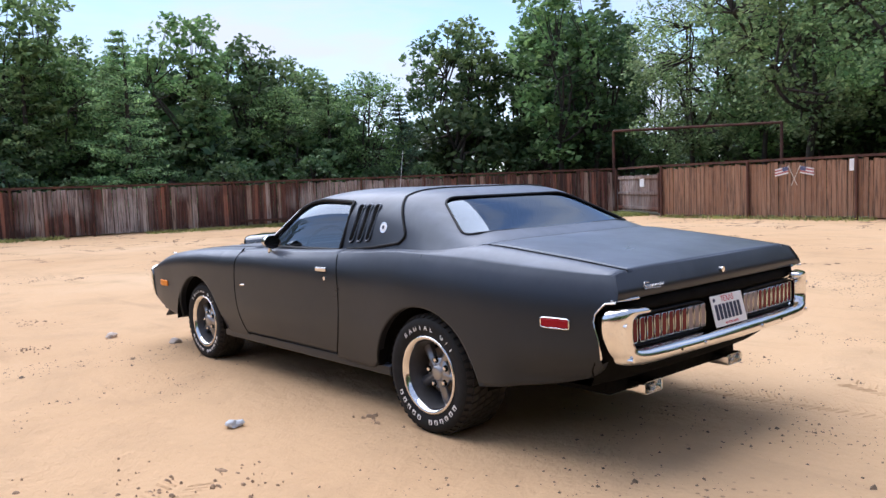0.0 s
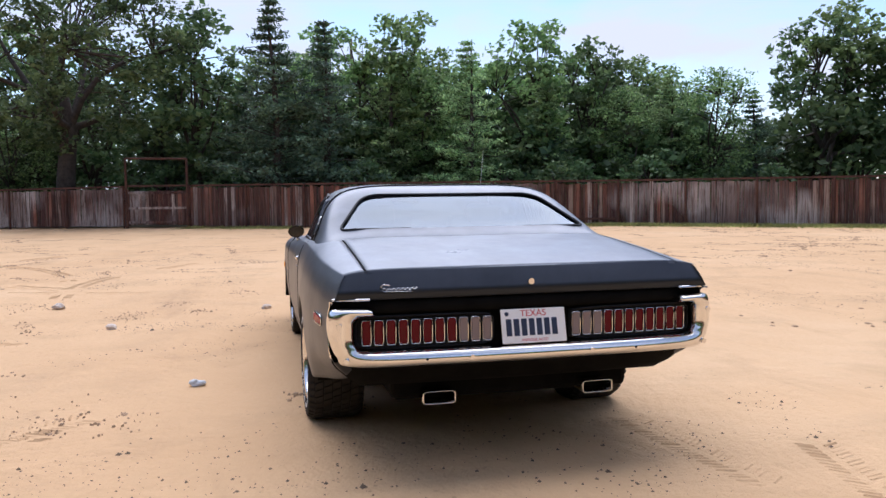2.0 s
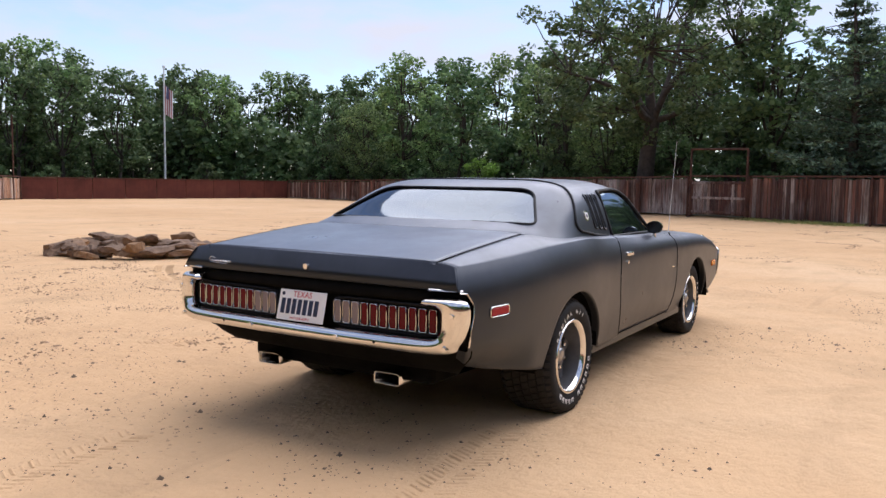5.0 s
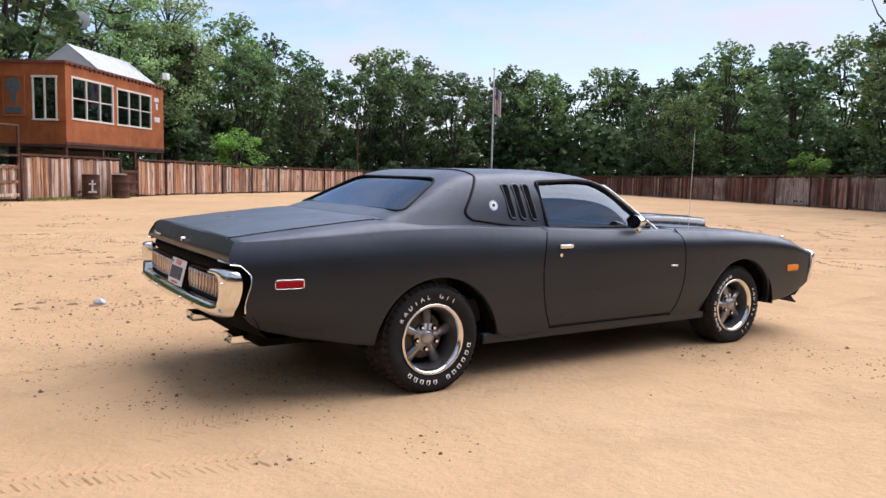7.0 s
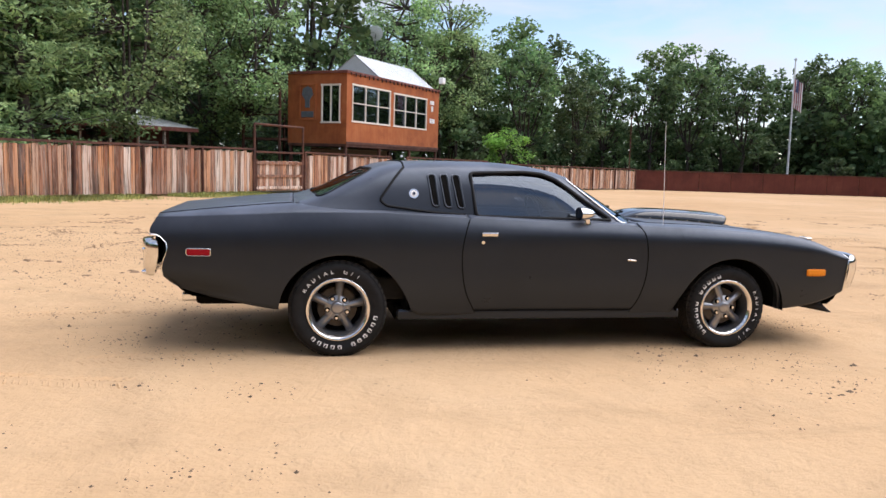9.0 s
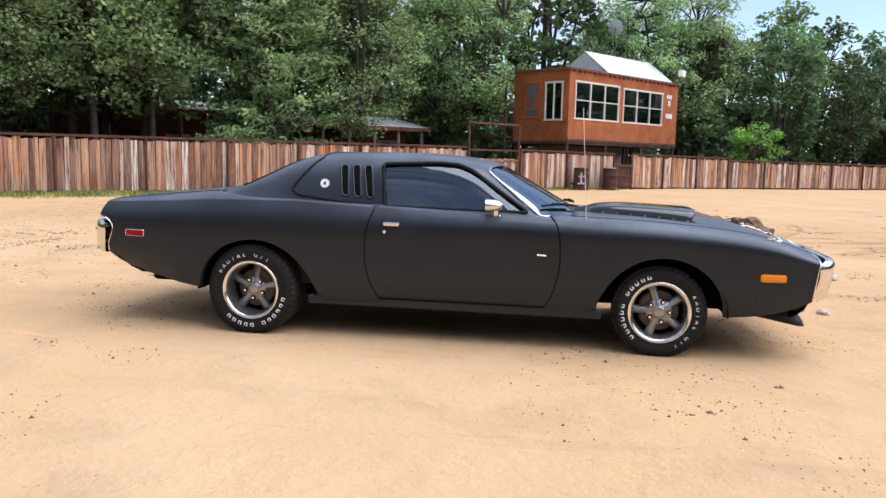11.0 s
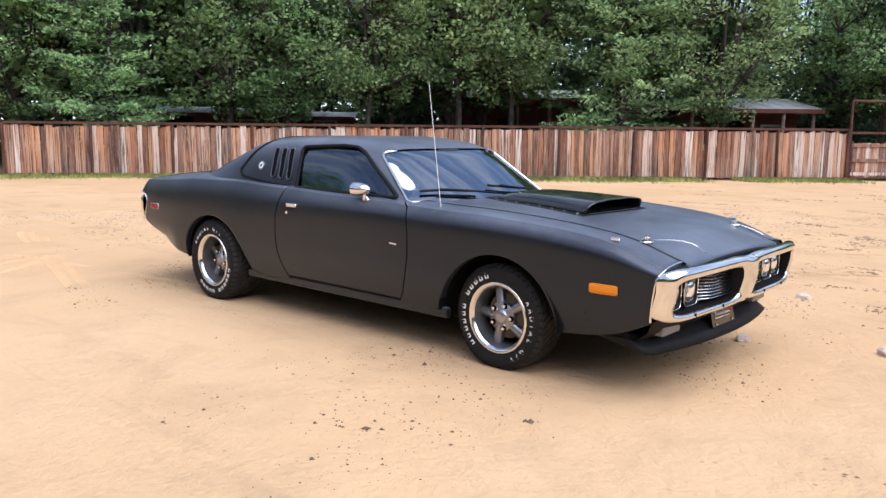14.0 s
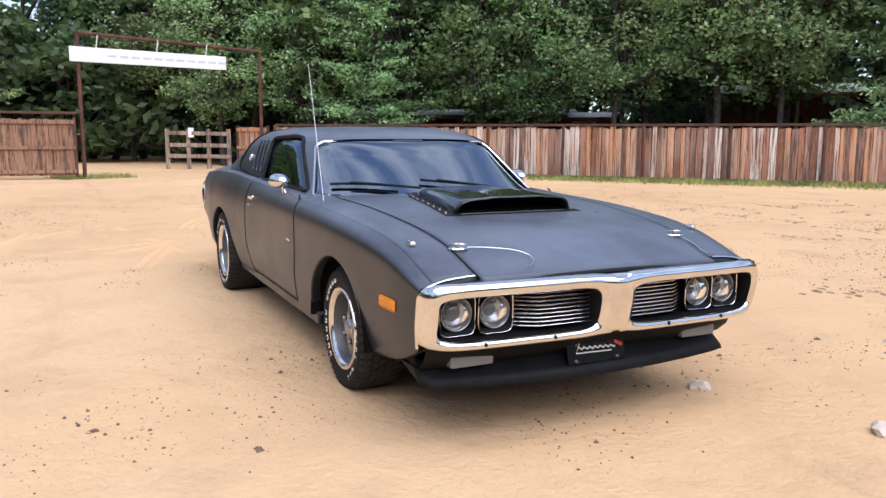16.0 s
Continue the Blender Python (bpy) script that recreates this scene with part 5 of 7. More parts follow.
            P = [[(0.012, a, b), (0.0, a * 0.84, b * 0.80), (-0.02, a * 0.83, b * 0.79)] for a, b in sq]
            child("bezel", grid_mesh("bezel", P, "black", close_u=True, flip=True), lamp)
        pts = [(3.911, sg * y, float(top_z(np.float64(3.908), np.float64(y))) + 0.001) for y in np.linspace(0.628, 0.808, 9)] + [(3.910, sg * 0.836, 0.690), (3.908, sg * 0.855, 0.681)] + [(float(NOSE(z)), sg * (float(side_y(NOSE(z), np.float64(z))) + 0.003), z) for z in np.linspace(0.660, 0.44, 8)]
        child("edge_trim", tube_mesh("edge_trim", pts, 0.006, "chrome", 6), car, "thin bright edge")
        part("turn_signal", box_bm(3.79, 3.872, min(sg * 0.51, sg * 0.712), max(sg * 0.51, sg * 0.712), 0.333, 0.390, 0.012), "turn", car, "frosted turn signal lens")
    # header between hood and bumper, and the valance below
    P = []
    for y in np.linspace(-0.84, 0.84, 50):
        f = xfront(y) - 4.045
        d = 0.030 * (abs(y) / 0.84) ** 2
        P.append([(3.88 + f, y, 0.724 - d), (3.945 + f, y, 0.718 - d), (3.955 + f, y, 0.70 - d), (3.90 + f, y, 0.66)])
    child("header_panel", grid_mesh("header_panel", P, "black", flip=True), car)
    P = []
    for y in np.linspace(-0.82, 0.82, 50):
        f = 0.8 * (xfront(y) - 4.045) + 0.035
        P.append([(3.90 + f, y, 0.455), (3.865 + f, y, 0.43), (3.835 + f, y, 0.37), (3.78 + f, y, 0.325), (3.5 + f, y, 0.32)])
    child("front_valance", grid_mesh("front_valance", P, "black", flip=True), car, "black valance under the bumper")
    P = []
    half = [(3.950 - 0.085 * (y / 0.74) ** 2, y, 0.250, 3.82 - 0.06 * (y / 0.74) ** 2, y * 0.99, 0.340) for y in np.linspace(0, 0.74, 24)]
    half += [(3.852, 0.785, 0.252, 3.745, 0.772, 0.345), (3.820, 0.812, 0.257, 3.720, 0.792, 0.348)]
    half += [(3.800 - 0.40 * k, 0.816 - 0.020 * k, 0.262 + 0.072 * k, 3.700 - 0.31 * k, 0.806, 0.370 - 0.026 * k) for k in np.linspace(0, 1, 8)]
    for lx, ly, lz, tx, ty, tz in [(a, -b, c, d, -e, f) for a, b, c, d, e, f in half[:0:-1]] + half:
        top, low = (tx, ty, tz), (lx, ly, lz)
        P.append([top, tuple(0.5 * (a + b) + c for a, b, c in zip(top, low, (0, 0, -0.006))), low, (low[0] - 0.012, low[1] * 0.99, low[2] - 0.003), (top[0] - 0.03, top[1] * 0.97, top[2] - 0.01)])
    child("air_dam", grid_mesh("air_dam", P, "black", flip=True), car, "black chin spoiler")
    pl = new("front_plate")
    pl.parent = car
    pl["label"] = "dark novelty plate with a silver script shape"
    pl.matrix_basis = pose(3.885, 0.0, 0.350, 0, -14, 0)
    part("plate", box_bm(-0.003, 0.003, -0.155, 0.155, -0.062, 0.068, 0.002, 1), "gloss", pl)
    script = [(0.006, 0.10 - 0.2 * t, 0.005 * math.sin(t * 44) + 0.006 * (1 - t)) for t in np.linspace(0, 1, 60)]
    child("script_shape", tube_mesh("script_shape", [(0.0045, -p[1], p[2]) for p in script], 0.0035, "plate", 5), pl)
    child("script_shape", tube_mesh("script_shape", [(0.0045, -0.11, 0.02), (0.0045, -0.085, 0.032), (0.0045, -0.11, -0.015), (0.0045, 0.08, -0.018)], 0.003, "plate", 5), pl)
    part("red_shape", beam_bm((0.0045, 0.10, 0.02), (0.0045, 0.14, 0.0), 0.002, 0.016), "redink", pl)
    for y in (-0.11, 0.11):
        part("bolt", rod_bm((0, y, -0.05), (0.008, y, -0.05), 0.007, 8), "chrome", pl)


def rear_end(car):
    bumper = new("rear_bumper")
    bumper.parent = car
    bumper["label"] = "chrome rear bumper turned up at the ends"
    inner = [(0.725, 0.752), (0.765, 0.752), (0.795, 0.742), (0.812, 0.715), (0.812, 0.66), (0.800, 0.622), (0.765, 0.600), (0.60, 0.597), (0.30, 0.596), (0.0, 0.596)]
    outer = [(0.725, 0.786), (0.83, 0.788), (0.876, 0.780), (0.898, 0.752), (0.902, 0.70), (0.893, 0.64), (0.865, 0.575), (0.80, 0.533), (0.40, 0.527), (0.0, 0.525)]

    def dense(a):
        s = spl(*[(i, p[0]) for i, p in enumerate(a)])
        t = spl(*[(i, p[1]) for i, p in enumerate(a)])
        return [(float(s(u)), float(t(u))) for u in np.linspace(0, len(a) - 1, 64)]
    di, do = dense(inner), [(y * 1.015, z) for y, z in dense(outer)]
    path = [(a, b) for a, b in zip(di, do)]
    full = path + [((-a[0], a[1]), (-b[0], b[1])) for a, b in path[-2::-1]]
    P = []
    for (iy, iz), (oy, oz) in full:
        row = []
        for k, dx in ((0.0, 0.07), (0.02, 0.012), (0.15, 0.0), (0.38, -0.012), (0.62, -0.012), (0.80, -0.005), (0.93, 0.010), (1.0, 0.030), (1.0, 0.052)):
            y, z = iy + (oy - iy) * k, iz + (oz - iz) * k
            row.append((xrear(y) + dx, y, z))
        P.append(row)
    P = [[(p[0] + 0.06, p[1] * 0.999, p[2]) for p in P[0]]] + P + [[(p[0] + 0.06, p[1] * 0.999, p[2]) for p in P[-1]]]
    child("bar", grid_mesh("bar", P, "chrome", flip=False), bumper)
    for y, z in ((0.872, 0.715), (-0.872, 0.715), (0.30, 0.562), (-0.26, 0.562), (0.845, 0.565), (-0.845, 0.565)):
        part("bumper_bolt", rod_bm((xrear(y) - 0.02, y, z), (xrear(y) + 0.01, y, z), 0.011, 12), "polish", bumper)
    for y in (0.50, -0.48):
        part("bumper_hole", rod_bm((xrear(y) - 0.0145, y, 0.562), (xrear(y), y, 0.562), 0.006, 8), "under", bumper)
    for sg in (1, -1):
        # bright edge where the bumper meets the quarter
        pts = [(-1.20, sg * 0.890, 0.814), (-1.150, sg * 0.899, 0.809)] + [(float(TAIL(z)) - 0.002, sg * (float(side_y(np.float64(-1.12), np.float64(z))) + 0.003), z) for z in np.linspace(0.790, 0.56, 8)]
        child("edge_trim", tube_mesh("edge_trim", pts, 0.0048, "chrome", 6), car, "thin bright edge")
        child("panel_trim", tube_mesh("panel_trim", [(xrear(y) + 0.045, sg * y, 0.820) for y in np.linspace(0.735, 0.89, 10)], 0.0065, "chrome", 6), car, "thin bright strip")
        tl = new("tail_light")
        tl.parent = car
        tl["label"] = "tail light of upright red and frosted bars"
        part("housing", box_bm(-1.178, -1.15, min(sg * 0.185, sg * 0.79), max(sg * 0.185, sg * 0.79), 0.605, 0.745, 0.008, 1), "black", tl)
        ring = [superpt(2 * math.pi * i / 60, 0.489, 0.674, 0.306, 0.069, 7) for i in range(60)]
        child("housing_edge", tube_mesh("housing_edge", [(xrear(y) + 0.066, sg * y, z) for y, z in ring], 0.006, "black", 6, True), tl)
        for i in range(11):
            y = 0.212 + i * 0.0538
            hw, hh = 0.0185, 0.052
            x = xrear(y) + 0.062
            m = Matrix.Translation((x, sg * y, 0.674))
            lean = 0.006 if i == 10 else 0.0
            bm = box_bm(-0.006, 0.010, -hw, hw, -hh, hh, 0.004, 1)
            for v in bm.verts:
                v.co.y += -sg * (v.co.z - hh) * lean * -8 * 0.5
            part("lens", bm, "pale" if i < 3 else "red", tl, "frosted reversing lens" if i < 3 else "red lens", m=m)
            fr = [(0.0, a, b) for a, b in [superpt(2 * math.pi * q / 28, 0, 0, hw + 0.002, hh + 0.002, 9) for q in range(28)]]
            child("lens_frame", tube_mesh("lens_frame", [(-0.005, a, b) for _, a, b in fr], 0.0022, "polish", 5, True), tl, "", m)
        # tail pipes
        ex = new("exhaust_tip")
        ex.parent = car
        ex["label"] = "rectangular chrome exhaust tip"
        ex.matrix_basis = Matrix.Translation((-1.04, sg * 0.395, 0.332))
        ring = [superpt(2 * math.pi * i / 36, 0, 0, 0.078, 0.031, 9) for i in range(36)]
        P = [[(0.36, a * 0.7, b), (0.02, a, b), (-0.012, a, b), (-0.015, a * 0.97, b * 0.93), (-0.010, a * 0.93, b * 0.84), (0.16, a * 0.9, b * 0.8)] for a, b in ring]
        child("tip", grid_mesh("tip", P, "chrome", close_u=True), ex)
        child("inside", grid_mesh("inside", [[(0.10, a * 0.93, b * 0.84), (0.10, 0, 0)] for a, b in ring], "under", close_u=True), ex)
        part("pipe", rod_bm((0.3, 0, 0.0), (1.1, 0, 0.06), 0.03, 10), "under", ex)
        # brackets and spring ends behind the rear wheels
        part("spring_shackle", beam_bm((-0.40, sg * 0.66, 0.36), (-0.52, sg * 0.66, 0.345), 0.05, 0.022), "polish", car)
    # number plate: the number as plain bars
    pl = new("licence_plate")
    pl.parent = car
    pl["label"] = "white licence plate with dark bars"
    pl.matrix_basis = pose(-1.232, 0.0, 0.678, 0, 14, 0)
    part("plate", box_bm(-0.003, 0.003, -0.152, 0.152, -0.077, 0.077, 0.0025, 1), "plate", pl)
    flip = Matrix(((0, 0, -1, -0.0035), (-1, 0, 0, 0), (0, 1, 0, 0), (0, 0, 0, 1)))
    child("state_name", text_mesh("TEXAS", 0.042, "state_name", "redink", 0.0006), pl, "", flip @ Matrix.Translation((0, 0.055, 0)))
    child("plate_words", text_mesh("ANTIQUE AUTO", 0.017, "plate_words", "redink", 0.0006), pl, "", flip @ Matrix.Translation((0, -0.064, 0)))
    for i in range(7):
        part("plate_bar", box_bm(-0.005, -0.0025, 0.118 - i * 0.036 - 0.013, 0.118 - i * 0.036 + 0.013, -0.044, 0.032, 0.001, 1), "ink", pl)
    part("star", rod_bm((-0.0045, 0.125, 0.055), (-0.002, 0.125, 0.055), 0.011, 5), "ink", pl)
    part("trunk_lock", rod_bm((-1.206, 0, 0.874), (-1.175, 0, 0.874), 0.014, 20), "chrome", car, "round chrome trunk lock")
    # silver script shape on the tail panel
    pts = [(-1.2, 0.675 - 0.15 * t, 0.862 + 0.0045 * math.sin(t * 46)) for t in np.linspace(0, 1, 70)]
    child("script_badge", tube_mesh("script_badge", pts, 0.0028, "chrome", 5), car, "silver script badge shape")
    pts = [(-1.2, y, z) for y, z in ((0.645, 0.878), (0.675, 0.883), (0.688, 0.868), (0.675, 0.852), (0.640, 0.852), (0.55, 0.849))]
    child("script_badge", tube_mesh("script_badge", pts, 0.0028, "chrome", 5), car)


def side_trim(car):
    for sg in (1, -1):
        def at(x, z, out=0.0):
            return Vector((x, sg * (float(side_y(np.float64(x), np.float64(z))) + out), z))
        h = new("door_handle")
        h.parent = car
        h["label"] = "chrome door handle"
        p = at(1.048, 0.838)
        part("grip", box_bm(p.x - 0.058, p.x + 0.058, p.y - 0.016, p.y + 0.016, p.z - 0.013, p.z + 0.016, 0.008), "chrome", h)
        part("button", rod_bm(at(1.0, 0.784, -0.01), at(1.0, 0.784, 0.008), 0.012, 14), "chrome", h)
        for (x0, x1, z0, z1, mat, nm) in ((-0.965, -0.820, 0.681, 0.725, "marker_red", "red rear side marker"), (3.540, 3.690, 0.555, 0.599, "amber", "amber front side marker")):
            q = new("side_marker")
            q.parent = car
            q["label"] = nm
            a, b = at(x0, (z0 + z1) / 2), at(x1, (z0 + z1) / 2)
            ang = math.degrees(math.atan2(b.y - a.y, b.x - a.x))
            c = (a + b) / 2
            L = (b - a).length / 2
            q.matrix_basis = pose(c.x, c.y, c.z, 0, 0, ang)
            part("lens", box_bm(-L, L, -0.006, 0.010 * 1, -0.019, 0.019, 0.004, 1) if sg > 0 else box_bm(-L, L, -0.010, 0.006, -0.019, 0.019, 0.004, 1), mat, q)
            ring = [superpt(2 * math.pi * i / 36, 0, 0, L + 0.004, 0.023, 10) for i in range(36)]
            child("bezel", tube_mesh("bezel", [(u, sg * 0.004, v) for u, v in ring], 0.004, "polish" if mat == "marker_red" else "amber", 6, True), q)
        part("fender_badge", beam_bm(at(2.070, 0.667, 0.003), at(2.135, 0.664, 0.003), 0.006, 0.012, 0.002), "chrome", car)
        # mirror on a stalk
        mr = new("door_mirror")
        mr.parent = car
        mr["label"] = "chrome bullet door mirror"
        mr.matrix_basis = Matrix.Translation((1.772, sg * 0.868, 0.905)) @ Matrix.Rotation(radians(-6 * sg), 4, "Z")
        prof = []
        for i in range(14):
            t = i / 13
            r = 0.060 * math.sqrt(max(0, 1 - (1 - t) ** 2.2)) * (1 - 0.04 * t)
            prof.append((0.055 - 0.125 * t, r))
        Q = [[(x, 1.08 * r * math.cos(2 * math.pi * i / 32), 0.086 + 0.82 * r * math.sin(2 * math.pi * i / 32)) for x, r in prof] for i in range(32)]
        child("shell", grid_mesh("shell", Q, "chrome", close_u=True, flip=True), mr)
        child("mirror_glass", grid_mesh("mirror_glass", [[(-0.066, 1.0 * r * math.cos(2 * math.pi * i / 32), 0.086 + 0.76 * r * math.sin(2 * math.pi * i / 32)) for r in (0.055, 0.0)] for i in range(32)], "gloss", close_u=True), mr, "dark mirror glass")
        P = []
        for t in np.linspace(0, 1, 10):
            w = 0.052 * (1 - t) ** 1.8 + 0.014
            c = (0.012 - 0.008 * t, -sg * 0.030 * (1 - t), -0.022 + 0.078 * t)
            P.append([(c[0] + w * math.cos(2 * math.pi * i / 16), c[1] + 0.55 * w * math.sin(2 * math.pi * i / 16), c[2]) for i in range(17)])
        child("stalk", grid_mesh("stalk", P, "chrome"), mr)
        # louvres and medallion in the quarter panel
        for k, (xt, xb) in enumerate(((0.655, 0.675), (0.742, 0.766), (0.828, 0.858))):
            poly = rounded([(xt - 0.030, 1.238), (xt + 0.026, 1.242), (xb + 0.030, 1.018 - 0.006 * k), (xb - 0.018, 1.026 - 0.006 * k)], 0.022)
            rim = SKIN_Z(poly, sg, 0.003)
            lv = new("louvre")
            lv.parent = car
            lv["label"] = "dark louvre slot with a raised rim"
            child("rim", tube_mesh("rim", rim, 0.0075, "primer", 6, True), lv)
            mx, mz = sum(p[0] for p in poly) / len(poly), sum(p[1] for p in poly) / len(poly)
            # Dark sheet laid on the skin in place of a shaded opening
            Q = [[tuple(r) for r in SKIN_Z([(px + (mx - px) * f, pz + (mz - pz) * f) for f in (0.0, 0.5, 0.97)], sg, 0.0035)] for px, pz in poly]
            child("slot", grid_mesh("slot", Q, "under", close_u=True, smooth=True, flip=sg < 0), lv)
        c = Vector(SKIN_Z([(0.525, 1.105)], sg, 0.0)[0])
        nrm = Vector((0, sg * 0.96, 0.28))
        part("medallion", rod_bm(c - nrm * 0.004, c + nrm * 0.006, 0.034, 28), "chrome", car, "round chrome medallion")
        part("medallion_face", rod_bm(c, c + nrm * 0.0075, 0.024, 24), "plate", car)
        part("medallion_mark", rod_bm(c, c + nrm * 0.009, 0.012, 6), "ink", car)
        # small things on the hood and fenders
        z = float(top_z(np.float64(3.608), np.float64(0.775)))
        part("fender_lamp", box_bm(3.583, 3.633, min(sg * 0.762, sg * 0.788), max(sg * 0.762, sg * 0.788), z - 0.004, z + 0.020, 0.008), "chrome", car, "small chrome indicator on the fender")
        z = float(top_z(np.float64(3.693), np.float64(0.595))) + 0.003
        pin = new("hood_pin")
        pin.parent = car
        pin["label"] = "chrome hood pin with a lanyard"
        bm = bmesh.new()
        bmesh.ops.create_cone(bm, cap_ends=True, segments=20, radius1=0.036, radius2=0.032, depth=0.006, matrix=Matrix.Translation((3.693, sg * 0.595, z + 0.003)) @ Matrix.Scale(1.3, 4, (0, 1, 0)))
        part("plate", bm, "chrome", pin)
        part("pin", rod_bm((3.693, sg * 0.595, z), (3.693, sg * 0.595, z + 0.03), 0.006, 8), "chrome", pin)
        child("clip", tube_mesh("clip", [(3.693 + 0.02 * math.cos(a), sg * 0.595 + 0.04 * math.sin(a), z + 0.018) for a in np.linspace(0, 5, 14)], 0.003, "chrome", 5), pin)
        cab = []
        for t in np.linspace(0, 1, 20):
            if sg < 0:
                x = 3.70 + 0.235 * t ** 1.2
                y = -0.57 + 0.25 * math.sin(t * 2.35)
            else:
                x, y = 3.70 + 0.235 * t, 0.585 + 0.012 * math.sin(t * 3.1)
            cab.append((x, y, float(top_z(np.float64(min(x, 3.88)), np.float64(abs(y)))) + 0.010 + 0.012 * math.sin(math.pi * t)))
        child("lanyard", tube_mesh("lanyard", cab, 0.0028, "polish", 5), pin, "thin steel cable")


def scoop(car):
    sc = new("hood_scoop")
    sc.parent = car
    sc["label"] = "gloss black bolt-on hood scoop"
    W = spl((2.36, 0.20), (2.46, 0.245), (2.8, 0.300), (3.13, 0.345))
    Hh = spl((2.36, 0.010), (2.44, 0.045), (2.52, 0.062), (2.82, 0.078), (3.13, 0.086))
    P = []
    for x in np.linspace(2.36, 3.13, 26):
        w, h = float(W(x)), float(Hh(x))
        z0 = float(ZC(x)) + 0.014
        ring = []
        for a in np.linspace(0, math.pi, 29):
            c, s = math.cos(a), math.sin(a)
            k = (abs(c) ** 8 + abs(s) ** 8) ** (-1 / 8)
            bulge = 1.0 - 0.13 * (s * k) ** 2
            lean = 0.10 * max(0, (x - 3.0) / 0.13) * (s * k)
            ring.append((x + lean * 0.5, w * c * k * bulge, z0 + h * s * k + (0.006 if abs(c) < 0.5 else 0)))
        P.append(ring)
    rim = P[-1]
    c0 = Vector((3.1, 0, float(ZC(3.1)) + 0.06))
    P.append([(p[0] + 0.012, p[1] * 0.985, p[2] - 0.004) for p in rim])
    P.append([(p[0] + 0.006, p[1] * 0.94, c0.z + (p[2] - c0.z) * 0.80) for p in rim])
    P.append([(p[0] - 0.20, p[1] * 0.90, c0.z + (p[2] - c0.z) * 0.72) for p in rim])
    child("shell", grid_mesh("shell", P, "gloss", flip=True), sc)
    part("throat", box_bm(2.88, 2.90, -0.24, 0.24, 0.895, 0.965), "under", sc)
    part("lower_lip", box_bm(2.95, 3.165, -0.315, 0.315, 0.878, 0.896, 0.006), "gloss", sc)
    # flange with its rivets
    P = []
    for x in np.linspace(2.30, 3.18, 24):
        w = float(W(min(max(x, 2.36), 3.13))) + 0.055
        P.append([(x, y, float(top_z(np.float64(x), np.float64(abs(y)))) + (0.0035 if abs(j - 5) == 5 else 0.009)) for j, y in enumerate(np.linspace(-w, w, 11))])
    child("flange", grid_mesh("flange", P, "black"), sc)
    for sg in (1, -1):
        for x in np.linspace(2.42, 3.12, 8):
            y = sg * (float(W(x)) + 0.032)
            part("rivet", rod_bm((x, y, float(top_z(np.float64(x), np.float64(abs(y)))) + 0.004), (x, y, float(top_z(np.float64(x), np.float64(abs(y)))) + 0.015), 0.008, 8), "chrome", sc)
    for y in np.linspace(-0.27, 0.27, 6):
        part("rivet", rod_bm((3.165, y, 0.870), (3.172, y, 0.886), 0.008, 8), "chrome", sc)
    # aerial, wipers
    an = new("aerial")
    an.parent = car
    an["label"] = "thin steel aerial on the fender"
    part("mast", rod_bm((2.395, -0.785, 0.88), (2.339, -0.846, 1.667), 0.0024, 6, 0.0016), "plate", an)
    part("base", rod_bm((2.397, -0.783, 0.872), (2.393, -0.787, 0.905), 0.014, 10, 0.008), "black", an)
    for y0, y1 in ((-0.16, -0.55), (0.32, -0.02)):
        wp = new("wiper")
        wp.parent = car
        wp["label"] = "black wiper resting on the windshield"
        a = SKIN_S([(y0 + (y1 - y0) * t, 2.335 - 0.075 * t) for t in np.linspace(0, 1, 8)], 0.03)
        b = SKIN_S([(y0 - 0.12 + (y1 - y0) * 0.95 * t, 2.29 - 0.055 * t) for t in np.linspace(0.0, 1.0, 10)], 0.018)
        child("arm", tube_mesh("arm", a, 0.008, "black", 6), wp)
        child("blade", tube_mesh("blade", b, 0.009, "black", 6), wp)
        child("arm_link", tube_mesh("arm_link", [a[0], a[3]], 0.0065, "polish", 6), wp)


def cabin(car):
    part("cabin_floor", box_bm(-0.2, 2.2, -0.76, 0.76, 0.36, 0.52, 0.02), "dark_in", car)
    part("dashboard", box_bm(1.92, 2.22, -0.72, 0.72, 0.72, 0.93, 0.06, 3), "vinyl", car)
    part("parcel_shelf", box_bm(-0.25, 0.25, -0.66, 0.66, 0.94, 0.97, 0.01), "dark_in", car)
    for y in (0.38, -0.38):
        st = new("front_seat")
        st.parent = car
        st["label"] = "black vinyl bucket seat"
        part("cushion", box_bm(0.95, 1.5, y - 0.26, y + 0.26, 0.52, 0.68, 0.06, 3), "vinyl", st)
        bm = box_bm(-0.07, 0.07, y - 0.25, y + 0.25, 0, 0.56, 0.05, 3)
        part("backrest", bm, "vinyl", st, m=Matrix.Translation((0.98, 0, 0.58)) @ Matrix.Rotation(radians(-14), 4, "Y"))
        part("headrest", box_bm(0.76, 0.86, y - 0.13, y + 0.13, 1.06, 1.20, 0.04, 3), "vinyl", st)
    part("rear_bench", box_bm(0.15, 0.36, -0.62, 0.62, 0.5, 0.96, 0.06, 3), "vinyl", car)
    ring = [(1.76 - 0.05 * math.sin(a), 0.38 + 0.19 * math.cos(a), 0.90 + 0.17 * math.sin(a)) for a in np.linspace(0, 2 * math.pi, 33)[:-1]]
    child("steering_wheel", tube_mesh("steering_wheel", ring, 0.013, "vinyl", 8, True), car, "black steering wheel")
    part("inner_mirror", box_bm(1.74, 1.76, -0.11, 0.11, 1.20, 1.25, 0.008), "vinyl", car)


front_end(car)
rear_end(car)
side_trim(car)
scoop(car)
cabin(car)


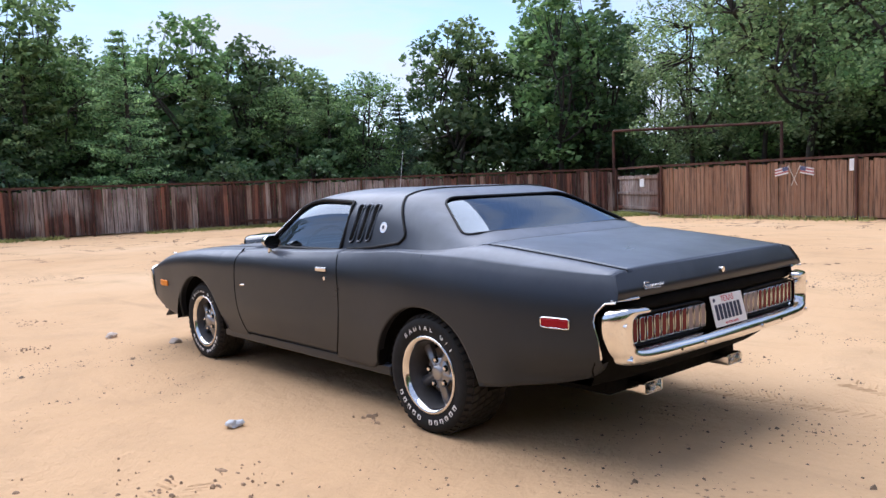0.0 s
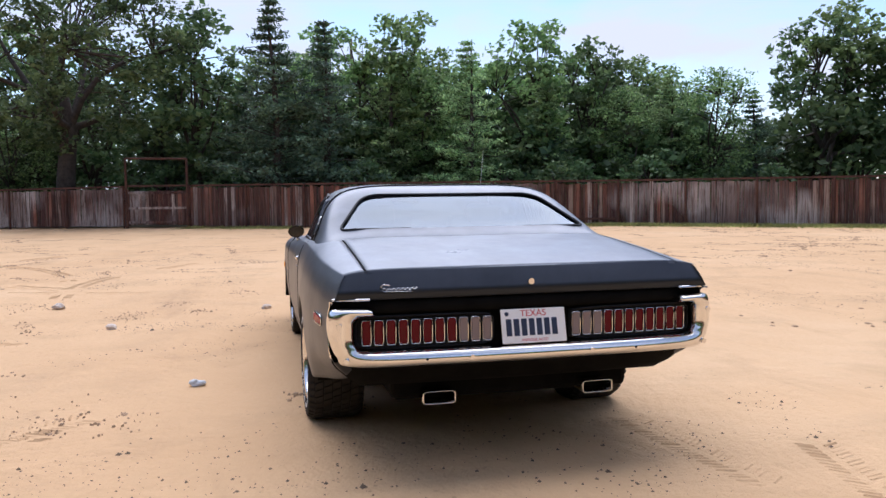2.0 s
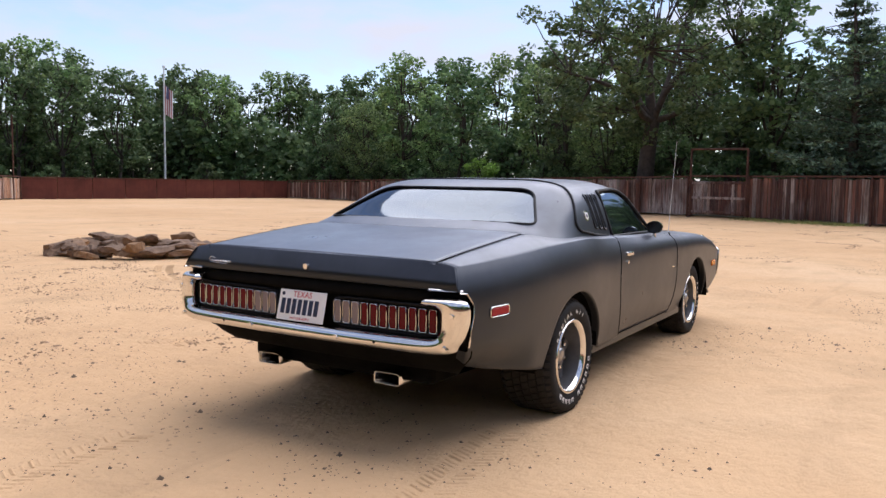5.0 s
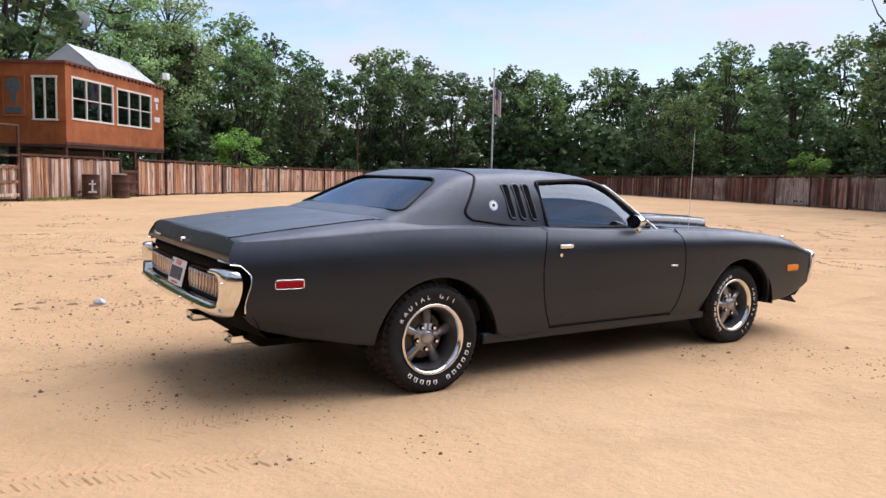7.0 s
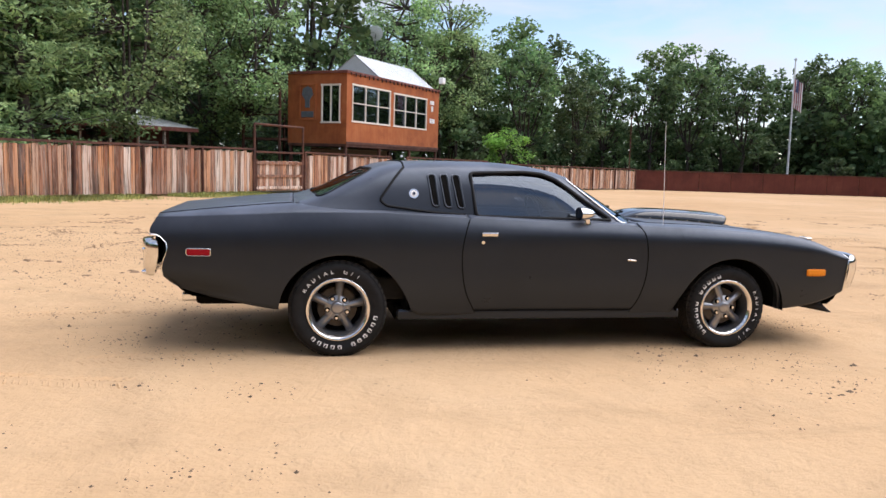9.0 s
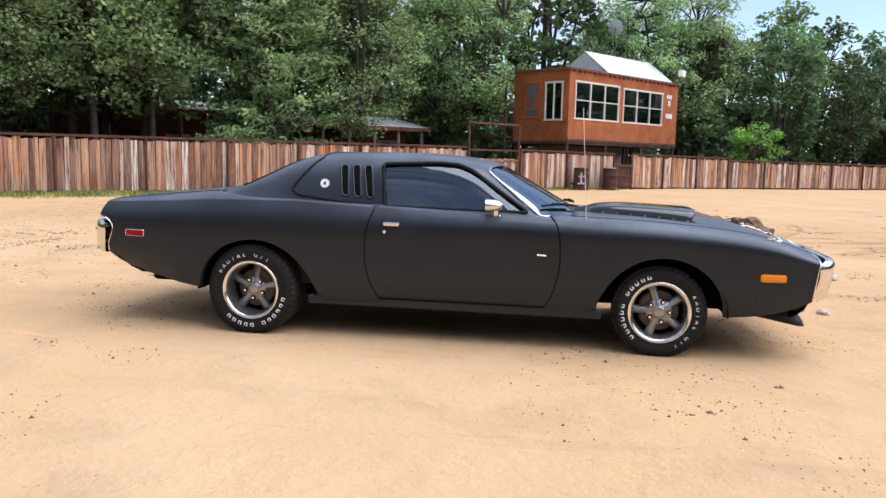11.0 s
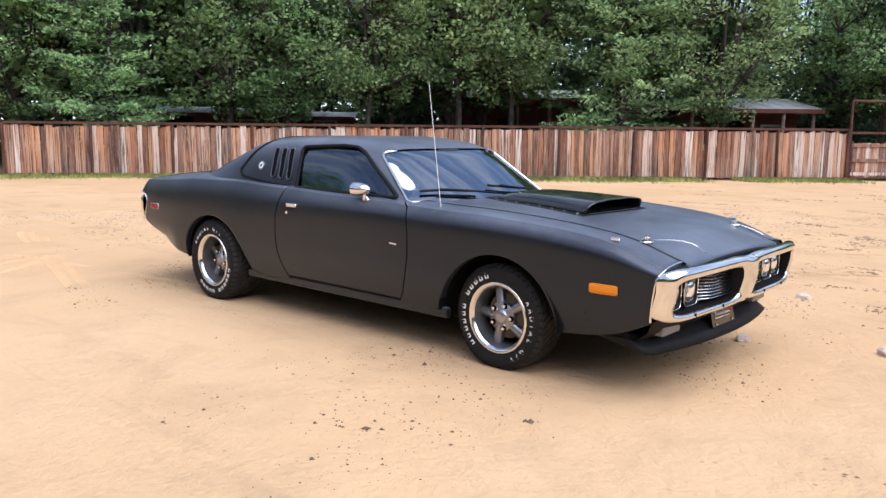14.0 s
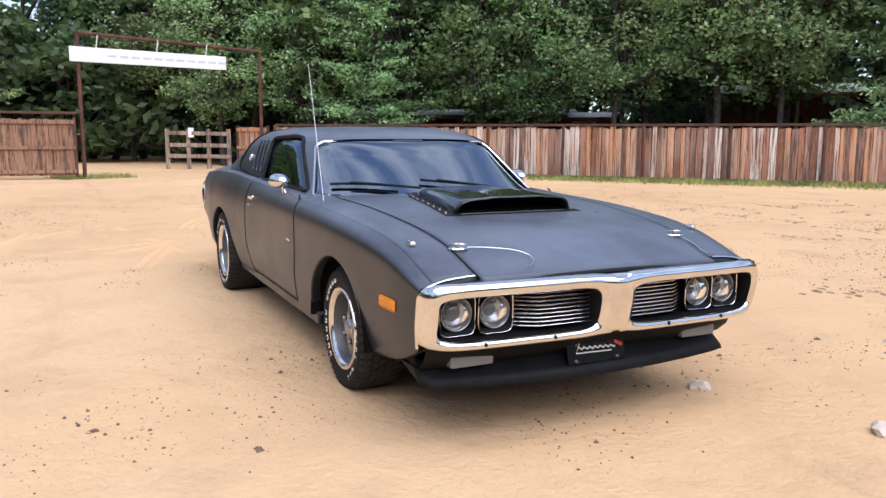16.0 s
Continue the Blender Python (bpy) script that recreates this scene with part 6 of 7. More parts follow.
# ---------------------------------------------------------------- the tower on stilts
def tower():
    C, L, R = Vector((1.9, 27.9, 0)), Vector((-0.55, 29.6, 0)), Vector((7.2, 35.2, 0))
    u = (R - C).normalized()
    v = (L - C) - u * (L - C).dot(u)
    wid, length = v.length, (R - C).length
    ang = math.degrees(math.atan2(u.y, u.x))
    root = thing("tower_cabin", "rusted steel cabin on stilts with cream windows", "cabin", (C.x, C.y, 0), turn=ang)
    z0, z1 = 2.02, 5.10
    t = 0.06
    # wall panels with openings: long face lies along local x at y = 0, short face along y at x = 0

    def wall(axis, a0, a1, holes, off, name):
        """A thin wall made of bars round its openings; axis 'x' or 'y'."""
        cuts = sorted({a0, a1, *[h[0] for h in holes], *[h[1] for h in holes]})
        for p, q in zip(cuts, cuts[1:]):
            hs = [h for h in holes if h[0] <= p and h[1] >= q]
            spans = [(z0, z1)] if not hs else [(z0, hs[0][2]), (hs[0][3], z1)]
            for b, c in spans:
                bm = box_bm(p, q, off, off + t, b, c) if axis == "x" else box_bm(off, off + t, p, q, b, c)
                part(name, bm, "rust", root)
    big = [(0.45, 3.75, 3.02, 4.55), (4.15, 7.55, 3.02, 4.50)]
    wall("x", 0.0, length, big, 0.0, "wall_panel")
    wall("y", t, wid, [(0.35, 1.25, 2.95, 4.50)], 0.0, "wall_panel")
    wall("x", 0.0, length, [], wid, "wall_panel")
    wall("y", t, wid, [], length - t, "wall_panel")
    part("floor_slab", box_bm(0.0, length, 0.0, wid + t, z0 - 0.12, z0, 0.01), "rail", root)
    part("dark_room", box_bm(0.9, length - 0.9, 1.5, wid - 0.1, z0 + 0.05, z1 - 0.2), "dark_in", root)

    def window(axis, a0, a1, b0, b1, nx, nz):
        w = new("window")
        w.parent = root
        w["label"] = "cream framed window with dark panes"
        f = 0.06

        def bar(p0, p1, q0, q1):
            bm = box_bm(p0, p1, -0.035, 0.02, q0, q1, 0.006, 1) if axis == "x" else box_bm(-0.035, 0.02, p0, p1, q0, q1, 0.006, 1)
            part("frame_bar", bm, "frame_white", w)
        bar(a0 - f, a1 + f, b1 - f * 0.3, b1 + f)
        bar(a0 - f, a1 + f, b0 - f, b0 + f * 0.3)
        for i in range(nx + 1):
            p = a0 + (a1 - a0) * i / nx
            bar(p - f / 2, p + f / 2, b0, b1)
        for j in range(1, nz):
            q = b0 + (b1 - b0) * j / nz
            bar(a0, a1, q - f * 0.35, q + f * 0.35)
        for i in range(nx):
            for j in range(nz):
                p, q = a0 + (a1 - a0) * i / nx, a0 + (a1 - a0) * (i + 1) / nx
                r, s = b0 + (b1 - b0) * j / nz, b0 + (b1 - b0) * (j + 1) / nz
                bm = box_bm(p, q, 0.012, 0.018, r, s) if axis == "x" else box_bm(0.012, 0.018, p, q, r, s)
                part("pane", bm, "window_dark", w).visible_shadow = False
    window("x", *big[0], 3, 2)
    window("x", *big[1], 3, 2)
    window("y", 0.35, 1.25, 2.95, 4.50, 2, 1)
    # plate and marks
    for a, b, c, d in ((1.55, 2.45, 3.02, 3.10), (1.55, 2.45, 4.50, 4.58), (1.55, 1.62, 3.10, 4.50), (2.38, 2.45, 3.10, 4.50)):
        part("plaque_frame", box_bm(-0.04, -0.003, a, b, c, d, 0.005, 1), "rust", root)
    part("plaque_mark", rod_bm((-0.03, 2.0, 4.18), (-0.004, 2.0, 4.18), 0.30, 7), "slate", root)
    part("plaque_mark", box_bm(-0.032, -0.004, 1.88, 2.12, 3.55, 3.92, 0.01), "slate", root)
    part("plaque_mark", box_bm(-0.032, -0.004, 1.68, 2.32, 3.14, 3.40, 0.01), "slate", root)
    for k, (a, b, w, h) in enumerate(((7.95, 4.30, 0.5, 0.20), (8.1, 3.95, 0.22, 0.28), (7.95, 3.35, 0.62, 0.24))):
        for j in range(3):
            part("wall_mark", box_bm(a + j * w / 3, a + (j + 0.7) * w / 3, -0.03, -0.004, b, b + h, 0.006, 1), "sign", root)
    # trim, roof
    part("eave_trim", box_bm(-0.05, length + 0.05, -0.06, -0.004, z1 - 0.10, z1 + 0.02, 0.01), "shed", root)
    part("eave_trim", box_bm(-0.06, -0.004, -0.05, wid + 0.1, z1 - 0.10, z1 + 0.02, 0.01), "shed", root)
    part("base_trim", box_bm(-0.03, length, -0.04, -0.004, z0 - 0.02, z0 + 0.10, 0.01), "rail", root)
    for i in range(24):
        x = 0.2 + i * (length - 0.4) / 23
        part("festoon_bulb", rod_bm((x, -0.09, z1 - 0.16 - 0.05 * math.sin(i * 1.1) ** 2), (x, -0.09, z1 - 0.05), 0.03, 6), "dark_in", root)
    # tin gable roof: ridge along the cabin, set back
    n = 22
    for i in range(n):
        x0, x1 = 3.3 + (length - 3.3) * i / n, 3.3 + (length - 3.3) * (i + 1) / n
        P = [[(x, 0.25, z1 + 0.02), (x, wid / 2 + 0.2, z1 + 1.15)] for x in (x0, x0 + 0.015, x0 + 0.03, x1 - 0.001)]
        for r in (0, 1):
            P[1][r] = (P[1][r][0], P[1][r][1], P[1][r][2] + 0.03)
        child("roof_sheet", grid_mesh("roof_sheet", P, "tin", smooth=False), root)
    P = [[(x, wid / 2 + 0.2, z1 + 1.15), (x, wid + 0.4, z1 + 0.02)] for x in (3.3, length)]
    child("roof_back", grid_mesh("roof_back", P, "tin", smooth=False), root)
    for x in (3.32, length - 0.06):
        me = mesh_of("gable", [(x, 0.3, z1), (x, wid + 0.35, z1), (x, wid / 2 + 0.2, z1 + 1.12), (x + 0.04, 0.3, z1), (x + 0.04, wid + 0.35, z1), (x + 0.04, wid / 2 + 0.2, z1 + 1.12)], [(0, 1, 2), (5, 4, 3), (0, 3, 4, 1), (1, 4, 5, 2), (2, 5, 3, 0)], "tin")
        child("gable", me, root)
    part("ceiling_deck", box_bm(0, length, 0, wid + t, z1 - 0.08, z1, 0.005, 1), "rail", root)
    # stilts, stair and rail
    for x in (0.1, length * 0.33, length * 0.66, length - 0.1):
        for y in (0.1, wid - 0.05):
            part("stilt", box_bm(x - 0.06, x + 0.06, y - 0.06, y + 0.06, -0.05, z0 - 0.12, 0.01, 1), "rail", root)
    part("back_wall", box_bm(1.5, length - 0.5, wid - 0.2, wid - 0.1, 0.0, z0 - 0.15), "block", root, "tan wall under the cabin")
    for i in range(9):
        part("stair_tread", box_bm(0.4 + i * 0.24, 0.68 + i * 0.24, 1.2, 2.1, z0 - 0.25 - i * 0.2, z0 - 0.21 - i * 0.2), "rail", root)
    # side platform
    part("platform", box_bm(-0.4, 2.6, wid + 0.1, wid + 2.2, z0 + 0.1, z0 + 0.2), "rail", root)
    for x, y in ((-0.4, wid + 2.2), (2.6, wid + 2.2), (-0.4, wid + 0.2)):
        part("platform_post", box_bm(x - 0.05, x + 0.05, y - 0.05, y + 0.05, 0, z0 + 2.6, 0.01, 1), "rail", root)
    for z in (z0 + 0.7, z0 + 1.2, z0 + 2.55):
        part("platform_rail", beam_bm((-0.4, wid + 0.2, z), (-0.4, wid + 2.2, z), 0.05, 0.05), "rail", root)
    # floodlight on the corner
    part("floodlight", box_bm(length - 0.1, length + 0.25, -0.25, 0.0, z1 + 0.35, z1 + 0.68, 0.04), "plate", root, "white floodlight")
    part("lamp_arm", rod_bm((length, 0.1, z1 - 0.1), (length, -0.1, z1 + 0.45), 0.03, 8), "rail", root)


tower()


# ---------------------------------------------------------------- gates
def pipe_frame(name, label, a, b, h, ha, hb, r=0.055):
    root = thing(name, label, "gate frame", kind="")
    part("post", rod_bm((a[0], a[1], -0.1), (a[0], a[1], ha), r, 12), "rail", root)
    part("post", rod_bm((b[0], b[1], -0.1), (b[0], b[1], hb), r, 12), "rail", root)
    part("cross_bar", rod_bm((a[0], a[1], ha), (b[0], b[1], hb), r * 0.9, 12), "rail", root)
    return root


def plank_gate(name, label, a, b, z0, z1, mat, seed, top=None):
    """A swing gate of boards on a frame."""
    rng = random.Random(seed)
    a, b = Vector((*a, 0)), Vector((*b, 0))
    d = (b - a).normalized()
    L = (b - a).length
    root = thing(name, label, "gate", (a.x, a.y, 0), turn=math.degrees(math.atan2(d.y, d.x)))
    x = 0.03
    while x < L - 0.05:
        w = rng.choice([0.13, 0.15, 0.17])
        part("board", box_bm(x, min(L, x + w - 0.006), -0.012, 0.012, z0 + rng.uniform(0, 0.02), z1 + rng.uniform(-0.02, 0.01), 0.003, 1), mat, root)
        x += w
    for z in (z0 + 0.12, (z0 + z1) / 2, z1 - 0.08):
        part("gate_rail", box_bm(0, L, 0.014, 0.06, z - 0.05, z + 0.05, 0.004, 1), mat, root)
        part("gate_rail", box_bm(0, L, -0.06, -0.014, z - 0.05, z + 0.05, 0.004, 1), mat, root)
    for x in (0.0, L):
        part("gate_stile", box_bm(x - 0.04, x + 0.04, -0.05, 0.05, z0 - 0.03, z1 + 0.05, 0.006, 1), "rail", root)
    if top:
        part("top_bar", box_bm(-0.05, L + 0.05, -0.04, 0.04, top, top + 0.07, 0.006, 1), "rail", root)
    return root


# the way out in the west with its hanging sign
GA, GB = (-18.0, -1.6), (-19.3, 3.75)
pipe_frame("entry_gate_frame", "tall rusty pipe frame over the way out", GA, GB, 3.9, 4.05, 3.90)


def hanging_sign():
    a, b = Vector((*GA, 0)), Vector((*GB, 0))
    d = (b - a).normalized()
    root = thing("hanging_sign", "long white sign board hanging from ropes", "sign", (a.x + 0.12, a.y, 0), turn=math.degrees(math.atan2(d.y, d.x)))
    part("board", box_bm(-0.22, 4.35, 0.02, 0.05, 3.25, 3.66, 0.008, 1), "sign", root)
    for i in range(11):
        x0 = 0.8 + i * 0.33
        part("faint_bar", box_bm(x0, x0 + 0.24, 0.016, 0.0195, 3.42, 3.48), "paper", root)
    for x in (0.5, 2.2, 3.7):
        part("rope", rod_bm((x, 0.035, 3.64), (x + 0.05, 0.035, 4.0), 0.018, 6), "frame_white", root)


hanging_sign()
plank_gate("swing_gate", "brown board swing gate standing open", (-17.8, -1.8), (-17.9, -8.0), 0.10, 1.66, "board", 3, 1.80)
plank_gate("side_gate", "narrow plank gate beside the post", (-19.5, 4.0), (-20.9, 3.3), 0.15, 1.5, "plank", 4)


def rail_fence():
    root = thing("rail_fence", "short grey wooden rail fence", "fence")
    a, b = Vector((-23.2, 3.4, 0)), Vector((-23.7, 1.3, 0))
    for t in (0, 0.33, 0.66, 1):
        p = a.lerp(b, t)
        part("post", box_bm(p.x - 0.07, p.x + 0.07, p.y - 0.07, p.y + 0.07, -0.05, 1.45, 0.01, 1), "grey_wood", root)
    for z in (0.45, 0.85, 1.28):
        part("rail", beam_bm((a.x + 0.08, a.y, z), (b.x + 0.08, b.y, z + 0.03), 0.05, 0.14, 0.006), "grey_wood", root)
    part("notice", box_bm(-23.42, -23.40, 2.0, 2.2, 1.15, 1.5, 0.004, 1), "sign", root, "small white notice")


rail_fence()

# the way out in the east
GF2 = (9.6, -23.9)
pipe_frame("east_gate_frame", "tall rusty pipe frame beside the fence", (15.8, -22.6), GF2, 3.4, 3.25, 3.12)
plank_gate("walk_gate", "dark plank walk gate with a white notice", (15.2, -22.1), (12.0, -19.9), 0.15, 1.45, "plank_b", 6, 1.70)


def notices():
    s = thing("notice_board", "square white notice on the gate", "notice", (13.2, -20.68, 1.22), turn=145)
    part("sheet", box_bm(-0.20, 0.20, -0.02, 0.02, -0.19, 0.19, 0.004, 1), "sign", s)
    for k in (-1, 1):
        f = thing("small_flag", "small faded flag crossed with another", "flag", (7.0, -19.12, 1.36), group="crossed flags on the fence", turn=0)
        f.matrix_basis = f.matrix_basis @ Matrix.Scale(0.70, 4)
        part("stick", rod_bm((k * 0.25, 0.05, 0.28), (-k * 0.12, 0.05, -0.55), 0.014, 6), "frame_white", f)
        for i in range(5):
            part("stripe", beam_bm((k * 0.24, 0.06, 0.22 - i * 0.06), (k * 0.80, 0.06, 0.10 - i * 0.06), 0.008, 0.058), "flag_red" if i % 2 else "flag_white", f)
        part("canton", beam_bm((k * 0.25, 0.07, 0.16), (k * 0.48, 0.07, 0.11), 0.008, 0.16), "flag_blue", f)
    t = thing("paper_tag", "small white paper tag on the fence", "notice", (5.35, -18.93, 1.50))
    part("sheet", box_bm(-0.06, 0.06, 0.03, 0.05, -0.16, 0.16, 0.003, 1), "sign", t)


notices()

# gates in the east and west fences
pipe_frame("pipe_arch", "thin rusty pipe arch in the fence", (30.5, 6.2), (29.5, 3.7), 2.6, 2.9, 2.85, 0.05)
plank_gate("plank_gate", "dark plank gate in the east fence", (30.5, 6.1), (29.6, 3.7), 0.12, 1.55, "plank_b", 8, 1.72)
pipe_frame("pipe_arch", "thin rusty pipe arch in the fence", (-1.7, 23.4), (0.05, 25.1), 2.6, 2.55, 2.52, 0.045)
plank_gate("plank_gate", "weathered plank gate in the west fence", (-1.65, 23.45), (0.0, 25.05), 0.1, 1.22, "plank", 9, 1.5)


def gap_gate():
    g = plank_gate("narrow_gate", "dark narrow gate between the planks", (3.95, 28.65), (4.7, 29.35), 0.1, 1.1, "rail", 10)
    return g


gap_gate()


# ---------------------------------------------------------------- barrels, flagpole, sheds
def barrel(x, y, label, h=0.92, r=0.31):
    b = thing("oil_barrel", label, "barrel", (x, y, 0), group="barrels by the fence")
    prof = [(0.0, 0.02), (r, 0.02), (r + 0.012, 0.04), (r, 0.06), (r, h * 0.32), (r + 0.016, h * 0.34), (r, h * 0.36), (r, h * 0.65), (r + 0.016, h * 0.67), (r, h * 0.69), (r, h - 0.04), (r + 0.014, h - 0.015), (r, h), (r - 0.015, h - 0.01), (r - 0.02, 0.3), (0.0, 0.3)]
    child("drum", lathe("drum", prof, "barrel", 28, "z"), b)
    return b


b1 = barrel(2.55, 26.85, "rusty oil drum with a pale painted mark")
part("painted_mark", box_bm(-0.03, 0.03, -0.335, -0.312, 0.25, 0.72, 0.004, 1), "paper", b1)
part("painted_mark", box_bm(-0.14, 0.14, -0.335, -0.30, 0.25, 0.31, 0.004, 1), "paper", b1)
part("painted_mark", box_bm(-0.12, 0.12, -0.335, -0.305, 0.55, 0.60, 0.004, 1), "paper", b1)
b2 = barrel(3.75, 27.75, "dark rusty oil drum used as a bin")
part("bin_lining", rod_bm((0, 0, 0.85), (0.02, 0, 0.97), 0.27, 18, 0.22), "block", b2, "crumpled tan lining")


def flagpole():
    f = thing("flagpole", "tall white flagpole with a hanging flag", "flagpole", (35.9, 47.0, 0))
    part("pole", rod_bm((0, 0, 0), (0, 0, 9.6), 0.085, 14, 0.05), "pole", f)
    bm = bmesh.new()
    bmesh.ops.create_uvsphere(bm, u_segments=12, v_segments=8, radius=0.11, matrix=Matrix.Translation((0, 0, 9.68)))
    part("finial", bm, "pole", f)
    d = Vector((0.80, -0.60, 0))
    for i in range(9):
        P = []
        for z in np.linspace(0, 1, 10):
            row = []
            for k in (0, 1):
                s = (i + k) / 9 * 0.62
                w = 0.10 * math.sin(s * 14 + z * 2)
                row.append((d.x * s + d.y * w * 0.6, d.y * s - d.x * w * 0.6, 8.3 - z * 2.1 - s * 0.7))
            P.append(row)
        child("fold", grid_mesh("fold", P, "flag_red" if i % 2 else "flag_white"), f)
    P = [[(d.x * s + 0.02, d.y * s + 0.02 - 0.06, 8.34 - z - s * 0.7) for s in (0, 0.15, 0.3)] for z in (0, 0.5, 0.95)]
    child("canton", grid_mesh("canton", P, "flag_blue"), f)


flagpole()


def dish_mast():
    d = thing("satellite_dish", "pale round dish on a tall thin pole behind the cabin", "dish", (4.1, 38.6, 0))
    part("pole", rod_bm((0, 0, -0.05), (0, 0, 8.3), 0.06, 10, 0.04), "slate", d)
    P = []
    for i in range(24):
        a = 2 * math.pi * i / 24
        P.append([(r * math.cos(a), -0.12 + 0.5 * r * r, 8.4 + r * math.sin(a)) for r in (0.0, 0.15, 0.3, 0.42, 0.43)])
    child("dish", grid_mesh("dish", P, "paper", close_u=True), d, "pale grey dish")
    part("arm", rod_bm((0, -0.1, 8.1), (0, -0.5, 8.3), 0.02, 6), "slate", d)


dish_mast()
pl = thing("plain_mast", "thin grey mast by the fence", "mast", (20.2, 40.0, 0))
part("mast", rod_bm((0, 0, 0), (0, 0, 4.6), 0.035, 8), "rail", pl)
pl = thing("utility_pole", "grey wooden utility pole among the trees", "pole", (52.2, -6.1, 0))
part("mast", rod_bm((0, 0, 0), (0, 0, 12.4), 0.14, 10, 0.10), "grey_wood", pl)


def shed(name, label, x, y, turn, L, W, H, roof_mat, porch=True, rise=0.7):
    s = thing(name, label, "shed", (x, y, 0), turn=turn)
    part("front_wall", box_bm(0, L * 0.38, 0.0, 0.08, 0, H), "shed", s)
    part("front_wall", box_bm(L * 0.38 + 1.0, L, 0.0, 0.08, 0, H), "shed", s)
    part("front_wall", box_bm(L * 0.38, L * 0.38 + 1.0, 0.0, 0.08, 2.05, H), "shed", s)
    # Dark sheet behind the opening, painted in for the shade indoors
    part("doorway_dark", box_bm(L * 0.38, L * 0.38 + 1.0, 0.5, 0.55, 0, 2.05), "dark_in", s)
    part("side_wall", box_bm(0, 0.08, 0.09, W, 0, H), "shed", s)
    part("side_wall", box_bm(L - 0.08, L, 0.09, W, 0, H), "shed", s)
    part("rear_wall", box_bm(0.09, L - 0.09, W - 0.08, W, 0, H), "shed", s)
    dep = 1.6 if porch else 0.4
    n = max(6, int(L / 0.6))
    for i in range(n):
        x0, x1 = -0.3 + (L + 0.6) * i / n, -0.3 + (L + 0.6) * (i + 1) / n
        P = [[(q, -dep, H - 0.05), (q, W / 2, H + rise), (q, W + 0.3, H - 0.05)] for q in (x0, x0 + 0.02, x0 + 0.04, x1)]
        P[1] = [(a, b, c + 0.03) for a, b, c in P[1]]
        child("roof_sheet", grid_mesh("roof_sheet", P, roof_mat, smooth=False), s)
    part("fascia", box_bm(-0.3, L + 0.3, -dep - 0.03, -dep + 0.03, H - 0.22, H - 0.06), "shed", s)
    if porch:
        for i in range(5):
            q = 0.1 + (L - 0.2) * i / 4
            part("porch_post", rod_bm((q, -dep + 0.15, 0), (q + 0.05, -dep + 0.15, H - 0.1), 0.09, 8, 0.07), "grey_wood", s)
    # a window beside the door
    w = new("window")
    w.parent = s
    part("frame", box_bm(L * 0.70, L * 0.70 + 1.0, -0.03, -0.002, 1.0, 1.9, 0.01), "frame_white", w)
    part("pane", box_bm(L * 0.70 + 0.08, L * 0.70 + 0.92, -0.036, -0.03, 1.08, 1.82), "window_dark", w)
    return s


shed("porch_shed", "red brown shed with a tin roof and porch posts", -9.4, 26.9, 45, 5.2, 3.2, 2.55, "tin", True, 0.5)
shed("old_barn", "dark red barn with open porch behind the fence", -17.4, 21.6, 42, 5.6, 4.0, 2.95, "tin", True, 0.45)
shed("long_stable", "long low red shed under the trees", -27.5, 10.2, 48, 9.0, 4.0, 2.2, "tin", False, 0.25)
shed("tin_lean_to", "low tin roofed shelter among trunks", -24.0, 15.0, 44, 5.0, 3.0, 2.1, "tin", False, 0.2)


# ---------------------------------------------------------------- stones and litter
def stone_mesh(seed, flat=0.5):
    rng = np.random.default_rng(seed)
    bm = bmesh.new()
    bmesh.ops.create_icosphere(bm, subdivisions=2, radius=1.0)
    off = Vector(rng.uniform(-50, 50, 3))
    for v in bm.verts:
        n = noise.noise(v.co * 1.1 + off) * 0.55 + noise.noise(v.co * 2.7 + off) * 0.22
        v.co *= 1 + n
        v.co.z *= flat
        v.co.z = max(v.co.z, -0.55 * flat)
        v.co = Vector([round(c * 2.6) / 2.6 * 0.5 + c * 0.5 for c in v.co])
    me = bpy.data.meshes.new("stone")
    bm.to_mesh(me)
    bm.free()
    me.materials.append(M["rock"])
    return me


def fire_ring():
    rng = random.Random(8)
    kinds = [stone_mesh(20 + i, rng.uniform(0.42, 0.78)) for i in range(9)]
    cx, cy = 4.6, 9.05
    n = 0
    for ring, (count, rr, z) in enumerate(((24, 1.06, 0.06), (20, 1.02, 0.14), (5, 1.0, 0.22))):
        for i in range(count):
            if ring == 2 and rng.random() < 0.35:
                continue
            a = 2 * math.pi * (i + rng.uniform(-0.3, 0.3)) / count
            s = rng.uniform(0.12, 0.20)
            ob = new("stone", kinds[n % 9])
            ob.matrix_basis = pose(cx + rr * math.cos(a) + rng.uniform(-0.14, 0.14), cy + rr * math.sin(a) + rng.uniform(-0.14, 0.14), z + rng.uniform(-0.02, 0.02), rng.uniform(-12, 12), rng.uniform(-12, 12), math.degrees(a) + 90 + rng.uniform(-25, 25)) @ Matrix.Diagonal((s * rng.uniform(1.0, 1.6), s, s * rng.uniform(0.7, 1.0), 1))
            tagged(ob, "flat brown sandstone piled in a fire ring", "stone", "stones of the fire ring")
            n += 1


fire_ring()


def small_stone(x, y, s, mat, label, seed, cat="stone", name="loose_stone"):
    me = stone_mesh(seed, 0.7)
    me.materials.clear()
    me.materials.append(M[mat])
    ob = new(name, me)
    ob.matrix_basis = pose(x, y, s * 0.3, 0, 0, seed * 40) @ Matrix.Diagonal((s * 1.2, s, s, 1))
    tagged(ob, label, cat)


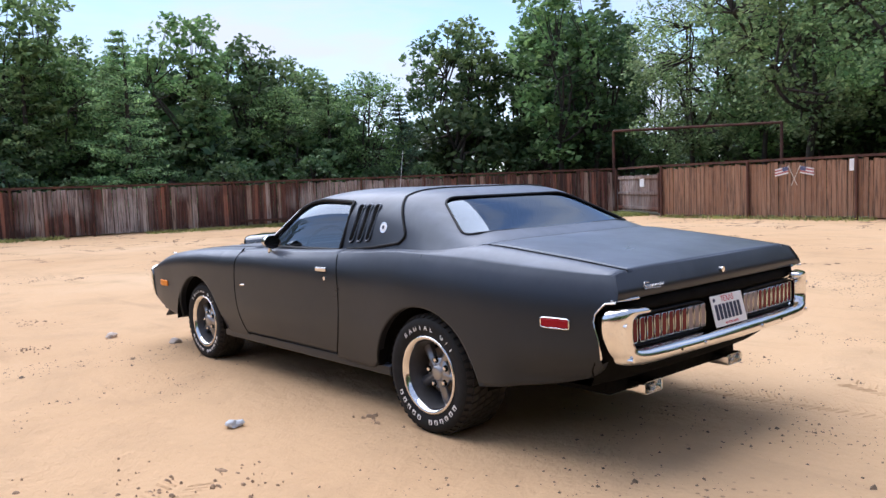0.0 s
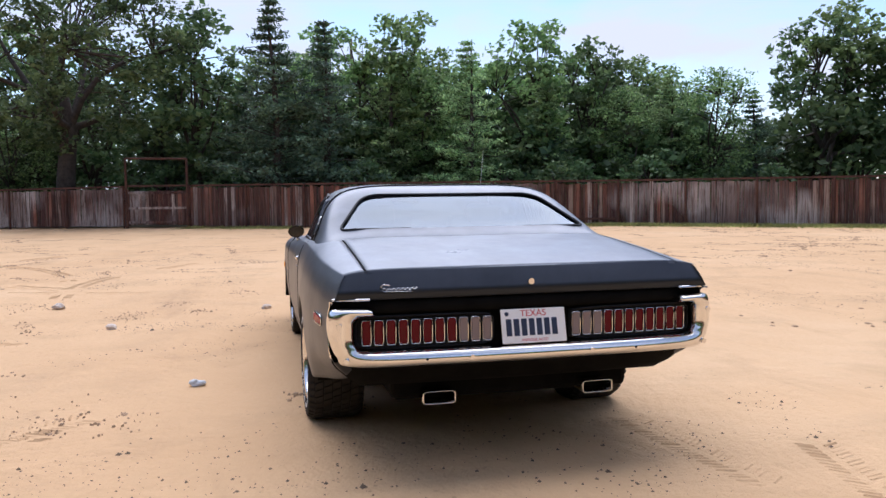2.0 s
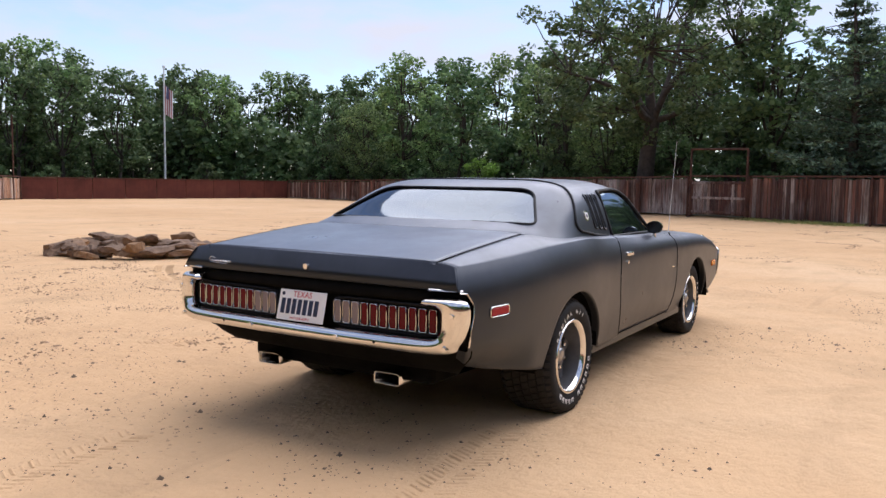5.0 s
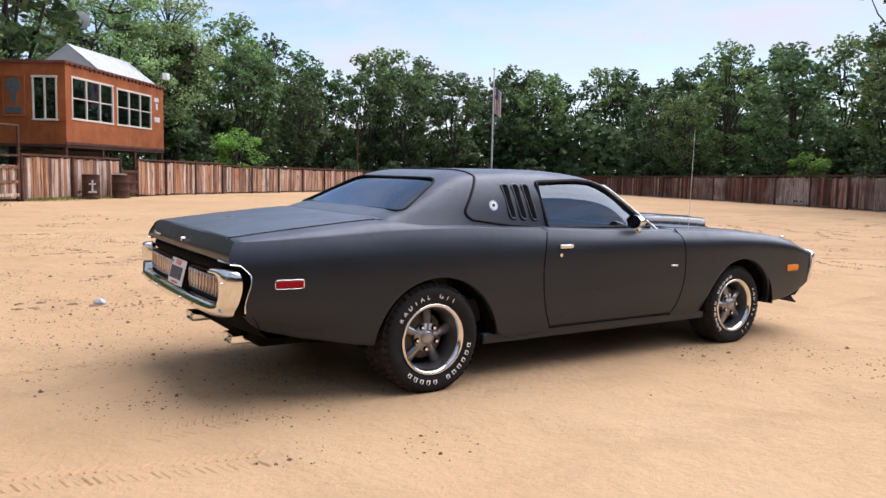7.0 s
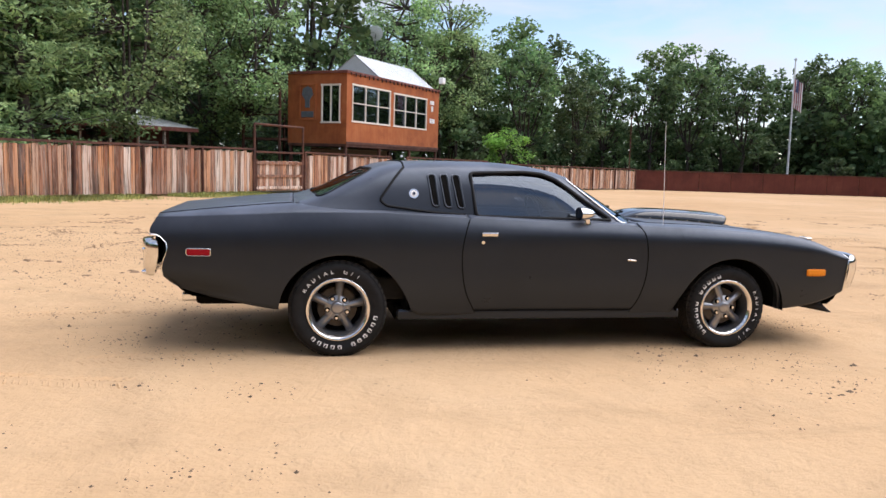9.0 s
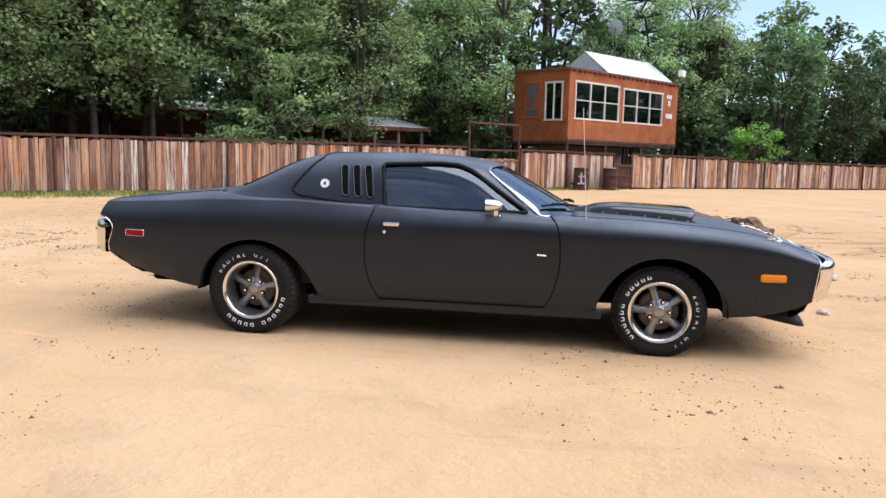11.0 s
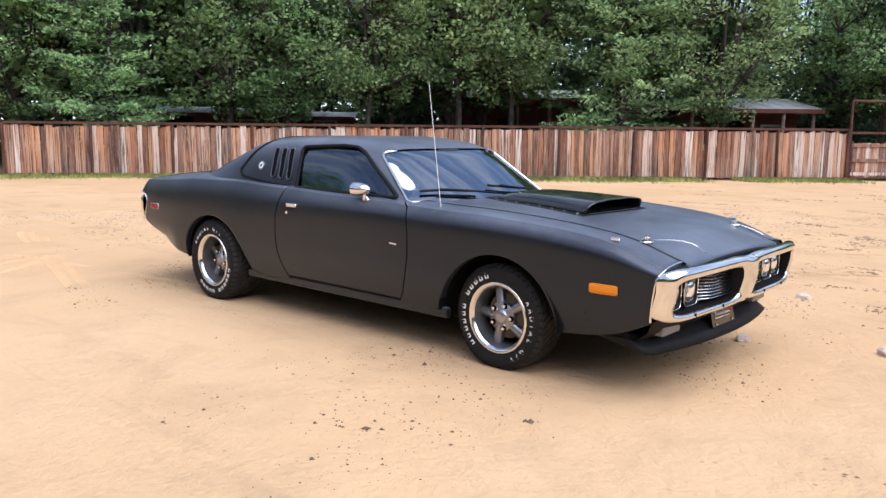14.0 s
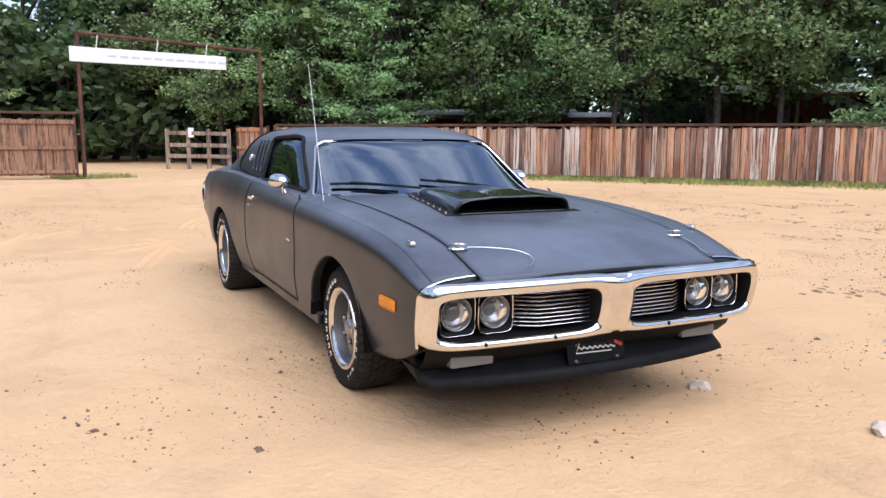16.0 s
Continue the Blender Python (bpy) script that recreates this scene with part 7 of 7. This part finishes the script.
small_stone(3.73, 0.78, 0.045, "pale_stone", "small pale stone on the sand", 61)
small_stone(4.53, 1.07, 0.05, "pale_stone", "flat pale stone on the sand", 62)
small_stone(3.55, 2.55, 0.05, "pale_stone", "pale stone lying on the sand", 63)
small_stone(5.3, 3.4, 0.06, "pale_stone", "pale stone far out on the sand", 64)
small_stone(0.97, 1.60, 0.04, "paper", "crumpled grey paper litter on the sand", 65, "litter", "paper_litter")
small_stone(-1.15, 3.1, 0.05, "paper", "crumpled pale paper scrap on the sand", 66, "litter", "paper_litter")


def crumbs():
    """Crumbs of dark soil and bark, thicker in patches."""
    rng = np.random.default_rng(12)
    n = 140000
    x = rng.uniform(-9, 13, n)
    y = rng.uniform(-11, 11, n)
    keep = np.array([noise.noise(Vector((a * 0.45, b * 0.45, 9.3))) * 0.9 + noise.noise(Vector((a * 1.6, b * 1.6, 3.3))) * 0.6 > 0.14 + 0.25 * rng.random() - (0.32 if (b > 0.5 and a < 2.5) else 0.06 if b < -2 else 0) for a, b in zip(x, y)])
    x, y = x[keep], y[keep]
    n = len(x)
    s = np.exp(rng.normal(-5.4, 0.5, n))
    s = np.minimum(s, 0.035)
    base = np.array([(1, 0, 0), (0, 1, 0), (-1, 0.1, 0), (0.1, -1, 0), (0.1, 0.1, 0.75)])
    ang = rng.uniform(0, 6.28, n)
    V = base[None] * s[:, None, None] * rng.uniform(0.6, 1.4, (n, 5, 1))
    c, q = np.cos(ang)[:, None], np.sin(ang)[:, None]
    vx = V[..., 0] * c - V[..., 1] * q + x[:, None]
    vy = V[..., 0] * q + V[..., 1] * c + y[:, None]
    gz = np.array([ground_height(a, b) for a, b in zip(x, y)])
    vz = V[..., 2] + gz[:, None] - 0.001
    verts = np.stack([vx, vy, vz], -1).reshape(-1, 3)
    f = np.array([(0, 1, 4), (1, 2, 4), (2, 3, 4), (3, 0, 4)])
    faces = (np.arange(n)[:, None, None] * 5 + f[None]).reshape(-1, 3)
    me = bpy.data.meshes.new("soil_crumbs")
    me.vertices.add(len(verts))
    me.vertices.foreach_set("co", verts.astype(np.float32).ravel())
    me.loops.add(faces.size)
    me.loops.foreach_set("vertex_index", faces.astype(np.int32).ravel())
    me.polygons.add(len(faces))
    me.polygons.foreach_set("loop_start", np.arange(0, faces.size, 3, dtype=np.int32))
    me.materials.append(M["crumb"])
    me.update(calc_edges=True)
    tagged(new("soil_crumbs", me), "scattered crumbs of dark soil and bark on the sand", "soil", kind="stuff")


crumbs()


def churned():
    """Churned clods and old tread marks in the sand."""
    rng = random.Random(31)
    verts, faces = [], []

    def lump(x, y, s, h):
        k = len(verts)
        a0 = rng.uniform(0, 6.28)
        z = ground_height(x, y)
        for ring, rr, hh in ((0, 1.0, -0.004), (1, 0.55, h * 0.8)):
            for i in range(7):
                a = a0 + i * 6.283 / 7
                r = s * rr * rng.uniform(0.6, 1.3)
                verts.append((x + r * 1.6 * math.cos(a), y + r * math.sin(a), z + hh))
        verts.append((x, y, z + h))
        for i in range(7):
            j = (i + 1) % 7
            faces.append((k + i, k + j, k + 7 + j, k + 7 + i))
            faces.append((k + 7 + i, k + 7 + j, k + 14))
    for _ in range(75):
        cx, cy = rng.uniform(-6, 16), rng.uniform(2.6, 17)
        for _ in range(rng.randint(2, 8)):
            lump(cx + rng.gauss(0, 0.22), cy + rng.gauss(0, 0.12), rng.uniform(0.015, 0.045), rng.uniform(0.006, 0.018))
    for _ in range(90):
        cx, cy = rng.uniform(-7, 22), rng.uniform(-20, -3)
        for _ in range(rng.randint(1, 5)):
            lump(cx + rng.gauss(0, 0.22), cy + rng.gauss(0, 0.12), rng.uniform(0.012, 0.04), rng.uniform(0.005, 0.018))
    for cx, cy, n, sp in ((0.20, 2.30, 46, 0.16), (0.14, 1.95, 26, 0.15), (0.60, 2.45, 22, 0.3), (0.47, 0.98, 14, 0.05), (4.4, 2.5, 60, 0.22), (4.5, 1.8, 30, 0.15), (5.3, 2.1, 34, 0.18), (6.2, 1.35, 36, 0.20), (7.5, 3.2, 40, 0.35), (5.6, 3.6, 30, 0.3), (-0.9, 2.9, 26, 0.16), (2.8, 4.2, 22, 0.3), (5.5, 3.8, 20, 0.3), (-2.2, -2.6, 18, 0.2)):
        for _ in range(n):
            lump(cx + rng.gauss(0, sp), cy + rng.gauss(0, sp * 0.6), math.exp(rng.gauss(-4.9, 0.45)), rng.uniform(0.004, 0.012))
    # scuffed strips where wheels have turned the sand over
    for k in range(210):
        if k < 120:
            cx, cy = rng.uniform(8.5, 25), rng.uniform(-15, 13)
        elif k < 165:
            cx, cy = rng.uniform(-5, 5), rng.uniform(2.6, 12)
        else:
            cx, cy = rng.uniform(4, 18), rng.uniform(-20, -11)
        if max(abs(cx - 1.4) / 3.0, abs(cy) / 1.7) < 1:
            continue
        far = min(1.0, math.hypot(cx, cy) / 12)
        head, bend, L = rng.choice((0.1, 0.5, 1.3, 1.7, 2.6)) + rng.uniform(-0.35, 0.35), rng.uniform(-0.35, 0.35), rng.uniform(0.3, 0.7) + 1.5 * far * rng.random()
        wd = rng.uniform(0.03, 0.09)
        for _ in range(int(16 + 26 * L)):
            u = rng.uniform(-L / 2, L / 2)
            a = head + bend * u
            o = rng.gauss(0, wd)
            lump(cx + u * math.cos(a) - o * math.sin(a), cy + u * math.sin(a) + o * math.cos(a), math.exp(rng.gauss(-4.9 + 0.5 * far, 0.4)), rng.uniform(0.003, 0.012))
    tagged(new("sand_clods", mesh_of("sand_clods", verts, faces, "soil", True)), "churned darker clods on the sand", "soil", kind="stuff")
    # tread marks: rows of low bars
    verts, faces = [], []

    def bar(x, y, ang, L, w, h):
        k = len(verts)
        z = ground_height(x, y) - 0.002
        c, s = math.cos(ang), math.sin(ang)
        for u, v, t in ((-L, -w, 0), (L, -w, 0), (L, w, 0), (-L, w, 0), (-L * 0.9, 0, h), (L * 0.9, 0, h)):
            verts.append((x + u * c - v * s, y + u * s + v * c, z + t))
        faces.extend([(k, k + 1, k + 5, k + 4), (k + 2, k + 3, k + 4, k + 5), (k + 1, k + 2, k + 5), (k + 3, k, k + 4)])

    def track(x, y, head, length, curve, w=0.24):
        s = 0.0
        while s < length:
            a = head + curve * s
            x += 0.045 * math.cos(a)
            y += 0.045 * math.sin(a)
            s += 0.045
            if noise.noise(Vector((x * 0.9, y * 0.9, 2.0))) < -0.12:
                continue
            for side in (-1, 1):
                px, py = x - side * math.sin(a) * w * 0.27, y + side * math.cos(a) * w * 0.27
                bar(px + rng.uniform(-0.006, 0.006), py, a + math.pi / 2 + side * 0.5, w * 0.20, 0.011, rng.uniform(0.004, 0.010))
    track(-0.5, -0.80, math.pi + 0.10, 4.5, 0.03)
    track(-0.6, 0.80, math.pi + 0.02, 3.2, 0.05)
    track(-1.2, -1.5, math.pi - 0.25, 3.8, -0.02)
    track(-3.6, -0.4, -1.2, 3.4, 0.05)
    track(-1.0, 3.2, 2.6, 2.2, 0.1, 0.2)
    track(0.35, 2.15, 2.2, 0.7, 0.1, 0.3)
    track(0.05, 2.35, 2.5, 0.6, 0.0, 0.25)
    track(4.8, -2.6, -0.5, 2.4, 0.1, 0.2)
    track(6.5, 2.5, 1.3, 6.0, -0.05)
    for q in range(14):
        track(rng.uniform(2, 9), rng.uniform(2.5, 8), rng.uniform(0, 1.4), rng.uniform(4, 9), rng.uniform(-0.2, 0.2), rng.uniform(0.24, 0.36))
    for q in range(8):
        track(rng.uniform(-6, -2), rng.uniform(-4, 3), rng.uniform(2, 4.4), rng.uniform(2, 5), rng.uniform(-0.2, 0.2), 0.24)
    tagged(new("tread_marks", mesh_of("tread_marks", verts, faces, "sand")), "old tyre tread marks in the sand", "sand", kind="stuff")


churned()


def grass():
    rng = np.random.default_rng(3)
    rows = []
    for pts, n, wid, inside in ((WEST, 20000, 0.9, -1), (WEST2, 700, 0.5, -1), (EAST2, 8000, 0.9, -1), ([(11.6, -19.7), (4.6, -18.8)], 800, 0.5, -1), ([(15.4, -22.2), (11.9, -19.8)], 5000, 1.4, -1), ([(24.4, -12.2), (20.5, -17.1), (15.7, -22.3)], 9000, 0.9, -1), ([(-19.3, 4.1), (-17.4, -2.2)], 2600, 1.2, -1)):
        L, at = along(pts)
        for s in rng.uniform(0, L, n):
            p, d = at(s)
            if noise.noise(Vector((s * 0.35, L, 0))) < -0.28:
                continue
            o = abs(rng.normal()) * wid * 0.7 + 0.02
            rows.append((p.x - d.y * inside * o * 1.0, p.y + d.x * inside * o))
    xy = np.array(rows)
    n = len(xy)
    h = rng.uniform(0.035, 0.14, n)
    a = rng.uniform(0, 6.28, n)
    w = rng.uniform(0.010, 0.022, n)
    lean = rng.normal(size=(n, 2)) * 0.05
    b0 = np.stack([xy[:, 0] - np.cos(a) * w, xy[:, 1] - np.sin(a) * w, np.zeros(n)], 1)
    b1 = np.stack([xy[:, 0] + np.cos(a) * w, xy[:, 1] + np.sin(a) * w, np.zeros(n)], 1)
    t1 = np.stack([xy[:, 0] + lean[:, 0] + 0.004, xy[:, 1] + lean[:, 1], h], 1)
    t0 = np.stack([xy[:, 0] + lean[:, 0] - 0.004, xy[:, 1] + lean[:, 1], h], 1)
    v = np.stack([b0, b1, t1, t0], 1).reshape(-1, 3)
    tagged(new("grass", mesh_np("grass", v, np.arange(4 * n).reshape(n, 4), "grass")), "thin green and dry grass along the fence", "grass", kind="stuff")


grass()


# ---------------------------------------------------------------- planks of the nearer fences, one by one
def planks():
    cache = {}
    rng = random.Random(77)
    for root, m, w, h, mat in PLANKS_LATER:
        key = (round(w, 3), mat)
        if key not in cache:
            cache[key] = plank_mesh("plank", w - 0.008, 1.0, 0.022, mat, len(cache))
        ob = new("plank", cache[key])
        ob.parent = root
        ob.matrix_basis = m @ Matrix.Diagonal((1, 1, h, 1))


planks()
